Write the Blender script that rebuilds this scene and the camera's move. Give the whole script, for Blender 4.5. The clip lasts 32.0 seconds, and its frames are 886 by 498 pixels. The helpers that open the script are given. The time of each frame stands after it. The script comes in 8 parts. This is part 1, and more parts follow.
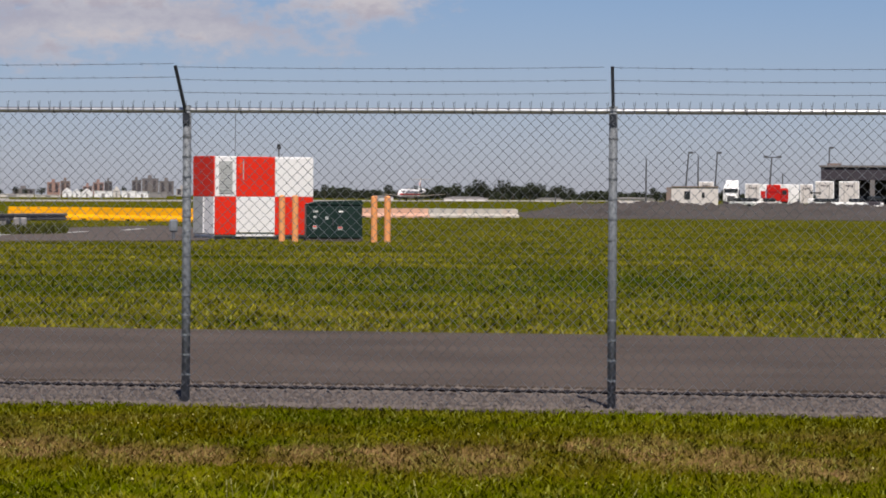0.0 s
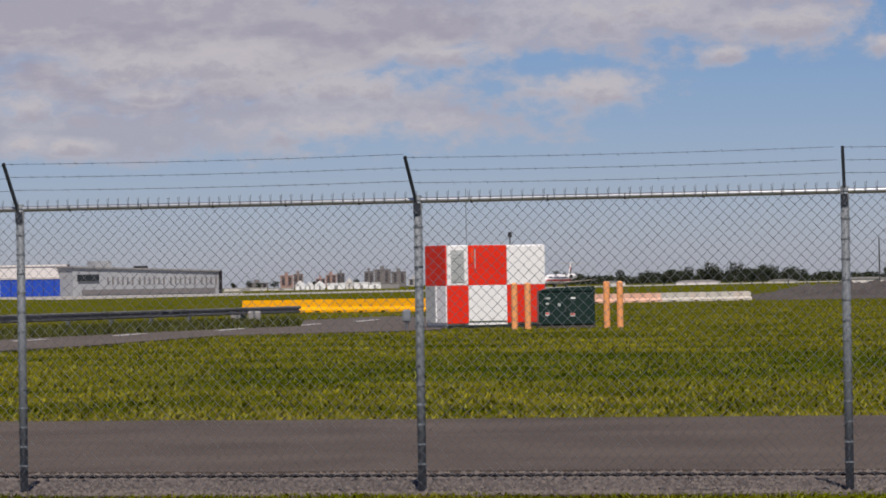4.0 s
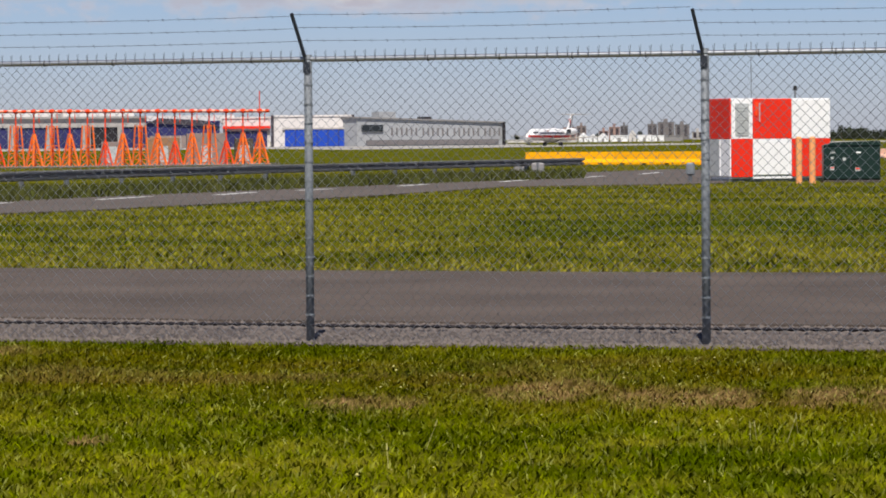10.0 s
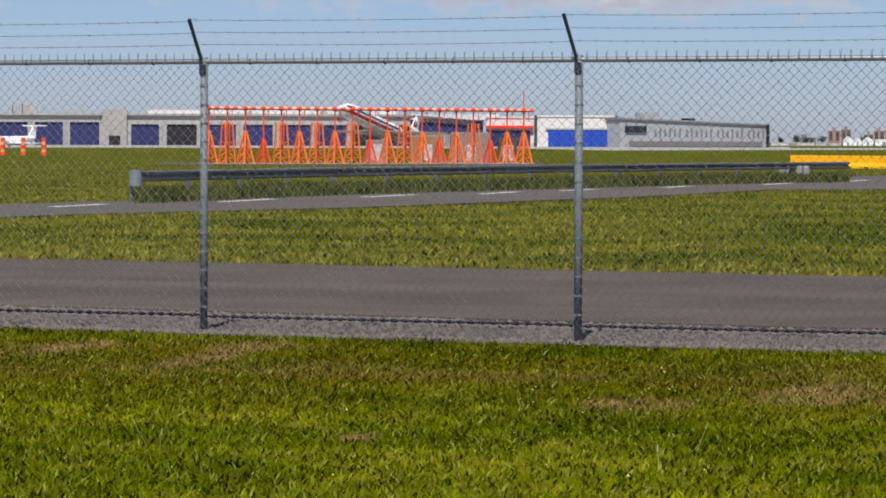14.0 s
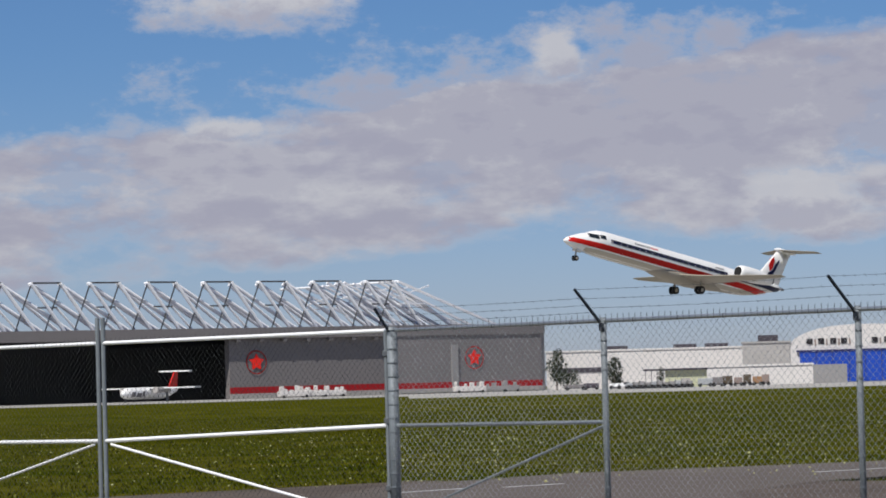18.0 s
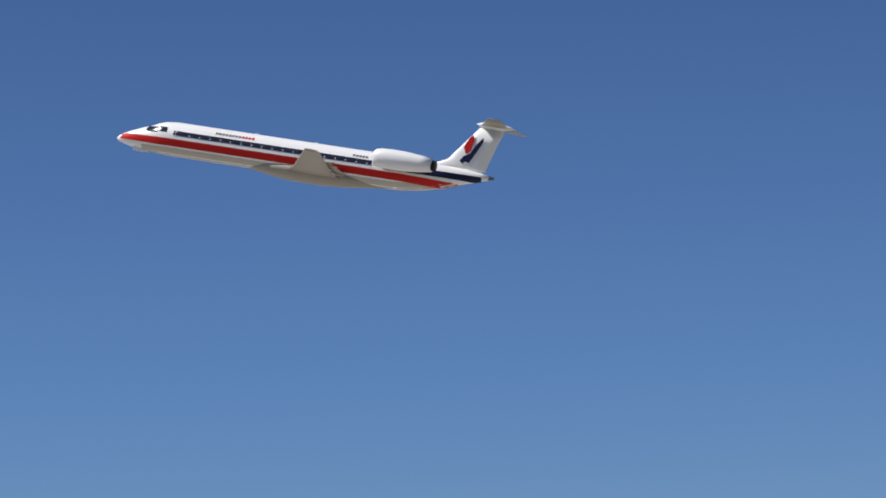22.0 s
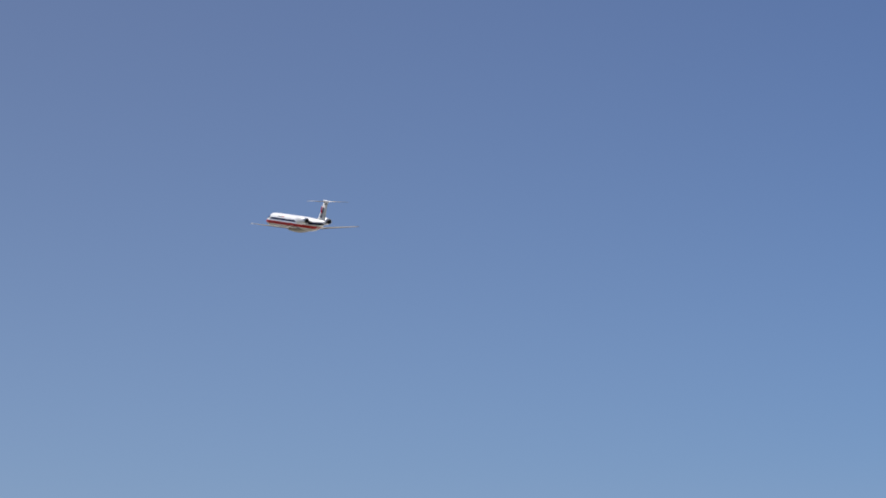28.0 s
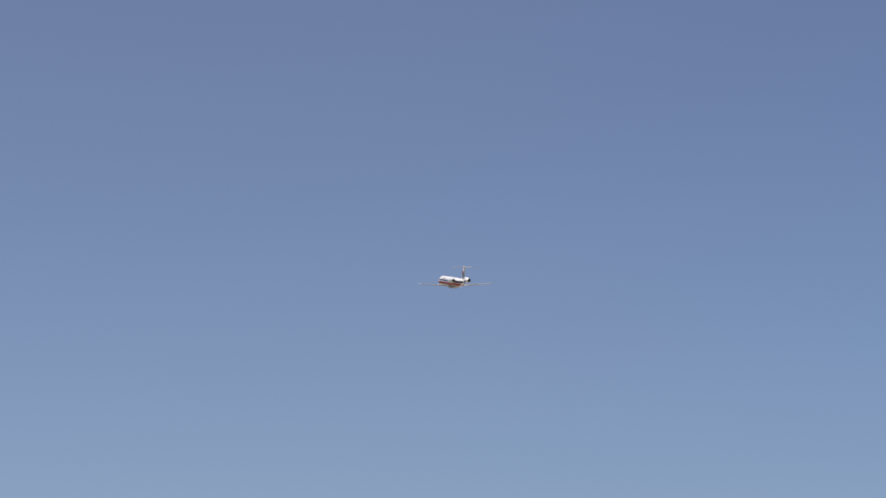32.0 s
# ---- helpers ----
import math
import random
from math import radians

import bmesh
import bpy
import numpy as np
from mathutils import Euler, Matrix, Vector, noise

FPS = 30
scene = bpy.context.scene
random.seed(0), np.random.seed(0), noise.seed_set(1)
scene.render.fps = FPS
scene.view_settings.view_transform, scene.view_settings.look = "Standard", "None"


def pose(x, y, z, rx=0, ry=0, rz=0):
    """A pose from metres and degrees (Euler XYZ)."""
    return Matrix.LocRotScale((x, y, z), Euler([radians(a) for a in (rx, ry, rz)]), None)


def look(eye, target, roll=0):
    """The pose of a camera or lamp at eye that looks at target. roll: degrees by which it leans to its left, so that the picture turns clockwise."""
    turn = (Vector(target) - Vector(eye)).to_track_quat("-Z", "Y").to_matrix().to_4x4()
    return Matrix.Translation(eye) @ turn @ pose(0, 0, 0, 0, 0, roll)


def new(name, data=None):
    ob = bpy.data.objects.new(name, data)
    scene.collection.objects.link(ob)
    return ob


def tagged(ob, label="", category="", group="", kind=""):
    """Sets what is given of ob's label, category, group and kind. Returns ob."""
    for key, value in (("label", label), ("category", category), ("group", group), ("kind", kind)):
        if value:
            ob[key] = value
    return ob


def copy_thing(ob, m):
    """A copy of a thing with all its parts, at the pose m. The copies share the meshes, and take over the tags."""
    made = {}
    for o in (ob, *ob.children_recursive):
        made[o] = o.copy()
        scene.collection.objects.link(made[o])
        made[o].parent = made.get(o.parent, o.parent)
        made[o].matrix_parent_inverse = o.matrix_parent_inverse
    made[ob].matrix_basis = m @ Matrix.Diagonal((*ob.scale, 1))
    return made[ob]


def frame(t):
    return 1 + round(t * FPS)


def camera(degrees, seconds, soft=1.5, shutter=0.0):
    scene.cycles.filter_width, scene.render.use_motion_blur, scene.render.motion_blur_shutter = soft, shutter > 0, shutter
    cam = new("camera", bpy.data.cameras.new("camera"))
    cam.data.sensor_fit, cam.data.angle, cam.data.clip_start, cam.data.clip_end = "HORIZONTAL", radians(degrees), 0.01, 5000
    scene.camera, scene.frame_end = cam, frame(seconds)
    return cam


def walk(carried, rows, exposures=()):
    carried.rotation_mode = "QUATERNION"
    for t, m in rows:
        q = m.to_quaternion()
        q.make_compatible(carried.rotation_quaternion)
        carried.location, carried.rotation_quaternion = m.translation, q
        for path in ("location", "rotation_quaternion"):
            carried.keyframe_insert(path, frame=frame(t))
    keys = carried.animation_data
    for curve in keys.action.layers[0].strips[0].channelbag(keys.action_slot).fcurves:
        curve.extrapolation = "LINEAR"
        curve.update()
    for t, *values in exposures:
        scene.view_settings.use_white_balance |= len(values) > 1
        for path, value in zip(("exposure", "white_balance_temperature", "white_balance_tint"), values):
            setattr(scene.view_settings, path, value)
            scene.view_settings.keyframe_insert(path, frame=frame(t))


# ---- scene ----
# The camera stands on the grass outside an airfield fence and pans to the left after an airliner.
EYE = (0.0, 0.0, 1.46)
cam = camera(13.968, 32.0, soft=1.75)

# seconds, turn to the left, tilt up, roll (degrees)
CAM_ROWS = [
    (0, 0.156, -0.837, 0.398), (0.5, 0.157, -1.104, 0.569), (1, 0.517, -1.173, 1.023), (1.5, 0.440, -0.742, 0.229),
    (2, 0.910, -0.314, 0.049), (2.5, 1.390, -0.059, -0.392), (3, 1.848, 0.215, -0.678), (3.5, 2.776, 0.523, -0.640),
    (4, 3.826, 0.554, -0.960), (4.5, 4.419, 0.173, 0.260), (6.5, 4.466, -0.834, -0.350), (7, 4.080, -0.350, -0.668),
    (7.5, 5.026, 0.437, -0.125), (8, 5.576, -1.534, -0.338), (8.5, 6.733, -1.624, -0.136), (9, 7.476, -1.575, -1.019),
    (9.5, 7.541, -1.531, -0.642), (10, 8.332, -1.732, -0.488), (10.5, 7.933, -1.354, -0.100), (11, 8.472, -0.890, 0.228),
    (11.5, 8.416, -0.771, 0.255), (12, 9.048, -1.338, 0.562), (12.5, 10.155, -1.215, 0.423), (13, 11.386, -1.025, 0.198),
    (13.5, 12.181, -1.316, 0.157), (14, 12.473, -1.717, 0.205), (14.5, 13.857, -1.487, 0.134), (15, 17.025, -0.854, 0.079),
    (15.5, 18.753, -0.414, 0.589), (17.5, 31.598, 1.109, -2.153), (18, 36.872, 2.193, -1.590), (18.5, 40.892, 2.324, -1.520),
    (19, 44.721, 2.273, -1.882), (19.5, 51.292, 3.403, -1.443), (20, 57.187, 3.994, -2.228), (20.2, 59.908, 4.464, -2.695),
    (20.5, 65.733, 5.452, -2.678), (20.7, 69.449, 5.737, -2.664), (21, 75.095, 6.963, -2.597), (21.2, 79.623, 7.542, -2.517),
    (21.3, 81.711, 7.579, -2.533), (21.5, 84.931, 7.545, -2.540), (21.7, 88.106, 8.183, -2.535), (21.8, 89.722, 8.418, -2.534),
    (22, 92.829, 8.564, -2.500), (22.5, 102.285, 8.507, -2.500), (23, 110.791, 8.802, -2.500), (23.5, 118.305, 10.074, -2.500),
    (24, 122.432, 10.003, -2.500), (24.5, 126.015, 9.433, -2.500), (25, 129.683, 10.203, -2.500), (25.5, 133.888, 10.294, -2.500),
    (27.5, 143.223, 9.338, -2.500), (28, 142.800, 9.177, -2.500), (28.5, 144.711, 9.268, -2.500), (29, 147.648, 8.753, -2.500),
    (29.5, 149.814, 8.996, -2.500), (30, 151.882, 9.107, -2.500), (30.5, 151.963, 9.324, -2.500), (31, 150.490, 8.520, -2.500),
    (31.5, 151.213, 8.985, -2.500), (32, 153.152, 9.429, -2.500),
]


# the camera sways to the left as the body turns: seconds, metres to the left, metres back
SWAY = [(0, 0.0, 0.0), (4.5, 0.0, 0.0), (6.5, 0.008, 0.0), (8, 0.013, 0.001), (9, 0.016, 0.002), (10, 0.02, 0.003), (11, 0.031, 0.004), (12, 0.047, 0.006),
        (13, 0.054, 0.008), (14, 0.074, 0.01), (15, 0.088, 0.014), (15.5, 0.1, 0.018), (17.5, 0.184, 0.05), (32, 0.184, 0.05)]
EYE_LEFT = Vector((-0.184, -0.05, 0.0))     # where the sway ends


def eye_at(t):
    for (t0, a0, b0), (t1, a1, b1) in zip(SWAY, SWAY[1:]):
        if t <= t1:
            u = (t - t0) / (t1 - t0)
            return Vector((-(a0 + (a1 - a0) * u), -(b0 + (b1 - b0) * u), EYE[2]))


def aim(t, yaw, pitch, roll):
    a, b = radians(yaw), radians(pitch)
    ahead = Vector((-math.sin(a) * math.cos(b), math.cos(a) * math.cos(b), math.sin(b)))
    return look(eye_at(t), eye_at(t) + ahead, roll)


# the camera's own exposure and white balance drift a little
EXPOSURES = [(0.0, 0.00, 6750, 15), (3.0, -0.02, 6650, 15), (4.0, -0.1, 6700, 15), (8.0, -0.16, 7050, 18), (9.0, 0.04, 6900, 17), (10.0, 0.22, 6650, 12), (11.0, 0.18, 6480, 11), (13.0, 0.18, 6500, 12), (15.0, 0.22, 6250, 7), (17.5, 0.06, 6350, 9),
             (18.5, -0.06, 6380, 9), (19.0, -0.1, 6450, 12), (20.0, -0.04, 6350, 11), (21.0, -0.08, 6330, 11), (22.0, 0.03, 6300, 11), (25.0, 0.11, 6300, 11), (28.0, 0.15, 6250, 12), (29.5, 0.2, 6400, 12), (31.0, 0.17, 6600, 13), (32.0, 0.17, 6600, 13)]
walk(cam, [(t, aim(t, yaw, pitch, roll)) for t, yaw, pitch, roll in CAM_ROWS], EXPOSURES)

# ---------------------------------------------------------------- light
SUN_AZ, SUN_EL = 186.5, 55.0
sun_dir = Vector((-math.sin(radians(SUN_AZ)) * math.cos(radians(SUN_EL)),
                  math.cos(radians(SUN_AZ)) * math.cos(radians(SUN_EL)), math.sin(radians(SUN_EL))))
sun_data = bpy.data.lights.new("sun", "SUN")
sun_data.energy, sun_data.angle, sun_data.color = 5.0, radians(0.53), (1.0, 0.955, 0.89)
sun = new("sun", sun_data)
sun.matrix_world = look((0, 0, 0), -sun_dir)


def sky_world():
    w = bpy.data.worlds.new("sky")
    scene.world = w
    w.use_nodes = True
    nt = w.node_tree
    nt.nodes.clear()
    N, L = nt.nodes.new, nt.links.new

    def math_node(op, a, b=None, c=None, clamp=False):
        n = N("ShaderNodeMath")
        n.operation, n.use_clamp = op, clamp
        for i, v in enumerate((a, b, c)):
            if v is None:
                continue
            if isinstance(v, (int, float)):
                n.inputs[i].default_value = v
            else:
                L(v, n.inputs[i])
        return n.outputs[0]

    def ramp(v, lo, hi, a=0.0, b=1.0):
        n = N("ShaderNodeMapRange")
        n.interpolation_type = "SMOOTHSTEP"
        L(v, n.inputs[0])
        for i, k in enumerate((lo, hi, a, b)):
            n.inputs[1 + i].default_value = k
        return n.outputs[0]

    sky = N("ShaderNodeTexSky")
    sky.sky_type, sky.sun_disc = "NISHITA", False
    sky.sun_elevation, sky.sun_rotation = radians(SUN_EL), math.atan2(sun_dir.x, sun_dir.y)
    sky.altitude, sky.air_density, sky.dust_density, sky.ozone_density = 30, 0.75, 0.35, 2.5
    co = N("ShaderNodeTexCoord").outputs["Generated"]
    sep = N("ShaderNodeSeparateXYZ")
    L(co, sep.inputs[0])
    deg = 180 / math.pi
    el = math_node("MULTIPLY", math_node("ARCSINE", sep.outputs[2]), deg)
    az = math_node("MULTIPLY", math_node("ARCTAN2", math_node("MULTIPLY", sep.outputs[0], -1.0), sep.outputs[1]), deg)

    def cloud_noise(sx, sy, seed, detail, rough):
        comb = N("ShaderNodeCombineXYZ")
        L(math_node("MULTIPLY", az, sx), comb.inputs[0])
        L(math_node("MULTIPLY", el, sy), comb.inputs[1])
        comb.inputs[2].default_value = seed
        n = N("ShaderNodeTexNoise")
        n.inputs["Scale"].default_value = 1.0
        n.inputs["Detail"].default_value, n.inputs["Roughness"].default_value = detail, rough
        L(comb.outputs[0], n.inputs["Vector"])
        return n.outputs["Fac"]

    big = cloud_noise(0.24, 0.66, 3.1, 6, 0.55)
    fine = cloud_noise(0.85, 1.5, 8.7, 6, 0.62)
    shape = math_node("ADD", math_node("MULTIPLY", big, 0.74), math_node("MULTIPLY", fine, 0.26))
    # the cloud field lies ahead and to the right; a lower bank reaches further left
    right_part = ramp(az, 33.0, 25.0)
    bank_top = math_node("SUBTRACT", 8.9, math_node("MULTIPLY", az, 0.107))
    bank = ramp(math_node("SUBTRACT", el, bank_top), 0.5, -0.5)
    field = math_node("MULTIPLY", math_node("MAXIMUM", right_part, bank), ramp(az, 60.0, 53.0))
    floor_el = math_node("ADD", math_node("ADD", 0.8, ramp(az, 46.0, 34.0, 0.0, 0.55)), ramp(az, 12.0, -3.0, 0.0, 2.9))
    field = math_node("MULTIPLY", field, ramp(math_node("SUBTRACT", el, floor_el), 0.0, 1.1))
    field = math_node("MULTIPLY", field, ramp(az, -110.0, -60.0))
    field = math_node("MULTIPLY", field, ramp(el, 40.0, 14.0))
    low = math_node("SUBTRACT", 1.0, field)
    dens = math_node("SUBTRACT", shape, math_node("ADD", 0.375, math_node("MULTIPLY", low, 0.5)))
    cover = ramp(dens, -0.01, 0.14, 0.0, 0.94)

    # single small clouds: turn, height, half width, half height, seed (degrees)
    spots = [(83.06, 7.11, 0.78, 0.42), (77.6, 3.72, 0.62, 0.34), (74.4, 4.62, 0.42, 0.17), (70.6, 2.95, 0.42, 0.2),
             (67.4, 3.1, 0.22, 0.08), (64.6, 2.5, 0.8, 0.3),
             (50.1, 4.1, 0.55, 0.26), (58.2, 2.72, 0.8, 0.36), (39.9, 6.1, 1.7, 0.45), 
             (3.81, 3.65, 1.03, 0.31), (-0.70, 3.54, 0.46, 0.18), (-1.47, 4.03, 1.65, 0.31), (1.85, 2.99, 1.24, 0.40), (5.25, 3.09, 2.37, 0.47), (5.44, 2.51, 2.47, 0.40), (10.33, 2.89, 0.62, 0.31), (8.42, 3.03, 0.72, 0.16), (9.55, 2.24, 0.51, 0.16), (10.43, 2.29, 0.41, 0.20), (7.84, 3.56, 2.47, 0.43), (1.38, 4.23, 2.06, 0.50), (-3.19, 3.68, 0.36, 0.22),
             (35.0, 5.15, 0.42, 0.4, 0.35), (40.3, 4.15, 0.9, 0.2, 0.3), (31.25, 2.8, 0.5, 0.28, 1.15), (28.2, 4.6, 0.8, 0.3), (12.2, 2.55, 1.0, 0.25)]
    puffs, puff_low = None, None
    finest = cloud_noise(2.3, 3.6, 31.4, 5, 0.62)
    ragged = math_node("ADD", math_node("MULTIPLY", math_node("SUBTRACT", fine, 0.5), 2.8), math_node("MULTIPLY", math_node("SUBTRACT", finest, 0.5), 1.3))
    tilt = math_node("MULTIPLY", math_node("SUBTRACT", finest, 0.5), 2.4)
    for a0, e0, wa, we, *sure in spots:
        da = math_node("DIVIDE", math_node("SUBTRACT", az, a0), wa)
        de = math_node("DIVIDE", math_node("SUBTRACT", el, e0), we)
        d2 = math_node("SQRT", math_node("ADD", math_node("MULTIPLY", da, da), math_node("MULTIPLY", de, de)))
        d2 = math_node("ADD", math_node("SUBTRACT", d2, sure[0] if sure else 0.0), ragged)
        puff = ramp(d2, 1.3, 0.2, 0.0, 0.92)
        under = math_node("MULTIPLY", puff, ramp(math_node("ADD", de, tilt), 0.45, -0.7))
        puffs = puff if puffs is None else math_node("MAXIMUM", puffs, puff)
        puff_low = under if puff_low is None else math_node("MAXIMUM", puff_low, under)
    # wide grey masses that the bright heads stand out from: turn, height, half width, half height, cover
    masses = None
    for a0, e0, wa, we, most in [(5.6, 2.8, 5.0, 0.75, 0.8), (1.2, 4.2, 5.5, 0.75, 0.85), (11.0, 4.4, 5.5, 0.6, 0.8), (9.5, 2.45, 5.5, 0.5, 0.75), (14.0, 2.95, 4.5, 0.8, 0.85), (33.5, 4.2, 7.5, 1.5, 0.8), (41.0, 3.6, 4.0, 0.8, 0.6), (50.5, 2.6, 5.0, 0.8, 0.5), (48.0, 3.1, 4.0, 0.8, 0.55)]:
        da = math_node("DIVIDE", math_node("SUBTRACT", az, a0), wa)
        de = math_node("DIVIDE", math_node("SUBTRACT", el, e0), we)
        d2 = math_node("SQRT", math_node("ADD", math_node("MULTIPLY", da, da), math_node("MULTIPLY", de, de)))
        d2 = math_node("ADD", d2, math_node("MULTIPLY", ragged, 0.75))
        mass = ramp(d2, 1.15, 0.45, 0.0, most)
        masses = mass if masses is None else math_node("MAXIMUM", masses, mass)
    cover = math_node("MAXIMUM", math_node("MAXIMUM", cover, masses), puffs)

    # thin veils low in the far left
    veil = cloud_noise(0.08, 0.16, 21.0, 2, 0.4)
    veil_amount = math_node("MULTIPLY", ramp(veil, 0.3, 0.8), ramp(az, 118.0, 145.0))
    cover = math_node("MAXIMUM", cover, math_node("MULTIPLY", math_node("MULTIPLY", veil_amount, ramp(el, 13.5, 5.0)), 0.12))
    cover = math_node("MAXIMUM", cover, ramp(az, 114.0, 156.0, 0.0, 0.08))

    # bright tops, grey undersides
    comb = N("ShaderNodeCombineXYZ")
    L(math_node("MULTIPLY", math_node("SUBTRACT", az, 0.15), 0.55), comb.inputs[0])
    L(math_node("MULTIPLY", math_node("ADD", el, 0.22), 1.3), comb.inputs[1])
    comb.inputs[2].default_value = 15.3
    up_noise = N("ShaderNodeTexNoise")
    up_noise.inputs["Scale"].default_value, up_noise.inputs["Detail"].default_value, up_noise.inputs["Roughness"].default_value = 1.0, 6, 0.56
    L(comb.outputs[0], up_noise.inputs["Vector"])
    here = cloud_noise(0.55, 1.3, 15.3, 6, 0.56)
    relief = ramp(math_node("SUBTRACT", here, up_noise.outputs["Fac"]), -0.14, 0.22)
    shade = math_node("SUBTRACT", 1.0, math_node("MAXIMUM", math_node("MULTIPLY", relief, 0.85), ramp(dens, 0.1, 0.0)))
    shade = math_node("MAXIMUM", math_node("MULTIPLY", math_node("MAXIMUM", math_node("MAXIMUM", shade, ramp(az, 24.0, 14.0, 0.12, 0.5)), math_node("MULTIPLY", masses, 1.05, None, True)), math_node("SUBTRACT", 1.0, math_node("MULTIPLY", puffs, 0.85))), math_node("MULTIPLY", puff_low, 0.85))
    tone = N("ShaderNodeMix")
    tone.data_type = "RGBA"
    L(shade, tone.inputs["Factor"])
    tone.inputs["A"].default_value = (8.1, 7.95, 8.25, 1)
    tone.inputs["B"].default_value = (5.3, 5.15, 6.2, 1)
    mix = N("ShaderNodeMix")
    mix.data_type = "RGBA"
    L(cover, mix.inputs["Factor"])
    # haze near the ground is paler than the deep blue above
    tint = N("ShaderNodeMix")
    tint.data_type = "RGBA"
    L(ramp(el, -0.5, 6.0), tint.inputs["Factor"])
    tint.inputs["A"].default_value = (0.83, 0.852, 1.1, 1)
    tint.inputs["B"].default_value = (0.545, 0.745, 1.02, 1)
    # towards the sun the air is milky and less blue
    milk = N("ShaderNodeMix")
    milk.data_type, milk.blend_type = "RGBA", "MULTIPLY"
    L(ramp(az, 108.0, 158.0), milk.inputs["Factor"])
    L(tint.outputs["Result"], milk.inputs["A"])
    milk.inputs["B"].default_value = (1.1, 0.89, 0.74, 1)
    clear = N("ShaderNodeMix")
    clear.data_type, clear.blend_type = "RGBA", "MULTIPLY"
    clear.inputs["Factor"].default_value = 1.0
    L(sky.outputs[0], clear.inputs["A"])
    L(milk.outputs["Result"], clear.inputs["B"])
    L(tone.outputs["Result"], mix.inputs["B"])
    deep = N("ShaderNodeMix")
    deep.data_type, deep.blend_type = "RGBA", "MULTIPLY"
    deep.inputs["Factor"].default_value = 1.0
    fall = N("ShaderNodeCombineColor")
    for i, (lo, hi) in enumerate(((1.06, 0.9), (1.05, 0.865), (1.05, 0.895))):
        L(ramp(el, 5.0, 14.5, lo, hi), fall.inputs[i])
    L(clear.outputs["Result"], deep.inputs["A"])
    L(fall.outputs[0], deep.inputs["B"])
    L(deep.outputs["Result"], mix.inputs["A"])
    bg = N("ShaderNodeBackground")
    bg.inputs[1].default_value = 0.07
    L(mix.outputs["Result"], bg.inputs[0])
    L(bg.outputs[0], N("ShaderNodeOutputWorld").inputs[0])


sky_world()


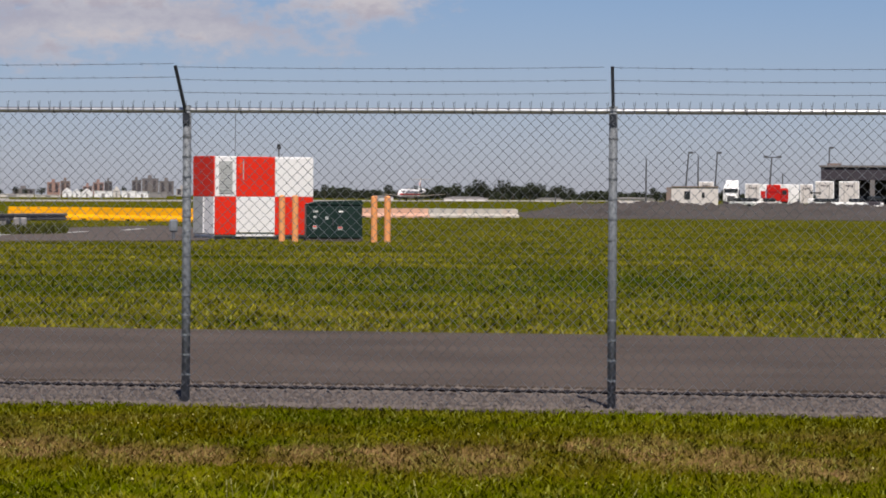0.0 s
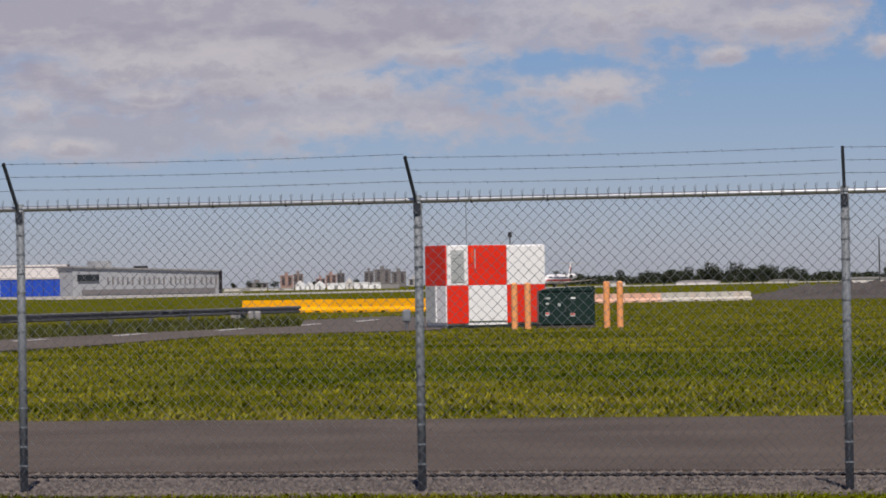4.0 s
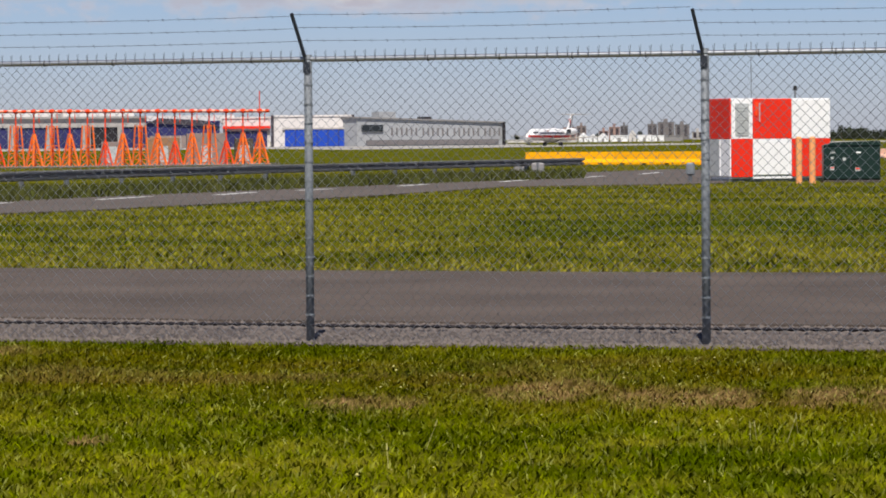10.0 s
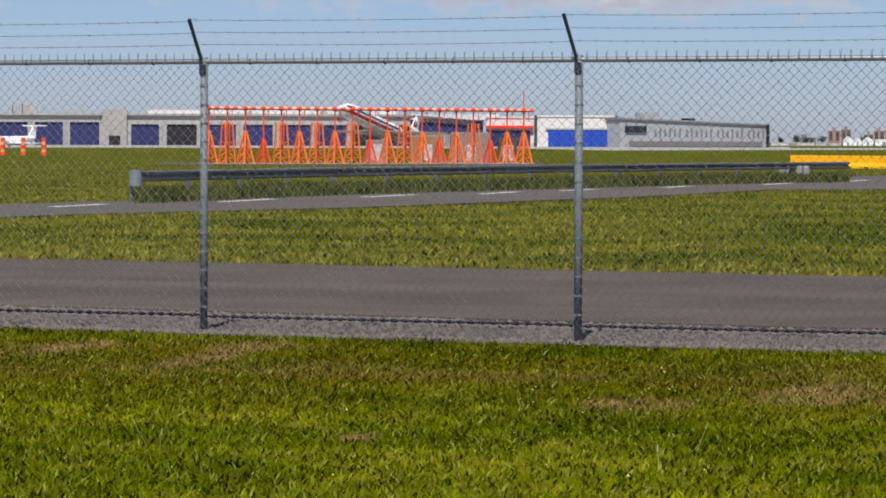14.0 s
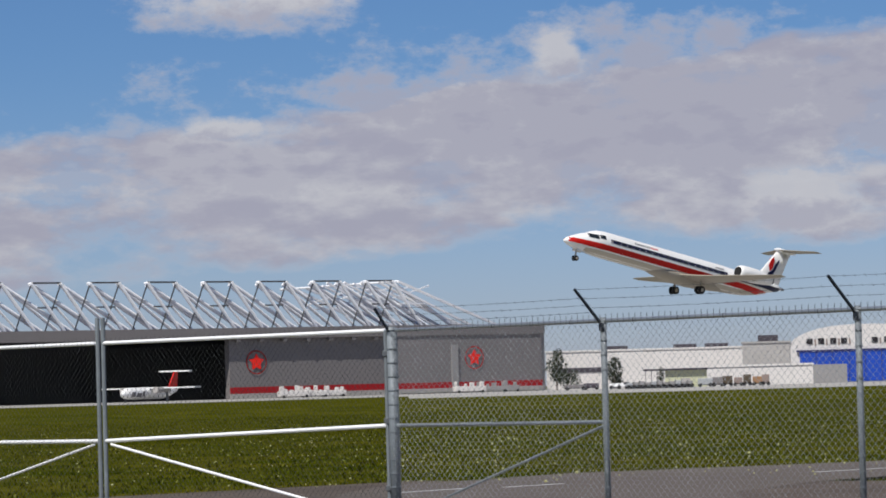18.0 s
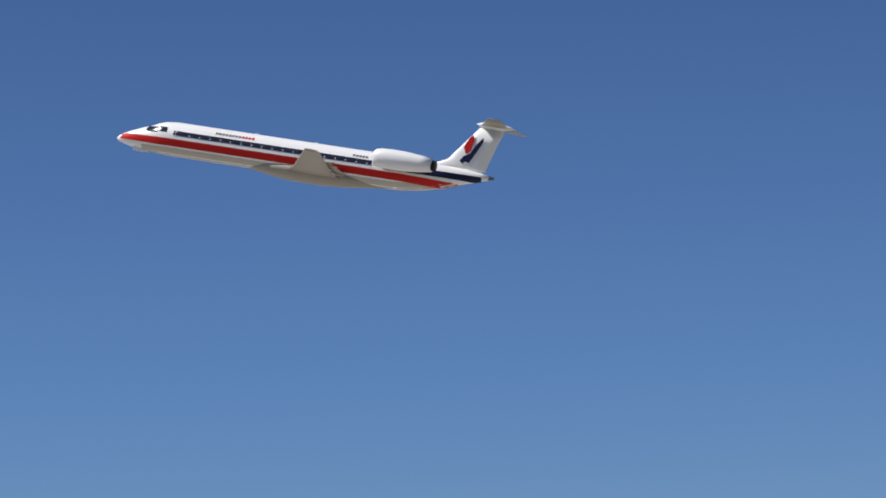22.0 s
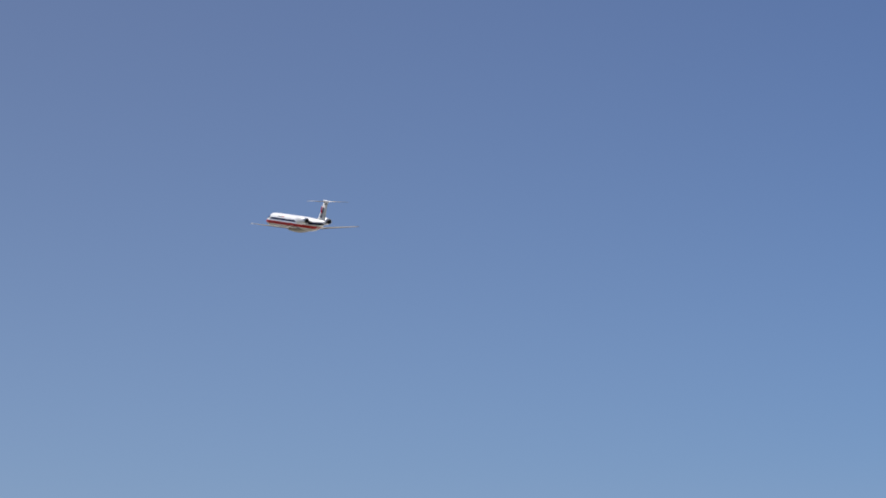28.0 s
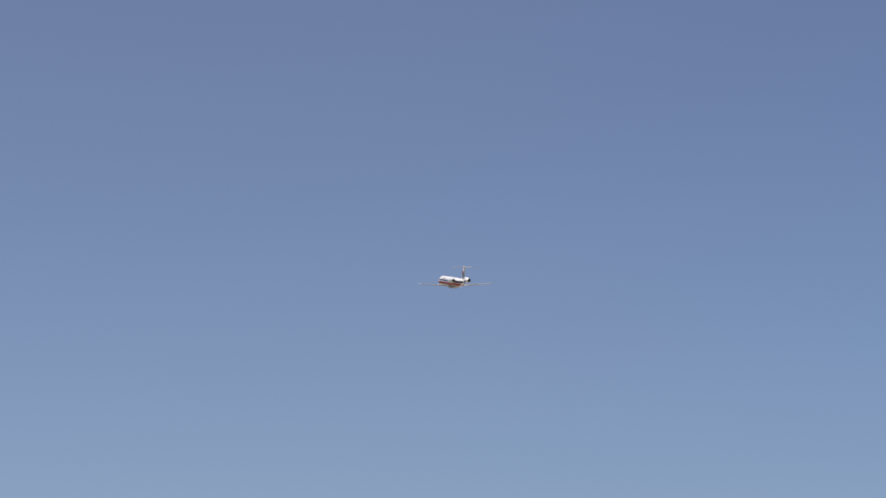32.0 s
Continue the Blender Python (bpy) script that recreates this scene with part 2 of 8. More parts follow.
# ---------------------------------------------------------------- materials
def material(name, color, rough=0.6, metal=0.0, vary=0.12, scale=3.0, fine=40.0, bump=0.1, dirt=None, dirt_amount=0.3, per_object=0.0, streak=None):
    """A surface with grain at two scales, stains and per-piece variation."""
    m = bpy.data.materials.new(name)
    m.use_nodes = True
    nt = m.node_tree
    b = nt.nodes["Principled BSDF"]
    N, L = nt.nodes.new, nt.links.new
    co = N("ShaderNodeTexCoord")
    n1, n2 = N("ShaderNodeTexNoise"), N("ShaderNodeTexNoise")
    for n, s, d in ((n1, scale, 5), (n2, fine, 3)):
        n.inputs["Scale"].default_value, n.inputs["Detail"].default_value = s, d
        L(co.outputs["Object"], n.inputs["Vector"])
    add = N("ShaderNodeMath")
    add.operation = "ADD"
    L(n1.outputs["Fac"], add.inputs[0])
    half = N("ShaderNodeMath")
    half.operation = "MULTIPLY"
    half.inputs[1].default_value = 0.5
    L(n2.outputs["Fac"], half.inputs[0])
    L(half.outputs[0], add.inputs[1])
    val = N("ShaderNodeMapRange")
    val.inputs[1].default_value, val.inputs[2].default_value = 0.45, 1.05
    val.inputs[3].default_value, val.inputs[4].default_value = 1 - vary, 1 + vary
    L(add.outputs[0], val.inputs[0])
    hsv = N("ShaderNodeHueSaturation")
    hsv.inputs["Color"].default_value = (*color, 1)
    if per_object:
        info = N("ShaderNodeObjectInfo")
        r = N("ShaderNodeMapRange")
        r.inputs[3].default_value, r.inputs[4].default_value = 1 - per_object, 1 + per_object
        L(info.outputs["Random"], r.inputs[0])
        mul = N("ShaderNodeMath")
        mul.operation = "MULTIPLY"
        L(val.outputs[0], mul.inputs[0])
        L(r.outputs[0], mul.inputs[1])
        L(mul.outputs[0], hsv.inputs["Value"])
    else:
        L(val.outputs[0], hsv.inputs["Value"])
    out = hsv.outputs[0]
    if dirt:
        n3 = N("ShaderNodeTexNoise")
        n3.inputs["Scale"].default_value, n3.inputs["Detail"].default_value, n3.inputs["Roughness"].default_value = scale * 0.6, 8, 0.7
        if streak:
            mp = N("ShaderNodeMapping")
            mp.inputs["Rotation"].default_value, mp.inputs["Scale"].default_value = (0, 0, radians(streak)), (0.12, 2.2, 1.0)
            L(co.outputs["Object"], mp.inputs[0])
            L(mp.outputs[0], n3.inputs["Vector"])
        else:
            L(co.outputs["Object"], n3.inputs["Vector"])
        r3 = N("ShaderNodeMapRange")
        r3.inputs[1].default_value, r3.inputs[2].default_value, r3.inputs[4].default_value = 0.5, 0.8, dirt_amount
        L(n3.outputs["Fac"], r3.inputs[0])
        mx = N("ShaderNodeMix")
        mx.data_type = "RGBA"
        L(r3.outputs[0], mx.inputs["Factor"])
        L(out, mx.inputs["A"])
        mx.inputs["B"].default_value = (*dirt, 1)
        out = mx.outputs["Result"]
    L(out, b.inputs["Base Color"])
    b.inputs["Roughness"].default_value, b.inputs["Metallic"].default_value = rough, metal
    if rough >= 0.4 and metal < 0.2:
        b.inputs["Specular IOR Level"].default_value = 0.2
    if bump:
        bp = N("ShaderNodeBump")
        bp.inputs["Strength"].default_value, bp.inputs["Distance"].default_value = bump, 0.02
        L(n2.outputs["Fac"], bp.inputs["Height"])
        L(bp.outputs[0], b.inputs["Normal"])
    return m


def grass_material(name, blades, low=(0.047, 0.056, 0.006), high=(0.092, 0.09, 0.011), straw=(0.13, 0.113, 0.022), spread=(0.68, 1.38), tufts=(0.55, 1.5), patches=(), bands=False):
    """Lawn colours: two greens, straw and brown dry patches; blades vary one by one."""
    m = bpy.data.materials.new(name)
    m.use_nodes = True
    nt = m.node_tree
    b = nt.nodes["Principled BSDF"]
    N, L = nt.nodes.new, nt.links.new
    co = N("ShaderNodeTexCoord").outputs["Object"]

    def noise_at(scale, detail=4, rough=0.6, stretch=None):
        n = N("ShaderNodeTexNoise")
        n.inputs["Scale"].default_value, n.inputs["Detail"].default_value, n.inputs["Roughness"].default_value = scale, detail, rough
        if stretch:
            mp = N("ShaderNodeMapping")
            mp.inputs["Scale"].default_value = stretch
            L(co, mp.inputs[0])
            L(mp.outputs[0], n.inputs["Vector"])
        else:
            L(co, n.inputs["Vector"])
        return n.outputs["Fac"]

    def step(v, lo, hi, a=0.0, c=1.0):
        n = N("ShaderNodeMapRange")
        L(v, n.inputs[0])
        for i, k in enumerate((lo, hi, a, c)):
            n.inputs[1 + i].default_value = k
        return n.outputs[0]

    def blend(fac, a, c):
        n = N("ShaderNodeMix")
        n.data_type = "RGBA"
        L(fac, n.inputs["Factor"])
        for k, v in (("A", a), ("B", c)):
            if isinstance(v, tuple):
                n.inputs[k].default_value = (*v, 1)
            else:
                L(v, n.inputs[k])
        return n.outputs["Result"]

    def mul(a, c):
        n = N("ShaderNodeMath")
        n.operation = "MULTIPLY"
        for i, v in enumerate((a, c)):
            if isinstance(v, (int, float)):
                n.inputs[i].default_value = v
            else:
                L(v, n.inputs[i])
        return n.outputs[0]

    col = blend(step(noise_at(0.35), 0.35, 0.65), low, high)
    col = blend(step(noise_at(0.22, 5, 0.65), 0.47, 0.6, 0, 0.85), col, (0.032, 0.046, 0.0015))
    col = blend(step(noise_at(1.4, 5, 0.7), 0.5, 0.75, 0, 0.7), col, straw)
    tuft = N("ShaderNodeHueSaturation")
    L(col, tuft.inputs["Color"])
    L(step(noise_at(3.2, 5, 0.75), 0.34, 0.66, *tufts), tuft.inputs["Value"])
    col = tuft.outputs[0]
    # dry brown strip along the fence, a few metres in front of it
    sep = N("ShaderNodeSeparateXYZ")
    L(co, sep.inputs[0])
    across = N("ShaderNodeMath")
    across.operation = "MULTIPLY_ADD"
    L(sep.outputs[0], across.inputs[0])
    across.inputs[1].default_value = 0.1655
    L(sep.outputs[1], across.inputs[2])
    wander = N("ShaderNodeMath")
    wander.operation = "MULTIPLY_ADD"
    L(noise_at(0.33, 4, 0.6), wander.inputs[0])
    wander.inputs[1].default_value = 6.0
    L(across.outputs[0], wander.inputs[2])
    band = mul(step(wander.outputs[0], 22.9, 23.7), step(wander.outputs[0], 27.2, 25.8))
    zone = mul(step(wander.outputs[0], 21.4, 23.4), step(wander.outputs[0], 28.6, 26.4))
    col = blend(mul(zone, step(noise_at(0.8, 5, 0.7), 0.38, 0.6, 0.1, 0.75)), col, (0.077, 0.061, 0.005))
    dry = mul(mul(band, step(noise_at(0.5, 6, 0.75), 0.48, 0.56)), step(noise_at(4.5, 5, 0.75), 0.38, 0.52, 0.05, 1.0))
    col = blend(mul(dry, 0.3 if patches else 0.85), col, (0.205, 0.125, 0.06))
    if bands:
        # towards the right the field runs in bands: pale by the road, deep green clover, then olive
        sway = N("ShaderNodeMath")
        sway.operation = "MULTIPLY_ADD"
        L(noise_at(0.12, 5, 0.7), sway.inputs[0])
        sway.inputs[1].default_value = 16.0
        L(across.outputs[0], sway.inputs[2])
        right = step(sep.outputs[0], -11.0, -4.0)
        pale = step(sway.outputs[0], 54.0, 47.0, 0, 0.55)
        col = blend(mul(pale, step(noise_at(1.1, 5, 0.7), 0.35, 0.6, 0.4, 1.0)), col, (0.2, 0.165, 0.03))
        clover = mul(mul(step(sway.outputs[0], 58.0, 63.0), step(sway.outputs[0], 82.0, 76.0)), right)
        col = blend(mul(clover, step(noise_at(1.6, 6, 0.75), 0.4, 0.58, 0.3, 0.95)), col, (0.035, 0.062, 0.004))
    if patches:
        # past the mown edge the turf is a deeper green
        deeper = N("ShaderNodeHueSaturation")
        deeper.inputs["Saturation"].default_value = 1.06
        L(col, deeper.inputs["Color"])
        edge = N("ShaderNodeMath")
        edge.operation = "MULTIPLY_ADD"
        L(noise_at(0.5, 4, 0.6), edge.inputs[0])
        edge.inputs[1].default_value = 1.6
        L(across.outputs[0], edge.inputs[2])
        L(step(edge.outputs[0], 18.6, 19.4, 1.12, 0.94), deeper.inputs["Value"])
        col = deeper.outputs[0]
        rough_edge = step(noise_at(2.6, 6, 0.75), 0.3, 0.7, -0.75, 0.75)
        worn = None
        for px, pn, hw, hn in patches:
            d = []
            for src, c, h in ((sep.outputs[0], px, hw), (across.outputs[0], pn, hn)):
                k = N("ShaderNodeMath")
                k.operation = "MULTIPLY_ADD"
                k.inputs[1].default_value, k.inputs[2].default_value = 1 / h, -c / h
                L(src, k.inputs[0])
                d.append(mul(k.outputs[0], k.outputs[0]))
            tot = N("ShaderNodeMath")
            L(d[0], tot.inputs[0])
            L(d[1], tot.inputs[1])
            far = N("ShaderNodeMath")
            L(tot.outputs[0], far.inputs[0])
            L(rough_edge, far.inputs[1])
            one = step(far.outputs[0], 1.5, 0.3)
            if worn is None:
                worn = one
            else:
                top = N("ShaderNodeMath")
                top.operation = "MAXIMUM"
                L(worn, top.inputs[0])
                L(one, top.inputs[1])
                worn = top.outputs[0]
        worn = mul(worn, step(noise_at(4.0, 5, 0.75), 0.4, 0.62, 0.2, 0.95))
        col = blend(worn, col, (0.22, 0.138, 0.06))
    if blades:
        rnd = N("ShaderNodeNewGeometry").outputs["Random Per Island"]
        col = blend(step(rnd, 0.84, 1.0, 0, 0.7), col, (0.17, 0.175, 0.045))
        h = N("ShaderNodeHueSaturation")
        L(col, h.inputs["Color"])
        L(step(rnd, 0, 0.84, *spread), h.inputs["Value"])
        col = h.outputs[0]
        b.inputs["Roughness"].default_value = 0.75
        b.inputs["Specular IOR Level"].default_value = 0.0
    else:
        h = N("ShaderNodeHueSaturation")
        L(col, h.inputs["Color"])
        # the meadow beyond the gate is lusher and darker than the mown field
        lush = N("ShaderNodeMath")
        lush.operation = "MULTIPLY_ADD"
        L(sep.outputs[1], lush.inputs[0])
        lush.inputs[1].default_value = 0.51
        L(sep.outputs[0], lush.inputs[2])
        L(mul(step(noise_at(9.0, 4, 0.8, (1.0, 0.35, 1.0)), 0.3, 0.7, 0.85, 1.4), step(lush.outputs[0], 8.0, -8.0, 1.0, 0.66)), h.inputs["Value"])
        col = h.outputs[0]
        b.inputs["Roughness"].default_value = 0.9
        b.inputs["Specular IOR Level"].default_value = 0.0
        bp = N("ShaderNodeBump")
        bp.inputs["Strength"].default_value, bp.inputs["Distance"].default_value = 0.6, 0.08
        L(noise_at(5.0, 5, 0.8), bp.inputs["Height"])
        L(bp.outputs[0], b.inputs["Normal"])
    L(col, b.inputs["Base Color"])
    return m


# worn dry patches of the near lawn: along, across, half sizes
WORN = [(-2.5, 21.0, 0.33, 1.0), (-1.66, 20.45, 0.45, 0.85), (-0.9, 20.8, 0.2, 0.9), (-0.31, 20.65, 0.35, 1.1), (0.17, 20.4, 0.27, 1.2), (0.83, 21.9, 0.17, 0.7), (1.21, 21.5, 0.28, 1.4),
        (1.57, 21.0, 0.36, 1.1), (2.0, 20.3, 0.3, 0.9), (-3.43, 19.6, 0.34, 0.6), (-4.35, 16.68, 0.1, 0.22), (-8.27, 23.5, 0.27, 0.7), (-7.02, 22.6, 0.2, 1.2), (-7.06, 24.0, 0.26, 0.8)]
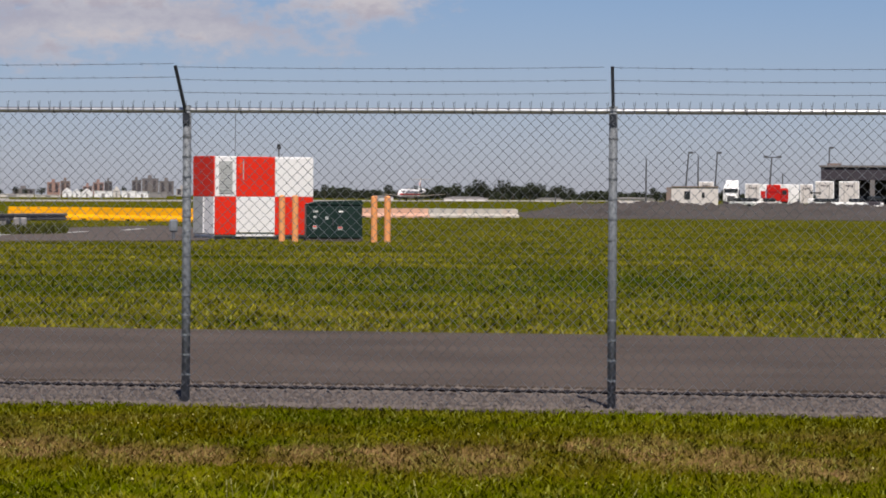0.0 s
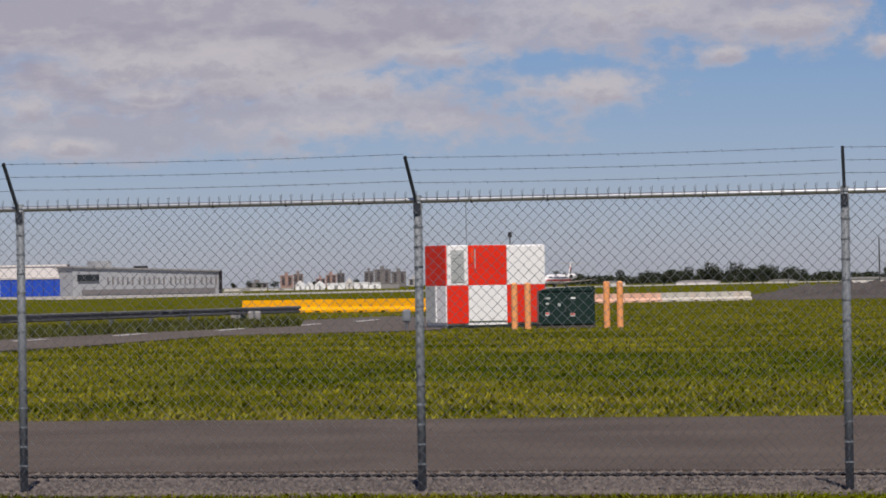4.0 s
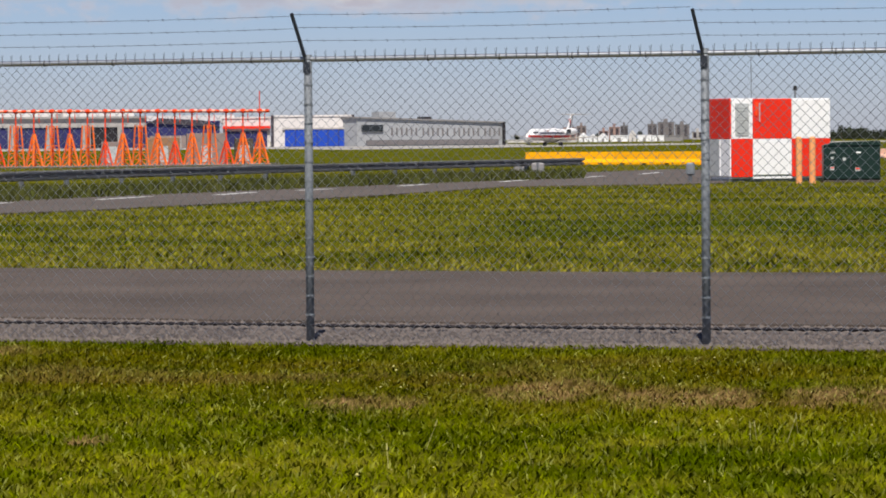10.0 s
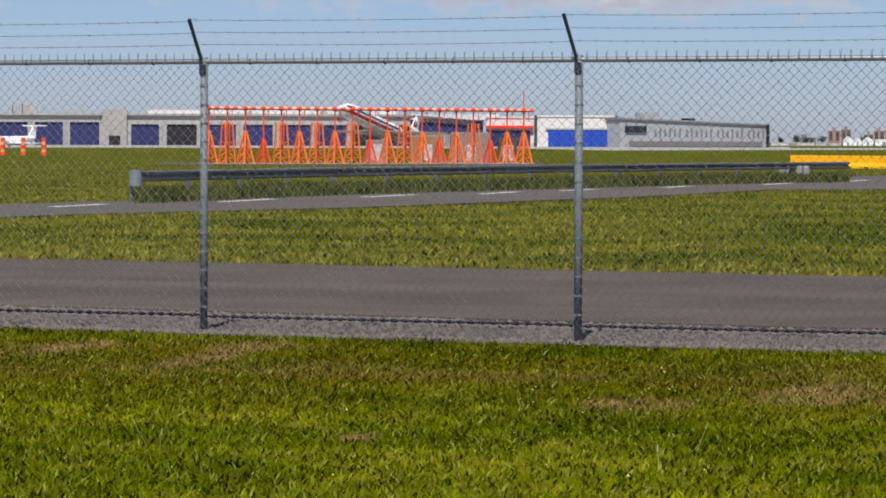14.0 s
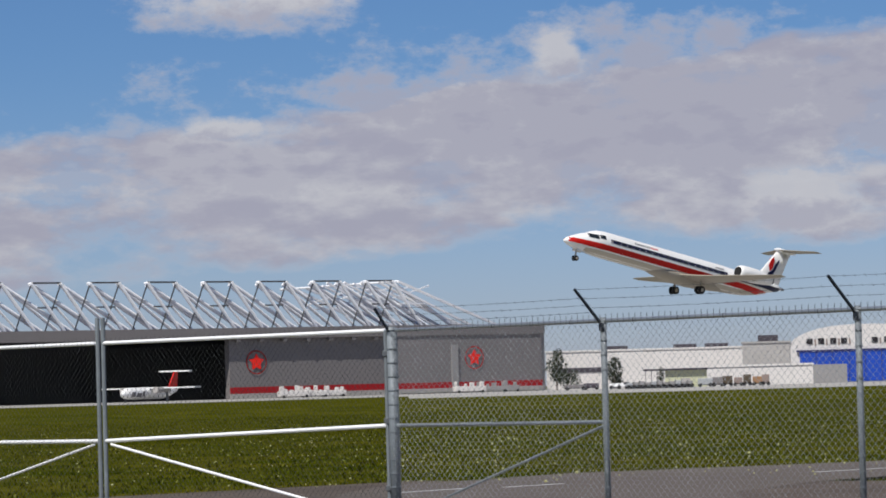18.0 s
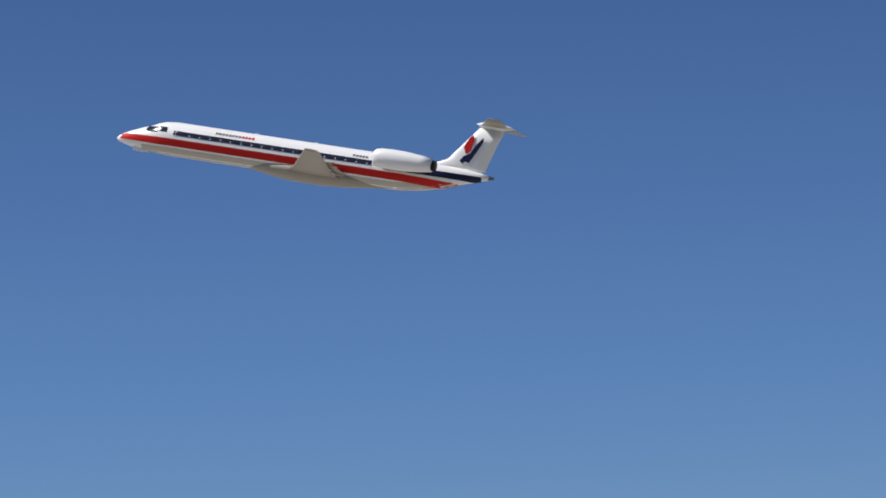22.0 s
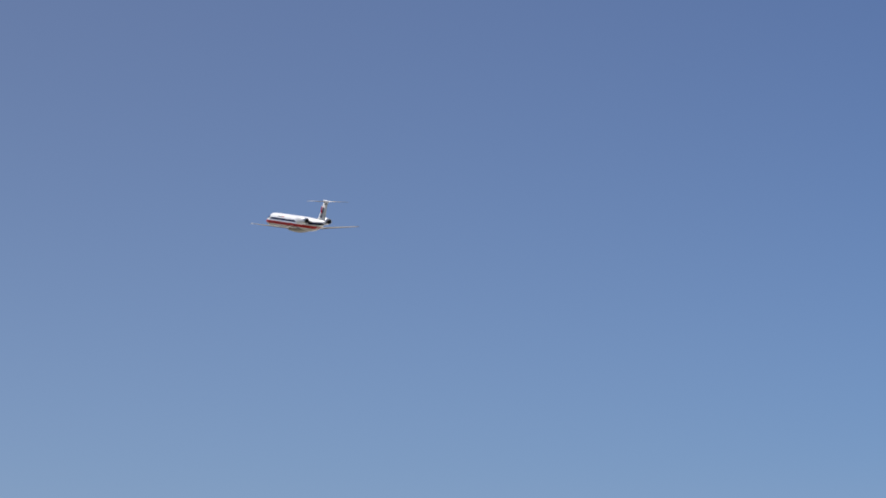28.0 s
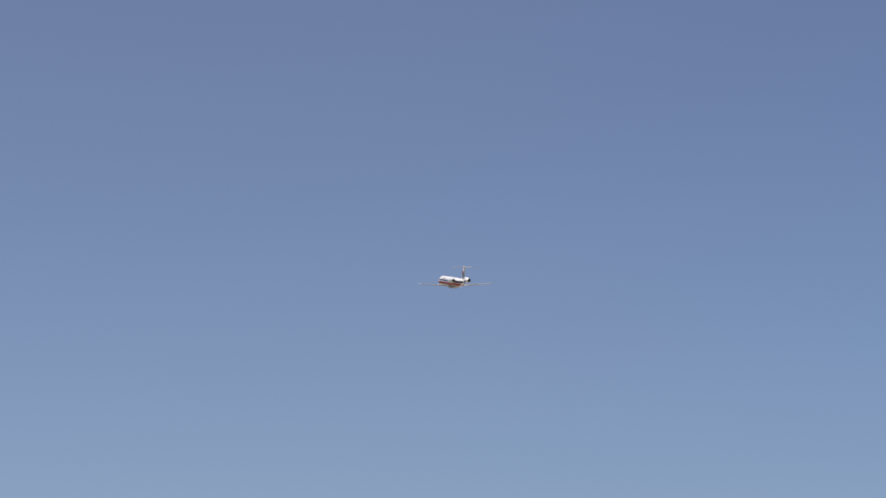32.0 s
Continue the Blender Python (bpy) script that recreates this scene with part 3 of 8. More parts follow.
M = {
    "ground": grass_material("grass_ground", False, (0.062, 0.068, 0.008), (0.112, 0.106, 0.014), patches=WORN),
    "blade": grass_material("grass_blades", True, (0.061, 0.078, 0.0045), (0.113, 0.12, 0.008), (0.186, 0.16, 0.02), patches=WORN),
    "field_blade": grass_material("mown_grass_blades", True, (0.116, 0.113, 0.007), (0.186, 0.17, 0.014), (0.25, 0.208, 0.034), (0.78, 1.26), (0.8, 1.25), (), True),
    "meadow_blade": grass_material("meadow_grass_blades", True, (0.0345, 0.0415, 0.002), (0.062, 0.061, 0.003), (0.09, 0.08, 0.008)),
    "asphalt": material("asphalt", (0.0831, 0.0651, 0.0533), 0.9, 0, 0.34, 0.5, 22, 0.5, (0.1412, 0.1137, 0.0957), 0.75, 0.0, 9.4),
    "asphalt_far": material("asphalt_far", (0.102, 0.0847, 0.0722), 0.85, 0, 0.14, 0.1, 6, 0.2, (0.1412, 0.1216, 0.1059), 0.4),
    "gravel": material("gravel", (0.098, 0.0808, 0.0706), 0.95, 0, 0.5, 1.2, 30, 1.0, (0.0941, 0.0902, 0.0863), 0.5),
    "stone": material("gravel_stone", (0.1451, 0.1232, 0.1098), 0.9, 0, 0.2, 3, 40, 0.4),
    "earth": material("gravel_earth", (0.0784, 0.0674, 0.0596), 0.95, 0, 0.35, 0.12, 2.0, 0.9, (0.1255, 0.1059, 0.0902), 0.6),
    "concrete": material("concrete", (0.3404, 0.3256, 0.3034), 0.85, 0, 0.1, 0.5, 12, 0.2, (0.222, 0.2072, 0.1924), 0.4),
    "concrete_beam": material("barrier_concrete", (0.5, 0.47, 0.42), 0.85, 0, 0.12, 0.5, 10, 0.2, (0.6, 0.33, 0.22), 0.5),
    "pink_beam": material("faded_pink_concrete", (0.68, 0.4, 0.29), 0.85, 0, 0.15, 0.5, 10, 0.2, (0.55, 0.47, 0.4), 0.6),
    "line": material("road_paint", (0.5328, 0.5328, 0.518), 0.6, 0, 0.12, 2, 30, 0.1, (0.185, 0.1776, 0.1702), 0.5),
    "zinc": material("galvanised_steel", (0.2, 0.222, 0.24), 0.55, 0.1, 0.25, 4, 60, 0.1, (0.12, 0.13, 0.14), 0.6),
    "zinc_dark": material("weathered_steel", (0.2, 0.21, 0.22), 0.5, 0.6, 0.2, 6, 60, 0.1, (0.1, 0.1, 0.1), 0.4),
    "wire": material("fence_wire", (0.25, 0.268, 0.29), 0.36, 0.7, 0.2, 3, 60, 0.0),
    "back_wire": material("weathered_fence_wire", (0.12, 0.13, 0.135), 0.5, 0.3, 0.2, 3, 60, 0.0),
    "gate_wire": material("dull_gate_wire", (0.045, 0.05, 0.052), 0.6, 0.2, 0.2, 3, 60, 0.0),
    "arm_steel": material("dark_painted_steel", (0.035, 0.042, 0.055), 0.5, 0.2, 0.2, 5, 50, 0.0),
    "barb_wire": material("barbed_wire", (0.07, 0.075, 0.085), 0.5, 0.3, 0.15, 3, 60, 0.0),
    "rail_zinc": material("bright_zinc_rail", (0.56, 0.58, 0.6), 0.36, 0.85, 0.1, 5, 50, 0.04, (0.4, 0.41, 0.42), 0.4),
    "slat": material("privacy_slats", (0.42, 0.45, 0.445), 0.5, 0.0, 0.15, 2, 30, 0.05, (0.3, 0.33, 0.33), 0.4),
    "red": material("safety_red_paint", (0.8, 0.032, 0.012), 0.45, 0, 0.08, 0.8, 20, 0.05, (0.45, 0.05, 0.03), 0.35),
    "white": material("white_paint", (0.86, 0.86, 0.85), 0.45, 0, 0.05, 0.8, 20, 0.05, (0.62, 0.6, 0.56), 0.35),
    "grey_panel": material("grey_door_paint", (0.46, 0.48, 0.47), 0.5, 0, 0.08, 1, 20, 0.05, (0.36, 0.36, 0.35), 0.3),
    "yellow": material("yellow_plastic", (0.97, 0.44, 0.004), 0.5, 0, 0.08, 0.7, 15, 0.05, (0.85, 0.4, 0.02), 0.25),
    "orange": material("orange_paint", (0.88, 0.17, 0.025), 0.5, 0, 0.1, 1.5, 20, 0.05, (0.8, 0.26, 0.07), 0.4),
    "orange_red": material("aviation_orange", (0.84, 0.07, 0.015), 0.5, 0, 0.12, 1.5, 20, 0.05, (0.7, 0.2, 0.1), 0.4),
    "bollard": material("faded_orange_paint", (0.85, 0.36, 0.14), 0.55, 0, 0.08, 2, 20, 0.05, (0.8, 0.5, 0.3), 0.4),
    "green_steel": material("dark_green_enamel", (0.012, 0.03, 0.025), 0.4, 0, 0.15, 1, 20, 0.05, (0.03, 0.045, 0.04), 0.4),
    "black": material("black_rubber", (0.018, 0.018, 0.018), 0.7, 0, 0.2, 2, 30, 0.1),
    "dark": material("dark_interior", (0.025, 0.022, 0.026), 0.8, 0, 0.2, 0.1, 1, 0.0),
    "glass": material("dark_glass", (0.02, 0.025, 0.03), 0.12, 0, 0.1, 0.5, 3, 0.0),
    "clad_grey": material("grey_cladding", (0.1836, 0.1696, 0.1674), 0.6, 0, 0.06, 0.05, 0.6, 0.1, (0.216, 0.203, 0.1987), 0.5),
    "clad_dark": material("dark_cladding", (0.055, 0.048, 0.058), 0.6, 0, 0.08, 0.05, 0.6, 0.1),
    "hall_dark": material("slate_cladding", (0.1, 0.088, 0.104), 0.6, 0, 0.08, 0.05, 0.6, 0.1),
    "clad_light": material("pale_cladding", (0.27, 0.2592, 0.2538), 0.6, 0, 0.06, 0.05, 0.6, 0.1, (0.3348, 0.324, 0.3078), 0.4),
    "clad_band": material("red_cladding", (0.33, 0.01, 0.014), 0.5, 0, 0.1, 0.05, 0.6, 0.1, (0.24, 0.015, 0.017), 0.4),
    "white_wall": material("white_wall", (0.6372, 0.6048, 0.5778), 0.7, 0, 0.06, 0.06, 0.8, 0.1, (0.4752, 0.445, 0.419), 0.5),
    "taupe_wall": material("taupe_wall", (0.2484, 0.216, 0.1944), 0.75, 0, 0.07, 0.06, 0.8, 0.1, (0.1836, 0.162, 0.149), 0.5),
    "rose_wall": material("rose_white_wall", (0.648, 0.5886, 0.5508), 0.75, 0, 0.07, 0.06, 0.8, 0.1, (0.5076, 0.4536, 0.4158), 0.5),
    "lean_green": material("pale_green_wall", (0.5, 0.5, 0.33), 0.75, 0, 0.07, 0.2, 2, 0.1, (0.42, 0.42, 0.3), 0.5),
    "beige_wall": material("beige_wall", (0.4536, 0.3888, 0.2916), 0.75, 0, 0.07, 0.05, 0.8, 0.1, (0.3672, 0.324, 0.2592), 0.5),
    "grey_wall": material("grey_wall", (0.3888, 0.3672, 0.3456), 0.75, 0, 0.07, 0.06, 0.8, 0.1, (0.3024, 0.2808, 0.27), 0.5),
    "steel_wall": material("steel_grey_wall", (0.36, 0.372, 0.38), 0.6, 0, 0.06, 0.06, 0.8, 0.1, (0.216, 0.2128, 0.216), 0.5),
    "rose_brick": material("rose_brick_wall", (0.36, 0.235, 0.2), 0.8, 0, 0.1, 0.05, 0.5, 0.1),
    "brick_wall": material("brown_brick_wall", (0.26, 0.2, 0.175), 0.8, 0, 0.1, 0.05, 0.5, 0.1),
    "navy": material("navy_door_paint", (0.03, 0.032, 0.11), 0.5, 0, 0.1, 0.1, 1, 0.05, (0.05, 0.05, 0.1), 0.4),
    "blue": material("blue_door_paint", (0.014, 0.062, 0.4), 0.5, 0, 0.08, 0.1, 1, 0.05, (0.022, 0.075, 0.32), 0.4),
    "truss": material("white_steel", (0.86, 0.86, 0.87), 0.45, 0, 0.05, 0.1, 1, 0.02),
    "leaf": material("foliage", (0.03, 0.038, 0.02), 0.7, 0, 0.35, 0.15, 1.2, 0.0),
    "tan_crate": material("tan_timber_crate", (0.3, 0.17, 0.09), 0.8, 0, 0.15, 0.8, 8, 0.1),
    "bark": material("bark", (0.09, 0.07, 0.05), 0.9, 0, 0.2, 1, 8, 0.3),
    "air_white": material("aircraft_white", (0.84, 0.83, 0.81), 0.3, 0, 0.03, 0.4, 8, 0.0, (0.66, 0.63, 0.56), 0.3),
    # darkened and browned, so that wings and fairing read as shaded from below
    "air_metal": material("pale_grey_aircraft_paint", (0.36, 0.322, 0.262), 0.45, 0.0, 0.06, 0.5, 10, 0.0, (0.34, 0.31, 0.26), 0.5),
    # white body colour with the shade of its underside mixed in
    "belly_shade": material("shaded_belly_tone", (0.5, 0.455, 0.38), 0.45, 0.0, 0.06, 0.4, 8, 0.0, (0.38, 0.34, 0.28), 0.5),
    "air_red": material("aircraft_red", (0.52, 0.013, 0.009), 0.5, 0, 0.03, 0.5, 8, 0.0),
    "air_blue": material("aircraft_navy", (0.008, 0.01, 0.045), 0.42, 0, 0.03, 0.5, 8, 0.0),
    "violet": material("violet_paint", (0.09, 0.03, 0.16), 0.45, 0, 0.05, 0.5, 8, 0.0),
    "air_teal": material("pale_ice_blue_paint", (0.62, 0.75, 0.76), 0.4, 0, 0.04, 0.2, 2, 0.0),
    "dandelion": material("yellow_petals", (0.5, 0.46, 0.16), 0.8, 0, 0.2, 2, 9, 0.0),
    "petal": material("flower_petals", (0.46, 0.45, 0.22), 0.8, 0, 0.2, 2, 9, 0.0),
    "straw": material("dry_straw", (0.33, 0.31, 0.1), 0.8, 0, 0.2, 5, 40, 0.0),
    "weed": material("roadside_weeds", (0.062, 0.07, 0.012), 0.9, 0, 0.35, 0.8, 6, 0.0, (0.11, 0.085, 0.03), 0.6),
    "rail_steel": material("guardrail_steel", (0.25, 0.245, 0.25), 0.5, 0.1, 0.15, 1.0, 30, 0.05, (0.3, 0.29, 0.28), 0.4),
    "boom_pink": material("faded_pink_paint", (0.9, 0.5, 0.4), 0.5, 0, 0.1, 1.0, 15, 0.0),
    "light_wire": material("bright_wire", (0.48, 0.52, 0.52), 0.5, 0.2, 0.2, 3, 40, 0.0),
    "sign_red": material("faded_sign_red", (0.4, 0.022, 0.018), 0.5, 0, 0.2, 3, 30, 0.05, (0.25, 0.03, 0.025), 0.4),
    "tower_brick": material("pink_brick", (0.5, 0.24, 0.17), 0.8, 0, 0.12, 0.1, 1, 0.1),
    "emblem_dull": material("dull_emblem_red", (0.5, 0.02, 0.02), 0.5, 0, 0.05, 0.5, 5, 0.0),
    "emblem": material("emblem_red", (0.85, 0.025, 0.015), 0.5, 0, 0.05, 0.5, 5, 0.0),
    "steel": material("dark_steel", (0.14, 0.14, 0.14), 0.4, 0.7, 0.1, 2, 20, 0.0),
}


# ---------------------------------------------------------------- helpers for meshes
def part(name, bm, mat, parent=None, label="", smooth=False):
    me = bpy.data.meshes.new(name)
    bm.to_mesh(me)
    bm.free()
    if mat:
        me.materials.append(M[mat])
    if smooth:
        for p in me.polygons:
            p.use_smooth = True
    ob = new(name, me)
    if parent:
        ob.parent = parent
    if label:
        ob["label"] = label
    return ob


def share(name, me, parent, m):
    ob = new(name, me)
    ob.parent = parent
    ob.matrix_basis = m
    return ob


def thing(name, m, label, category, group="", kind=""):
    ob = new(name)
    ob.matrix_world = m
    return tagged(ob, label, category, group, kind)


def box(bm, x0, x1, y0, y1, z0, z1, bevel=0.0):
    vs = [bm.verts.new((x, y, z)) for z in (z0, z1) for y in (y0, y1) for x in (x0, x1)]
    fs = [(0, 2, 3, 1), (4, 5, 7, 6), (0, 1, 5, 4), (2, 6, 7, 3), (0, 4, 6, 2), (1, 3, 7, 5)]
    made = [bm.faces.new([vs[i] for i in f]) for f in fs]
    if bevel:
        edges = {e for f in made for e in f.edges}
        bmesh.ops.bevel(bm, geom=list(edges), offset=bevel, segments=1, affect="EDGES", profile=0.5)
    return bm


def tube(bm, a, b, r0, r1=None, seg=8, caps=True):
    a, b = Vector(a), Vector(b)
    r1 = r0 if r1 is None else r1
    d = (b - a).normalized()
    u = d.orthogonal().normalized()
    v = d.cross(u)
    rings = []
    for p, r in ((a, r0), (b, r1)):
        rings.append([bm.verts.new(p + r * (math.cos(2 * math.pi * i / seg) * u + math.sin(2 * math.pi * i / seg) * v)) for i in range(seg)])
    for i in range(seg):
        j = (i + 1) % seg
        bm.faces.new((rings[0][i], rings[0][j], rings[1][j], rings[1][i]))
    if caps:
        bm.faces.new(rings[0][::-1])
        bm.faces.new(rings[1])
    return bm


def beam(bm, a, b, w):
    return tube(bm, a, b, w * 0.7071, seg=4)


def prism(bm, outline, y0, y1):
    """An outline of (x, z) drawn out from y0 to y1."""
    front = [bm.verts.new((x, y0, z)) for x, z in outline]
    back = [bm.verts.new((x, y1, z)) for x, z in outline]
    bm.faces.new(front)
    bm.faces.new(back[::-1])
    for i in range(len(outline)):
        j = (i + 1) % len(outline)
        bm.faces.new((front[j], front[i], back[i], back[j]))
    bmesh.ops.recalc_face_normals(bm, faces=bm.faces)
    return bm


def loft(bm, rings, cap=True):
    loops = [[bm.verts.new(p) for p in ring] for ring in rings]
    n = len(loops[0])
    for a, b in zip(loops, loops[1:]):
        for i in range(n):
            j = (i + 1) % n
            bm.faces.new((a[i], a[j], b[j], b[i]))
    if cap:
        bm.faces.new(loops[0][::-1])
        bm.faces.new(loops[-1])
    bmesh.ops.recalc_face_normals(bm, faces=bm.faces)
    return bm


def polar(az, d, z=0.0):
    """A place by its turn to the left of straight ahead and its distance from the camera."""
    return Vector((-d * math.sin(radians(az)), d * math.cos(radians(az)), z))


def facing(az, d, turn=0.0, z=0.0):
    """Local x to the right, y away from the camera."""
    p = polar(az, d)
    return pose(p.x, p.y, z, 0, 0, az + turn)


def up(el, d):
    return EYE[2] + d * math.tan(radians(el))


B = bmesh.new

# ---------------------------------------------------------------- ground
FENCE_TURN = -9.4          # the fence runs square to this bearing
FENCE_N = 25.53            # its distance along it
_n = polar(FENCE_TURN, 1.0)
_t = Vector((_n.y, -_n.x, 0))  # along the fence, to the right


def fence_at(s, n=FENCE_N, z=0.0):
    return _n * n + _t * s + Vector((0, 0, z))


def smooth_step(v, a, b):
    u = np.clip((v - a) / (b - a), 0.0, 1.0)
    return u * u * (3 - 2 * u)


def ground_z(x, y):
    """The ground sinks by a few centimetres along the right part of the fence."""
    n, s = x * _n.x + y * _n.y, x * _t.x + y * _t.y
    across = smooth_step(n, 12.0, 22.0) * (0.6 * smooth_step(n, 38.0, 28.0) + 0.4 * smooth_step(n, 64.0, 40.0) + 0.2 * smooth_step(n, 34.0, 38.0) * smooth_step(n, 60.0, 40.0))
    return -0.052 * across * smooth_step(s, -22.0, -8.0)


def ground_sheet():
    bm = B()
    radii = (3, 8, 12) + tuple(13.5 + 1.5 * k for k in range(26)) + (56, 62, 70, 120, 400, 1200, 2600, 4700)
    rings = [[Vector((r * math.cos(2 * math.pi * i / 192), r * math.sin(2 * math.pi * i / 192), 0)) for i in range(192)] for r in radii]
    for ring in rings:
        for p in ring:
            p.z = float(ground_z(p.x, p.y))
    loops = [[bm.verts.new(p) for p in ring] for ring in rings]
    bm.faces.new(loops[0])
    for a, b in zip(loops, loops[1:]):
        for i in range(192):
            j = (i + 1) % 192
            bm.faces.new((a[i], b[i], b[j], a[j]))
    bmesh.ops.recalc_face_normals(bm, faces=bm.faces)
    tagged(part("ground", bm, "ground"), "mown green airfield grass with dry brown patches", "ground", kind="structure")


def sheet(name, points, z, mat, label, category):
    bm = B()
    top = [bm.verts.new((p[0], p[1], z)) for p in points]
    low = [bm.verts.new((p[0], p[1], -0.1)) for p in points]
    bm.faces.new(top)
    for i in range(len(points)):
        j = (i + 1) % len(points)
        bm.faces.new((top[i], low[i], low[j], top[j]))
    bmesh.ops.recalc_face_normals(bm, faces=bm.faces)
    return tagged(part(name, bm, mat), label, category, kind="structure")


def strip(s0, s1, n0, n1):
    return [fence_at(s0, n0), fence_at(s1, n0), fence_at(s1, n1), fence_at(s0, n1)]


def uneven(s0, s1, n0, n1, amp, step):
    """A strip whose two long edges wander a little."""
    k = int((s1 - s0) / step)
    near = [fence_at(s0 + i * step, n0 + amp * noise.noise((i * 0.7, n0, 0))) for i in range(k + 1)]
    far = [fence_at(s0 + i * step, n1 + amp * noise.noise((i * 0.6, n1, 5))) for i in range(k + 1)]
    return near, far


def laid_strip(name, edges, z, mat, label, category, rows=9):
    """A long strip that follows the ground, with skirts down both edges."""
    bm = B()
    grid = []
    for a, b in zip(*edges):
        line = [a.lerp(b, j / (rows - 1)) for j in range(rows)]
        line = [Vector((p.x, p.y, z + float(ground_z(p.x, p.y)))) for p in line]
        line = [line[0] - Vector((0, 0, 0.15))] + line + [line[-1] - Vector((0, 0, 0.15))]
        grid.append([bm.verts.new(p) for p in line])
    for a, b in zip(grid, grid[1:]):
        for j in range(rows + 1):
            bm.faces.new((a[j], b[j], b[j + 1], a[j + 1]))
    bmesh.ops.recalc_face_normals(bm, faces=bm.faces)
    return tagged(part(name, bm, mat), label, category, kind="structure")


ground_sheet()
laid_strip("gravel_verge", uneven(-34, 22, 25.0, 28.4, 0.16, 0.5), 0.012, "gravel", "grey crushed gravel verge along the fence", "gravel")
laid_strip("perimeter_road", uneven(-41, 24, 28.0, 38.2, 0.22, 0.8), 0.03, "asphalt", "worn grey asphalt perimeter road inside the fence", "road")
service = [polar(a, d) for a, d in ((3.9, 114), (4.63, 112), (7.32, 109), (9.49, 93), (13.96, 77), (18.23, 69.5), (25.58, 57), (29.1, 53.6), (31.3, 50), (32.6, 46), (32.4, 42),
                                    (35, 43.5), (39, 46), (38.8, 50), (38.24, 53), (35.13, 58.2), (30.65, 60.7), (25.58, 69), (18.23, 83), (13.96, 95), (9.49, 117), (7.32, 143), (4.63, 166), (3.5, 150))]
sheet("service_road", service, 0.034, "asphalt_far", "grey asphalt service road leading across the airfield", "road")


def road_lines():
    marks = [((25.85, 65.3), (24.7, 67.4)), ((22.0, 70.8), (20.9, 72.8)), ((18.66, 76.8), (17.86, 80)), ((16.0, 83.4), (15.2, 87.5)), ((13.75, 91), (13.0, 95)),
             ((11.9, 96.8), (11.33, 101.3)), ((10.6, 104), (10.1, 107)), ((9.0, 112), (8.6, 116)), ((7.4, 121), (7.0, 126)), ((6.2, 131), (5.8, 137)), ((5.2, 143), (4.9, 150)),
             ((31.27, 54.8), (29.5, 57)), ((37.9, 49.7), (36.8, 51)), ((36.2, 51), (35.3, 52)), ((30.24, 41.1), (27.48, 43.9))]
    for a, b in marks:
        p, q = polar(*a), polar(*b)
        side = (q - p).cross(Vector((0, 0, 1))).normalized() * (0.055 if a[1] < 60 else 0.16)
        bm = B()
        low = [bm.verts.new(v + Vector((0, 0, 0.01))) for v in (p - side, p + side, q + side, q - side)]
        high = [bm.verts.new(v.co + Vector((0, 0, 0.03))) for v in low]
        bm.faces.new(high)
        for i in range(4):
            bm.faces.new((low[i], low[i - 1], high[i - 1], high[i]))
        bmesh.ops.recalc_face_normals(bm, faces=bm.faces)
        tagged(part("road_marking", bm, "line"), "white painted dash on the asphalt road", "road marking", "road markings", "structure")


road_lines()

# runway and apron
_foot = polar(78.0, 1.0)
_fly = Vector((-math.cos(radians(78)), -math.sin(radians(78)), 0))


def track(s, off=0.0):
    return _foot * (240 + off) + _fly * s


# pale and carried on unseen behind the swell, so it lights the jet's belly
sheet("runway", [track(-1500, -30), track(-30, -30), track(-30, 30), track(-1500, 30)], 0.02, "concrete", "pale concrete runway, hidden by a swell, that bounces light at the jet", "runway")


def grass_swell():
    """Low rise added before the runway to hide its pale concrete."""
    bm = B()
    rows = []
    for i in range(41):
        s = -470 + 445 * i / 40
        fade = min(1.0, (40 - i) / 4, i / 4)
        row = []
        for j in range(9):
            off = -78 + 44 * j / 8
            h = 0.5 * fade * math.sin(math.pi * j / 8) ** 2 * (1 + 0.08 * noise.noise((s * 0.02, off * 0.05, 0))) - 0.01
            p = track(s, off)
            row.append(bm.verts.new((p.x, p.y, h)))
        rows.append(row)
    for a, b in zip(rows, rows[1:]):
        for j in range(8):
            bm.faces.new((a[j], a[j + 1], b[j + 1], b[j]))
    bmesh.ops.recalc_face_normals(bm, faces=bm.faces)
    tagged(part("grass_swell", bm, "ground", smooth=True), "low grassy swell added before the runway to hide it", "ground", kind="structure")


grass_swell()
# unseen concrete, added to throw light onto the underside of the jet
sheet("taxiway", [track(-30, -110), track(1700, -110), track(1700, 390), track(-120, 390)], 0.03, "concrete", "unseen wide pale concrete, added to bounce light up at the jet", "taxiway")
_f2 = polar(72.0, 1.0)
_t2 = Vector((_f2.y, -_f2.x, 0))
sheet("apron", [_f2 * 545 + _t2 * -60, _f2 * 545 + _t2 * 1250, _f2 * 800 + _t2 * 1250, _f2 * 800 + _t2 * -60], 0.04, "concrete", "pale concrete apron before the hangars", "apron")


sheet("far_apron", [polar(37.5, 520), polar(30, 520), polar(24, 560), polar(18, 640), polar(7, 720), polar(7, 1000), polar(37.5, 1000)], 0.025, "concrete", "pale concrete apron before the far hangars", "apron")


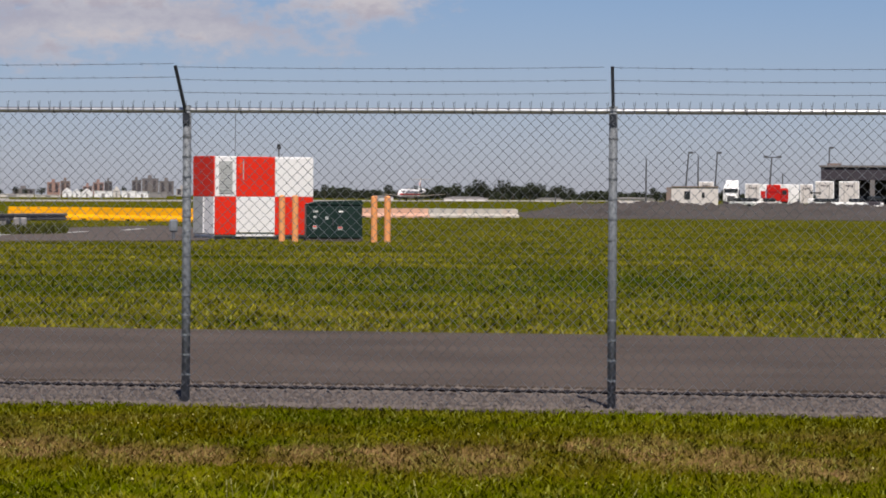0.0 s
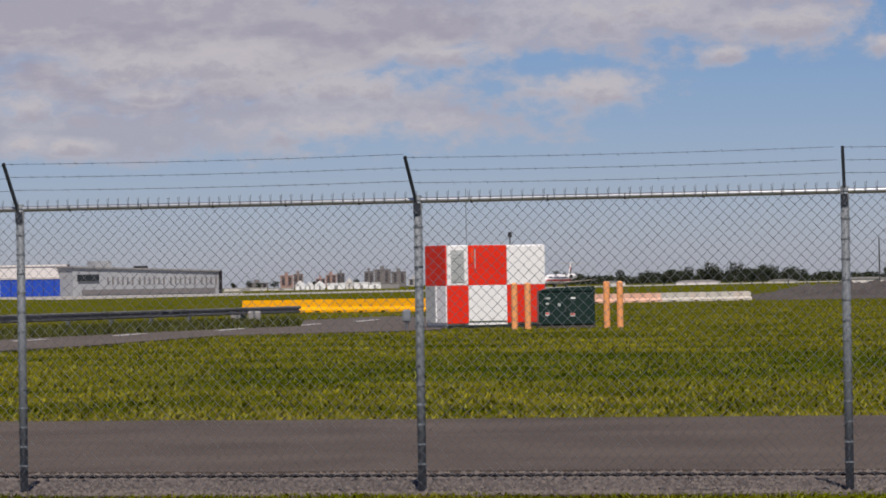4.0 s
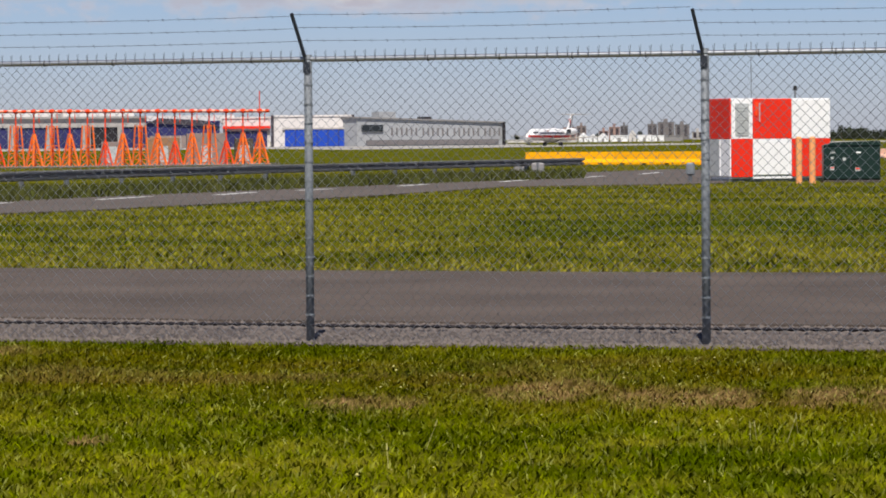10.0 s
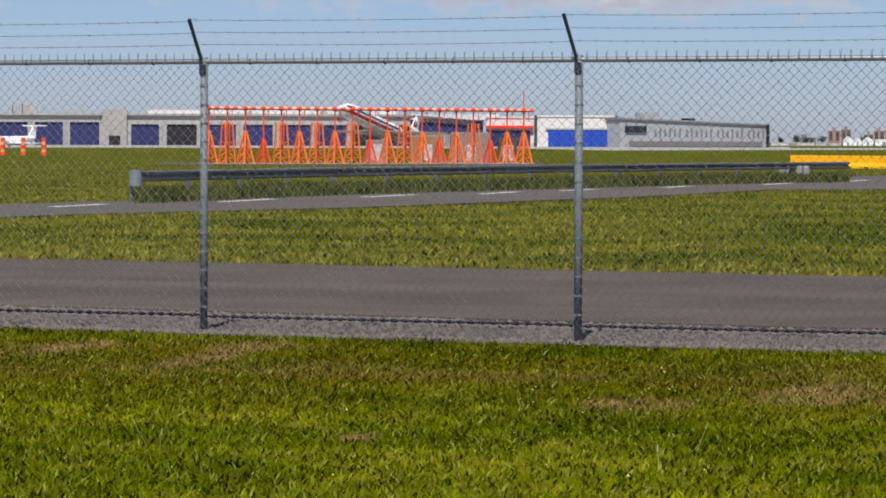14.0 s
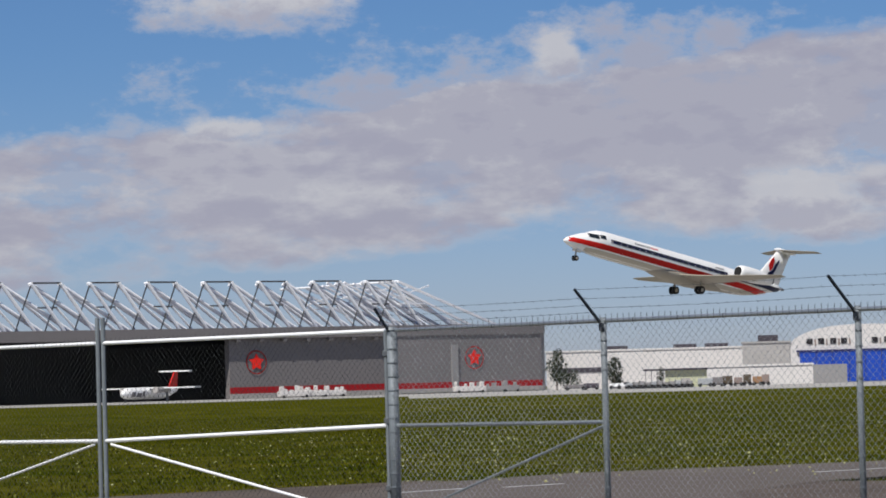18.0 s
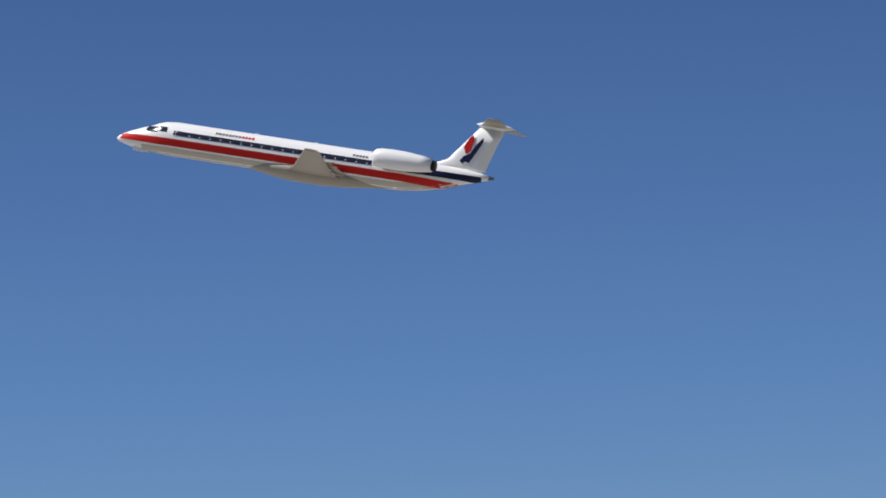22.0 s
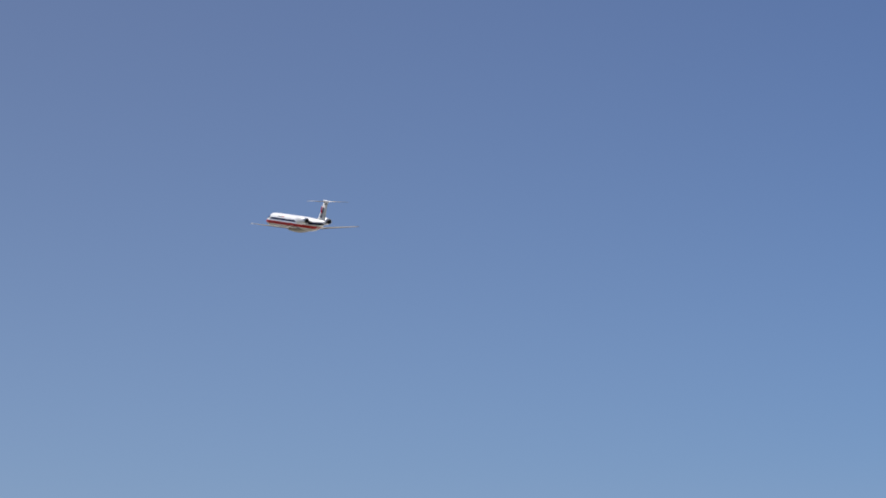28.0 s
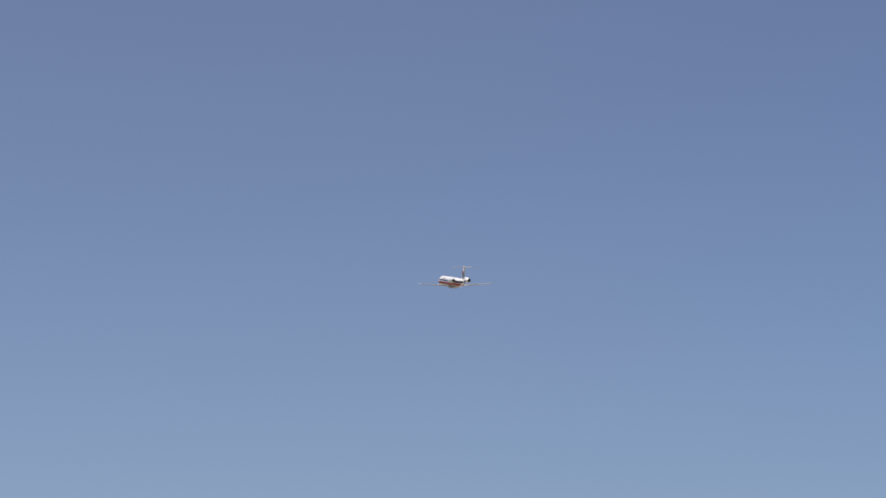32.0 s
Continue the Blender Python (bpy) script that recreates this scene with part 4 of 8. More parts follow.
def blades(name, places, height, width, label, tilt=0.5, seed=1, mat="blade"):
    """Single bent grass blades on the ground, one object."""
    rng = np.random.default_rng(seed)
    n = len(places)
    ang = rng.uniform(0, 2 * np.pi, n)
    hgt = height * rng.uniform(0.45, 1.25, n)
    wid = width * rng.uniform(0.6, 1.3, n)
    lean = rng.uniform(0, tilt, n)[:, None] * np.stack([np.cos(ang * 3.1), np.sin(ang * 3.1)], 1)
    side = np.stack([np.cos(ang), np.sin(ang)], 1) * wid[:, None] * 0.5
    co = np.zeros((n, 5, 3), np.float32)
    co[:, 0, :2], co[:, 1, :2] = places - side, places + side
    mid = places + lean * hgt[:, None] * 0.3
    co[:, 2, :2], co[:, 3, :2] = mid + side * 0.75, mid - side * 0.75
    co[:, 2, 2] = co[:, 3, 2] = hgt * 0.55
    co[:, 4, :2], co[:, 4, 2] = places + lean * hgt[:, None], hgt
    co[:, :, 2] += ground_z(places[:, 0], places[:, 1])[:, None]
    me = bpy.data.meshes.new(name)
    me.vertices.add(n * 5)
    me.vertices.foreach_set("co", co.ravel())
    base = np.arange(n)[:, None] * 5
    loops = (base + np.array([[0, 1, 2, 3, 3, 2, 4]])).ravel()
    me.loops.add(n * 7)
    me.loops.foreach_set("vertex_index", loops.astype(np.int32))
    me.polygons.add(n * 2)
    starts = (np.arange(n)[:, None] * 7 + np.array([[0, 4]])).ravel()
    me.polygons.foreach_set("loop_start", starts.astype(np.int32))
    me.polygons.foreach_set("loop_total", np.tile([4, 3], n).astype(np.int32))
    me.update(calc_edges=True)
    me.materials.append(M[mat])
    return tagged(new(name, me), label, "grass", kind="stuff")


def sector(count, a0, a1, d0, d1, seed, thin=False):
    """Places spread evenly over a sector of the ground, or thinning out with distance."""
    rng = np.random.default_rng(seed)
    az = np.radians(rng.uniform(a0, a1, count))
    d = rng.uniform(d0, d1, count) if thin else np.sqrt(rng.uniform(d0 * d0, d1 * d1, count))
    return np.stack([-d * np.sin(az), d * np.cos(az)], 1)


def lawns():
    nn, tt = np.array(_n[:2]), np.array(_t[:2])
    near = sector(480000, -8.5, 44, 14.0, 39, 2)
    k = near @ nn
    edge = 25.05 + 0.1 * np.sin((near @ tt) * 1.7) + 0.06 * np.sin((near @ tt) * 5.3)
    near = near[k < edge]
    blades("lawn_grass", near, 0.034, 0.0135, "short mown green grass with dry straw blades", 1.7, 3)
    mid = np.concatenate([sector(360000, -8.5, 40, 36, 230, 4, True), sector(150000, 40, 72, 36, 240, 14, True)])
    k = mid @ nn
    along = mid @ tt
    mid = mid[(k > 38.3) | ((along < -41.2) & (k > 22))]
    # keep the service road free
    poly = np.array([p[:2] for p in service])
    inside = np.zeros(len(mid), bool)
    for i in range(len(poly)):
        (x0, y0), (x1, y1) = poly[i], poly[i - 1]
        cross = ((y0 > mid[:, 1]) != (y1 > mid[:, 1])) & (mid[:, 0] < (x1 - x0) * (mid[:, 1] - y0) / (y1 - y0 + 1e-9) + x0)
        inside ^= cross
    mid = mid[~inside]
    left = np.degrees(np.arctan2(-mid[:, 0], mid[:, 1])) + 3 * np.sin(mid[:, 1] * 0.3) > 27
    blades("field_grass", mid[~left], 0.062, 0.033, "mown yellowish green airfield grass with pale seed heads", 1.3, 5, "field_blade")
    blades("meadow_grass", mid[left], 0.055, 0.028, "lush dark green meadow grass of the airfield", 1.3, 6, "meadow_blade")


lawns()


def flowers(name, p, size, mat, label, seed):
    """Small round flower heads over the grass, one object."""
    rng = np.random.default_rng(seed)
    n = len(p)
    r = size * rng.uniform(0.65, 1.35, n) * np.where(rng.uniform(0, 1, n) > 0.93, 1.5, 0.9)
    z = size + rng.uniform(1.0, 3.5, n) * size + ground_z(p[:, 0], p[:, 1])
    a = rng.uniform(0, np.pi, n)
    co = np.zeros((n, 6, 3), np.float32)
    for i, (x, y, h) in enumerate(((1, 0, 0), (0, 1, 0), (-1, 0, 0), (0, -1, 0), (0, 0, 0.8), (0, 0, -0.8))):
        co[:, i, 0] = p[:, 0] + r * (x * np.cos(a) - y * np.sin(a))
        co[:, i, 1] = p[:, 1] + r * (x * np.sin(a) + y * np.cos(a))
        co[:, i, 2] = z + r * h
    tri = np.array([(0, 1, 4), (1, 2, 4), (2, 3, 4), (3, 0, 4), (1, 0, 5), (2, 1, 5), (3, 2, 5), (0, 3, 5)])
    me = bpy.data.meshes.new(name)
    me.vertices.add(n * 6)
    me.vertices.foreach_set("co", co.ravel())
    me.loops.add(n * 24)
    me.loops.foreach_set("vertex_index", (np.arange(n)[:, None, None] * 6 + tri[None]).ravel().astype(np.int32))
    me.polygons.add(n * 8)
    me.polygons.foreach_set("loop_start", (np.arange(n * 8) * 3).astype(np.int32))
    me.polygons.foreach_set("loop_total", np.full(n * 8, 3, np.int32))
    me.update(calc_edges=True)
    me.materials.append(M[mat])
    tagged(new(name, me), label, "flowers", kind="stuff")


def straws():
    """A few tall pale stalks standing out of the lawn, each with a seed head."""
    rng = random.Random(4)
    for az, d in ((3.55, 17.6), (3.45, 17.7), (3.0, 17.4), (2.8, 17.9), (7.0, 16.4), (8.7, 17.2), (9.3, 16.2), (17.4, 17.4), (17.2, 17.2), (20.9, 17.3), (26.5, 17.0), (0.5, 17.2), (-2.7, 16.8)):
        p = polar(az, d)
        root = thing("straw_stalk", pose(p.x, p.y, float(ground_z(p.x, p.y)), 0, 0, rng.uniform(0, 360)), "tall dry straw stalk in the short grass", "grass stalk", "straw stalks")
        h, lean = rng.uniform(0.07, 0.13), rng.uniform(-0.09, 0.09)
        part("stem", tube(B(), (0, 0, 0), (lean, 0, h), 0.0022, 0.0015, 5), "straw", root)
        part("seed_head", tube(B(), (lean, 0, h), (lean * 1.25, 0, h + 0.03), 0.005, 0.002, 6), "straw", root)


flowers("clover_heads", np.concatenate([sector(850, 25, 46, 52, 150, 78), sector(220, 31, 40, 52, 110, 79)]), 0.02, "petal", "small white clover heads scattered over the field", 77)
flowers("dandelion_heads", np.concatenate([sector(190, -8, 33, 15, 24.5, 81), sector(60, 4, 14, 20, 24.5, 82)]), 0.0065, "dandelion", "tiny yellow dandelion heads in the short lawn", 80)
straws()


def stones():
    """Loose stones of the verge."""
    rng = np.random.default_rng(8)
    n = 26000
    s, k = rng.uniform(-34, 6.5, n), rng.uniform(25.05, 28.3, n)
    p = np.outer(k, _n[:2]) + np.outer(s, _t[:2])
    r = rng.uniform(0.008, 0.026, n)
    unit = np.array([(1, 0, 0), (-1, 0, 0), (0, 1, 0), (0, -1, 0), (0, 0, 1)], np.float32)
    turn = rng.uniform(0, np.pi, n)
    co = np.zeros((n, 5, 3), np.float32)
    for i, (x, y, z) in enumerate(unit):
        w = rng.uniform(0.6, 1.3, n) * r
        co[:, i, 0] = p[:, 0] + w * (x * np.cos(turn) - y * np.sin(turn))
        co[:, i, 1] = p[:, 1] + w * (x * np.sin(turn) + y * np.cos(turn))
        co[:, i, 2] = 0.012 + w * z * 0.9
    tri = np.array([(0, 2, 4), (2, 1, 4), (1, 3, 4), (3, 0, 4)])
    co[:, :, 2] += ground_z(p[:, 0], p[:, 1])[:, None]
    me = bpy.data.meshes.new("verge_stones")
    me.vertices.add(n * 5)
    me.vertices.foreach_set("co", co.ravel())
    idx = (np.arange(n)[:, None, None] * 5 + tri[None]).ravel()
    me.loops.add(len(idx))
    me.loops.foreach_set("vertex_index", idx.astype(np.int32))
    me.polygons.add(n * 4)
    me.polygons.foreach_set("loop_start", (np.arange(n * 4) * 3).astype(np.int32))
    me.polygons.foreach_set("loop_total", np.full(n * 4, 3, np.int32))
    me.update(calc_edges=True)
    me.materials.append(M["stone"])
    tagged(new("verge_stones", me), "loose pale crushed stones on the verge", "gravel", kind="stuff")


stones()

# ---------------------------------------------------------------- fence
RAIL = 2.07
POSTS = [-3.077, -6.183, -9.235, -12.345, -15.425, -18.48, -21.48, -24.705]     # along the fence from the right
DIAMOND = 0.0785


def chain_mesh(name, w, z0, z1, r=0.0018, mat="wire", tips=True):
    """Woven wire between two posts: zigzag wires side by side, each hooked round the next, with twisted tips above."""
    bm = B()
    half = DIAMOND / 2
    cols = int(round(w / half))
    hw = w / cols
    rows = int((z1 - z0) / half)
    verts, faces = [], []

    def seg(a, b):
        a, b = Vector(a), Vector(b)
        d = (b - a).normalized()
        u = Vector((0, 1, 0))
        v = d.cross(u)
        k = len(verts)
        for p in (a, b):
            for c, s_ in ((1, 0), (-0.5, 0.866), (-0.5, -0.866)):
                verts.append(p + r * (c * u + s_ * v))
        for i in range(3):
            j = (i + 1) % 3
            faces.append((k + i, k + j, k + 3 + j, k + 3 + i))

    for c in range(cols):
        pts = []
        for q in range(rows + 1):
            x = (c + (q + c) % 2) * hw
            pts.append((min(max(x, 0), w), 0.003 * (1 if (q + c) % 2 else -1), z0 + q * half))
        for a, b in zip(pts, pts[1:]):
            seg(a, b)
    for c in range(0, cols if tips else 0, 2):
        x = (c + (rows % 2)) * hw
        top = z0 + rows * half
        seg((x, 0, top - 0.002), (x + 0.006, -0.004, z1 + 0.078))
        seg((x, 0, top - 0.002), (x - 0.01, 0.004, z1 + 0.07))
    bm.free()
    me = bpy.data.meshes.new(name)
    me.from_pydata(verts, [], faces)
    me.polygons.foreach_set("use_smooth", np.ones(len(faces), bool))
    me.materials.append(M[mat])
    return me


def post_parts(root, height, r, arm, ties=13):
    bm = B()
    tube(bm, (0, 0, -0.12), (0, 0, height), r, seg=12)
    part("post", bm, "zinc", root, smooth=True)
    bm = B()
    tube(bm, (0, 0, height), (0, 0, height + 0.035), r * 1.18, r * 0.9, 12)
    part("post_cap", bm, "zinc", root)
    if arm:
        ax, ay, az_ = arm
        bm = B()
        a, b = Vector((0, 0, height - 0.06)), Vector((ax, ay, height - 0.06 + az_))
        beam(bm, a, b, 0.022)
        box(bm, -0.025, 0.025, -0.04, 0.02, height - 0.1, height - 0.02)
        part("barb_arm", bm, "arm_steel", root, "dark angled steel arm for barbed wire")
    for k in range(ties):
        z = 0.15 + k * (height - 0.35) / max(1, ties - 1)
        bm = B()
        tube(bm, (0, 0, z), (0, 0, z + 0.012), r * 1.12, seg=10)
        part("tie_wire", bm, "zinc", root)


def wire_run(name, a, b, parent, barbs=True, r=0.0022):
    bm = B()
    a, b = Vector(a), Vector(b)
    n = 8
    sag = 0.012
    pts = [a.lerp(b, i / n) - Vector((0, 0, sag * 4 * (i / n) * (1 - i / n))) for i in range(n + 1)]
    for p, q in zip(pts, pts[1:]):
        tube(bm, p, q, r, seg=4, caps=False)
    if barbs:
        L_ = (b - a).length
        for k in range(int(L_ / 0.125)):
            u = (k + 0.5) * 0.125 / L_
            p = a.lerp(b, u) - Vector((0, 0, sag * 4 * u * (1 - u)))
            beam(bm, p + Vector((0.003, 0.01, -0.011)), p + Vector((-0.003, -0.01, 0.011)), 0.0022)
    part(name, bm, "barb_wire", parent, "strand of barbed wire" if barbs else "")


def between(p, q):
    """Pose at p with x towards q."""
    d = q - p
    return pose(p.x, p.y, p.z, 0, 0, math.degrees(math.atan2(d.y, d.x)))


MESHES = {}


def fence_panel(p, q, height=RAIL, arm=(0.0, -0.24, 0.29), post_r=0.031, mesh="wire"):
    """A post at p and the wire to the next post at q."""
    w = (q - p).length
    root = thing("chain_link_fence", between(p, q), "galvanised chain-link fence panel topped with barbed wire, over gravel", "fence", "fence panels")
    post_parts(root, height, post_r, arm)
    bm = B()
    tube(bm, (0.0, 0, height), (w, 0, height), 0.021, seg=10, caps=False)
    part("top_rail", bm, "rail_zinc", root, "bright galvanised top rail", smooth=True)
    key = (round(w, 2), round(height, 2), mesh)
    if key not in MESHES:
        MESHES[key] = chain_mesh("wire_mesh", w, -0.06, height - 0.01, 0.002, mesh)
    share("wire_mesh", MESHES[key], root, Matrix.Translation((0, -0.044, 0)))
    drop = float(ground_z(p.x, p.y))
    # dark line low along the fence, built as a twisted strand
    bm = B()
    turns = int(w / 0.045)
    ring_at = [[Vector((w * k / turns, -0.012 + (0.012, 0.008)[k % 2] * math.cos(q * math.pi / 2), 0.105 + drop * 0.6 + (0.016, 0.006)[k % 2] * math.sin(q * math.pi / 2))) for q in range(4)] for k in range(turns + 1)]
    loft(bm, ring_at)
    part("foot_strand", bm, "dark", root, "dark twisted strand low along the fence")
    if arm:
        for k in (0.5, 0.74, 0.98):
            o = Vector((0, 0, height - 0.06)) + Vector(arm) * k
            wire_run("barbed_wire", o, o + Vector((w, 0, 0)), root)
    for k in range(5):
        bm = B()
        x = w * (k + 0.7) / 5.5
        tube(bm, (x, 0, height - 0.002), (x + 0.012, 0, height - 0.002), 0.0245, seg=10, caps=False)
        part("rail_tie", bm, "zinc_dark", root)
    return root


def main_fence():
    places = [fence_at(s) for s in POSTS]
    # panels run from the left post of each pair to the right one
    right = [fence_at(POSTS[0] + 3.05 * k) for k in (1, 2)]
    chain = places[::-1] + right
    for i, (p, q) in enumerate(zip(chain, chain[1:])):
        arm = (-0.065 if i % 2 else -0.05, -0.17, 0.375 + 0.012 * (i % 3))
        if i == len(places) - 1:
            arm = (0.0, -0.09, 0.375)
        if i < 2:
            arm = (-0.09, -0.3, 0.375)
        fence_panel(p, q, arm=arm)


main_fence()


def gate():
    """Double swing gate to the left of the main fence, with its heavy posts and braced leaves."""
    hinge, middle, far = fence_at(-27.75), fence_at(-32.625), fence_at(-38.03)
    # braced end panel
    root = fence_panel(hinge, fence_at(POSTS[-1]), post_r=0.055)
    root["label"] = "braced chain-link end panel with a heavy gate post"
    w = (fence_at(POSTS[-1]) - hinge).length
    bm = B()
    tube(bm, (0.05, 0, 1.08), (w, 0, 1.08), 0.019, seg=8)
    part("mid_rail", bm, "zinc", root)
    bm = B()
    tube(bm, (0.06, 0, 0.12), (w - 0.04, 0, 1.04), 0.014, seg=8)
    part("brace", bm, "zinc", root)
    tops = ((hinge, middle, 1), (far, middle, -1))
    for p, q, way in tops:
        w = (q - p).length - 0.05
        leaf = thing("swing_gate", between(p, q), "closed galvanised chain-link gate leaf with diagonal braces", "gate", "gate leaves")
        for name, a, b, r in (("gate_top", (0.1, 0, 2.07), (w, 0, 2.07), 0.022), ("gate_middle", (0.1, 0, 1.08 if way > 0 else 0.96), (w, 0, 0.96), 0.022), ("gate_bottom", (0.1, 0, 0.12), (w, 0, 0.12), 0.022),
                              ("gate_stile", (0.1, 0, 0.12), (0.1, 0, 2.07), 0.022), ("gate_stile", (w, 0, 0.12), (w, 0, 2.36), 0.026),
                              ("gate_brace", (0.12, 0, 0.07) if way > 0 else (w - 3.75, 0, 0.12), (w - 0.1, 0, 0.92), 0.016)):
            bm = B()
            tube(bm, a, b, r, seg=8)
            part(name, bm, "truss" if name in ("gate_top", "gate_middle", "gate_brace") else "zinc", leaf)
        key = (round(w - 0.1, 2), "gate")
        if key not in MESHES:
            MESHES[key] = chain_mesh("wire_mesh", w - 0.1, 0.12, 2.05, 0.0016, "gate_wire")
        share("wire_mesh", MESHES[key], leaf, Matrix.Translation((0.1, -0.02, 0)))
        for k in range(3):
            bm = B()
            box(bm, 0.02, 0.13, -0.03, 0.03, 0.4 + 0.7 * k, 0.46 + 0.7 * k, 0.008)
            part("hinge", bm, "zinc_dark", leaf)
    return far


# the fence turns behind the gate and comes back along the car park
def back_fence(start):
    marks = [(49.57, 38.6, 2.07), (53.81, 36.6, 2.13), (58.48, 35.2, 2.19), (63.28, 34.4, 2.26), (68.2, 34.2, 2.3)]
    pts = [(Vector(start), 2.07)] + [(polar(a, d) + EYE_LEFT, h) for a, d, h in marks]
    for (p, h0), (q, h1) in zip(pts, pts[1:]):
        panel = fence_panel(q, p, height=h1, arm=(0.0, -0.2, 0.3), mesh="back_wire")
        if p == Vector(start):
            w = (p - q).length
            part("mid_rail", tube(B(), (0.03, 0, 1.05), (w, 0, 1.05), 0.02, seg=8), "zinc_dark", panel)
            part("brace", tube(B(), (0.04, 0, 1.0), (w - 0.06, 0, 0.12), 0.016, seg=8), "zinc_dark", panel)
    # heavy post at the far side of the gate
    post = thing("gate_post", pose(start.x, start.y, 0), "heavy galvanised gate post with a barb arm", "post")
    post_parts(post, 2.14, 0.057, (0.0, -0.06, 0.3), 3)
    # slatted panel
    a, b = polar(51.9, 37.3) + EYE_LEFT, polar(50.15, 38.0) + EYE_LEFT
    d = (b - a)
    root = thing("slatted_panel", between(a, b), "fence panel filled with grey privacy slats", "fence panel")
    w = d.length
    share("front_mesh", chain_mesh("front_mesh", w, 0.08, 2.12, 0.006, "light_wire", False), root, Matrix.Translation((0, -0.022, 0)))
    n = 30
    me = None
    for k in range(n):
        bm = B()
        x = w * (k + 0.5) / n
        box(bm, -0.0245, 0.0245, -0.012, -0.008, 0.1, 2.1)
        if me is None:
            first = part("slat", bm, "slat", root)
            first.matrix_basis = Matrix.Translation((x, 0, 0))
            me = first.data
        else:
            bm.free()
            share("slat", me, root, Matrix.Translation((x, 0, 0)))


back_fence(gate())

# ---------------------------------------------------------------- the airliner
def airliner():
    """A rear-engined regional jet, nose along +x, left side +y, origin at the middle of the body."""
    root = thing("regional_jet", pose(0, 0, 0), "white twin-engined regional jet airliner with red and navy stripes", "airplane")
    # station, radius, centre height
    stations = [(13.97, 0.065, -0.52), (13.8, 0.216, -0.5), (13.4, 0.400, -0.45), (12.8, 0.594, -0.38), (12.1, 0.778, -0.28), (11.4, 0.918, -0.2), (10.9, 1.058, -0.1), (10.3, 1.177, -0.03),
                (9.4, 1.231, 0), (6, 1.231, 0), (2, 1.231, 0), (-2, 1.231, 0), (-5.5, 1.231, 0), (-7.5, 1.175, -0.01), (-9.2, 1.03, 0.07), (-10.8, 0.81, 0.22), (-12.2, 0.540, 0.44), (-13.3, 0.324, 0.55), (-13.97, 0.151, 0.6)]
    SEG = 28

    def at(x):
        for (x0, r0, c0), (x1, r1, c1) in zip(stations, stations[1:]):
            if x <= x0 and x >= x1:
                u = (x0 - x) / (x0 - x1)
                return r0 + (r1 - r0) * u, c0 + (c1 - c0) * u
        return stations[-1][1:]

    def ring(x, extra=0.0):
        r, c = at(x)
        return [Vector((x, (r + extra) * math.cos(2 * math.pi * i / SEG), c + (r + extra) * math.sin(2 * math.pi * i / SEG))) for i in range(SEG)]

    part("fuselage", loft(B(), [ring(s[0]) for s in stations]), "air_white", root, smooth=True)

    def band(name, z_of, thick_of, x0, x1, mat, label, side, lift=0.02, n=60):
        """A painted stripe that follows the skin."""
        bm = B()
        rows = []
        for i in range(n + 1):
            x = x0 + (x1 - x0) * i / n
            r, c = at(x)
            row = []
            for k in range(4):
                z = z_of(x) + thick_of(x) * (k / 3 - 0.5) - c
                z = max(-r * 0.985, min(r * 0.985, z))
                y = math.sqrt(max(1e-4, r * r - z * z))
                f = (r + lift) / r
                row.append(bm.verts.new((x, side * y * f, c + z * f)))
            rows.append(row)
        for a, b in zip(rows, rows[1:]):
            for k in range(3):
                bm.faces.new((a[k], a[k + 1], b[k + 1], b[k]))
        bmesh.ops.recalc_face_normals(bm, faces=bm.faces)
        part(name, bm, mat, root, label, smooth=True)

    for side in (1, -1):
        band("window_stripe", lambda x: 0.32, lambda x: 0.34, 9.3, -5.7, "air_blue", "navy stripe along the cabin windows", side)
        band("tail_stripe", lambda x: 0.22 + 0.018 * (-6.6 - x), lambda x: 0.42, -6.6, -13.5, "air_blue", "navy stripe under the engine", side)
        band("red_stripe", lambda x: -0.36 + (0.01 * max(0.0, x - 10.6)) - 0.015 * max(0.0, -8 - x), lambda x: 0.5 - 0.03 * max(0.0, x - 10.5), 13.93, -12.4, "air_red", "bright red stripe along the body", side)
        # the shade of the lower body is painted as this darker band
        band("belly_shade_band", lambda x: at(x)[1] - at(x)[0] * 0.79, lambda x: at(x)[0] * 0.38, 11.8, -11.5, "belly_shade", "beige band that paints the shade under the belly", side, 0.012)
        # cabin windows, the door joints and the flight-deck glass
        for k in range(18):
            x = 8.6 - k * 0.79
            band("cabin_window", lambda x_: 0.33, lambda x_: 0.26, x, x - 0.3, "glass", "", side, 0.028, 2)
            band("window_gap", lambda x_: 0.25, lambda x_: 0.12, x - 0.52, x - 0.57, "air_white", "white gap between the cabin windows", side, 0.028, 1)
        for x in (9.15,):
            band("door_joint", lambda x_: 0.3, lambda x_: 0.34, x, x - 0.06, "air_white", "", side, 0.03, 1)
        for x0, x1, zz in ((11.6, 10.6, 0.42), (10.5, 9.85, 0.5)):
            band("cockpit_window", lambda x_: zz, lambda x_: 0.4 if x0 > 11 else 0.36, x0, x1, "glass", "dark flight-deck window", side, 0.015, 6)
        # writing on the body that cannot be read
        for k in range(12):
            x = 6.2 - k * 0.25
            band("lettering_bar", lambda x_: 0.75, lambda x_: 0.16, x, x - 0.17, "air_red" if k > 7 else "steel", "", side, 0.016, 1)
        for k in range(5):
            x = -4.2 - k * 0.24
            band("registration_bar", lambda x_: 0.68, lambda x_: 0.15, x, x - 0.16, "steel", "", side, 0.016, 1)

    # belly fairing under the wing
    rings = []
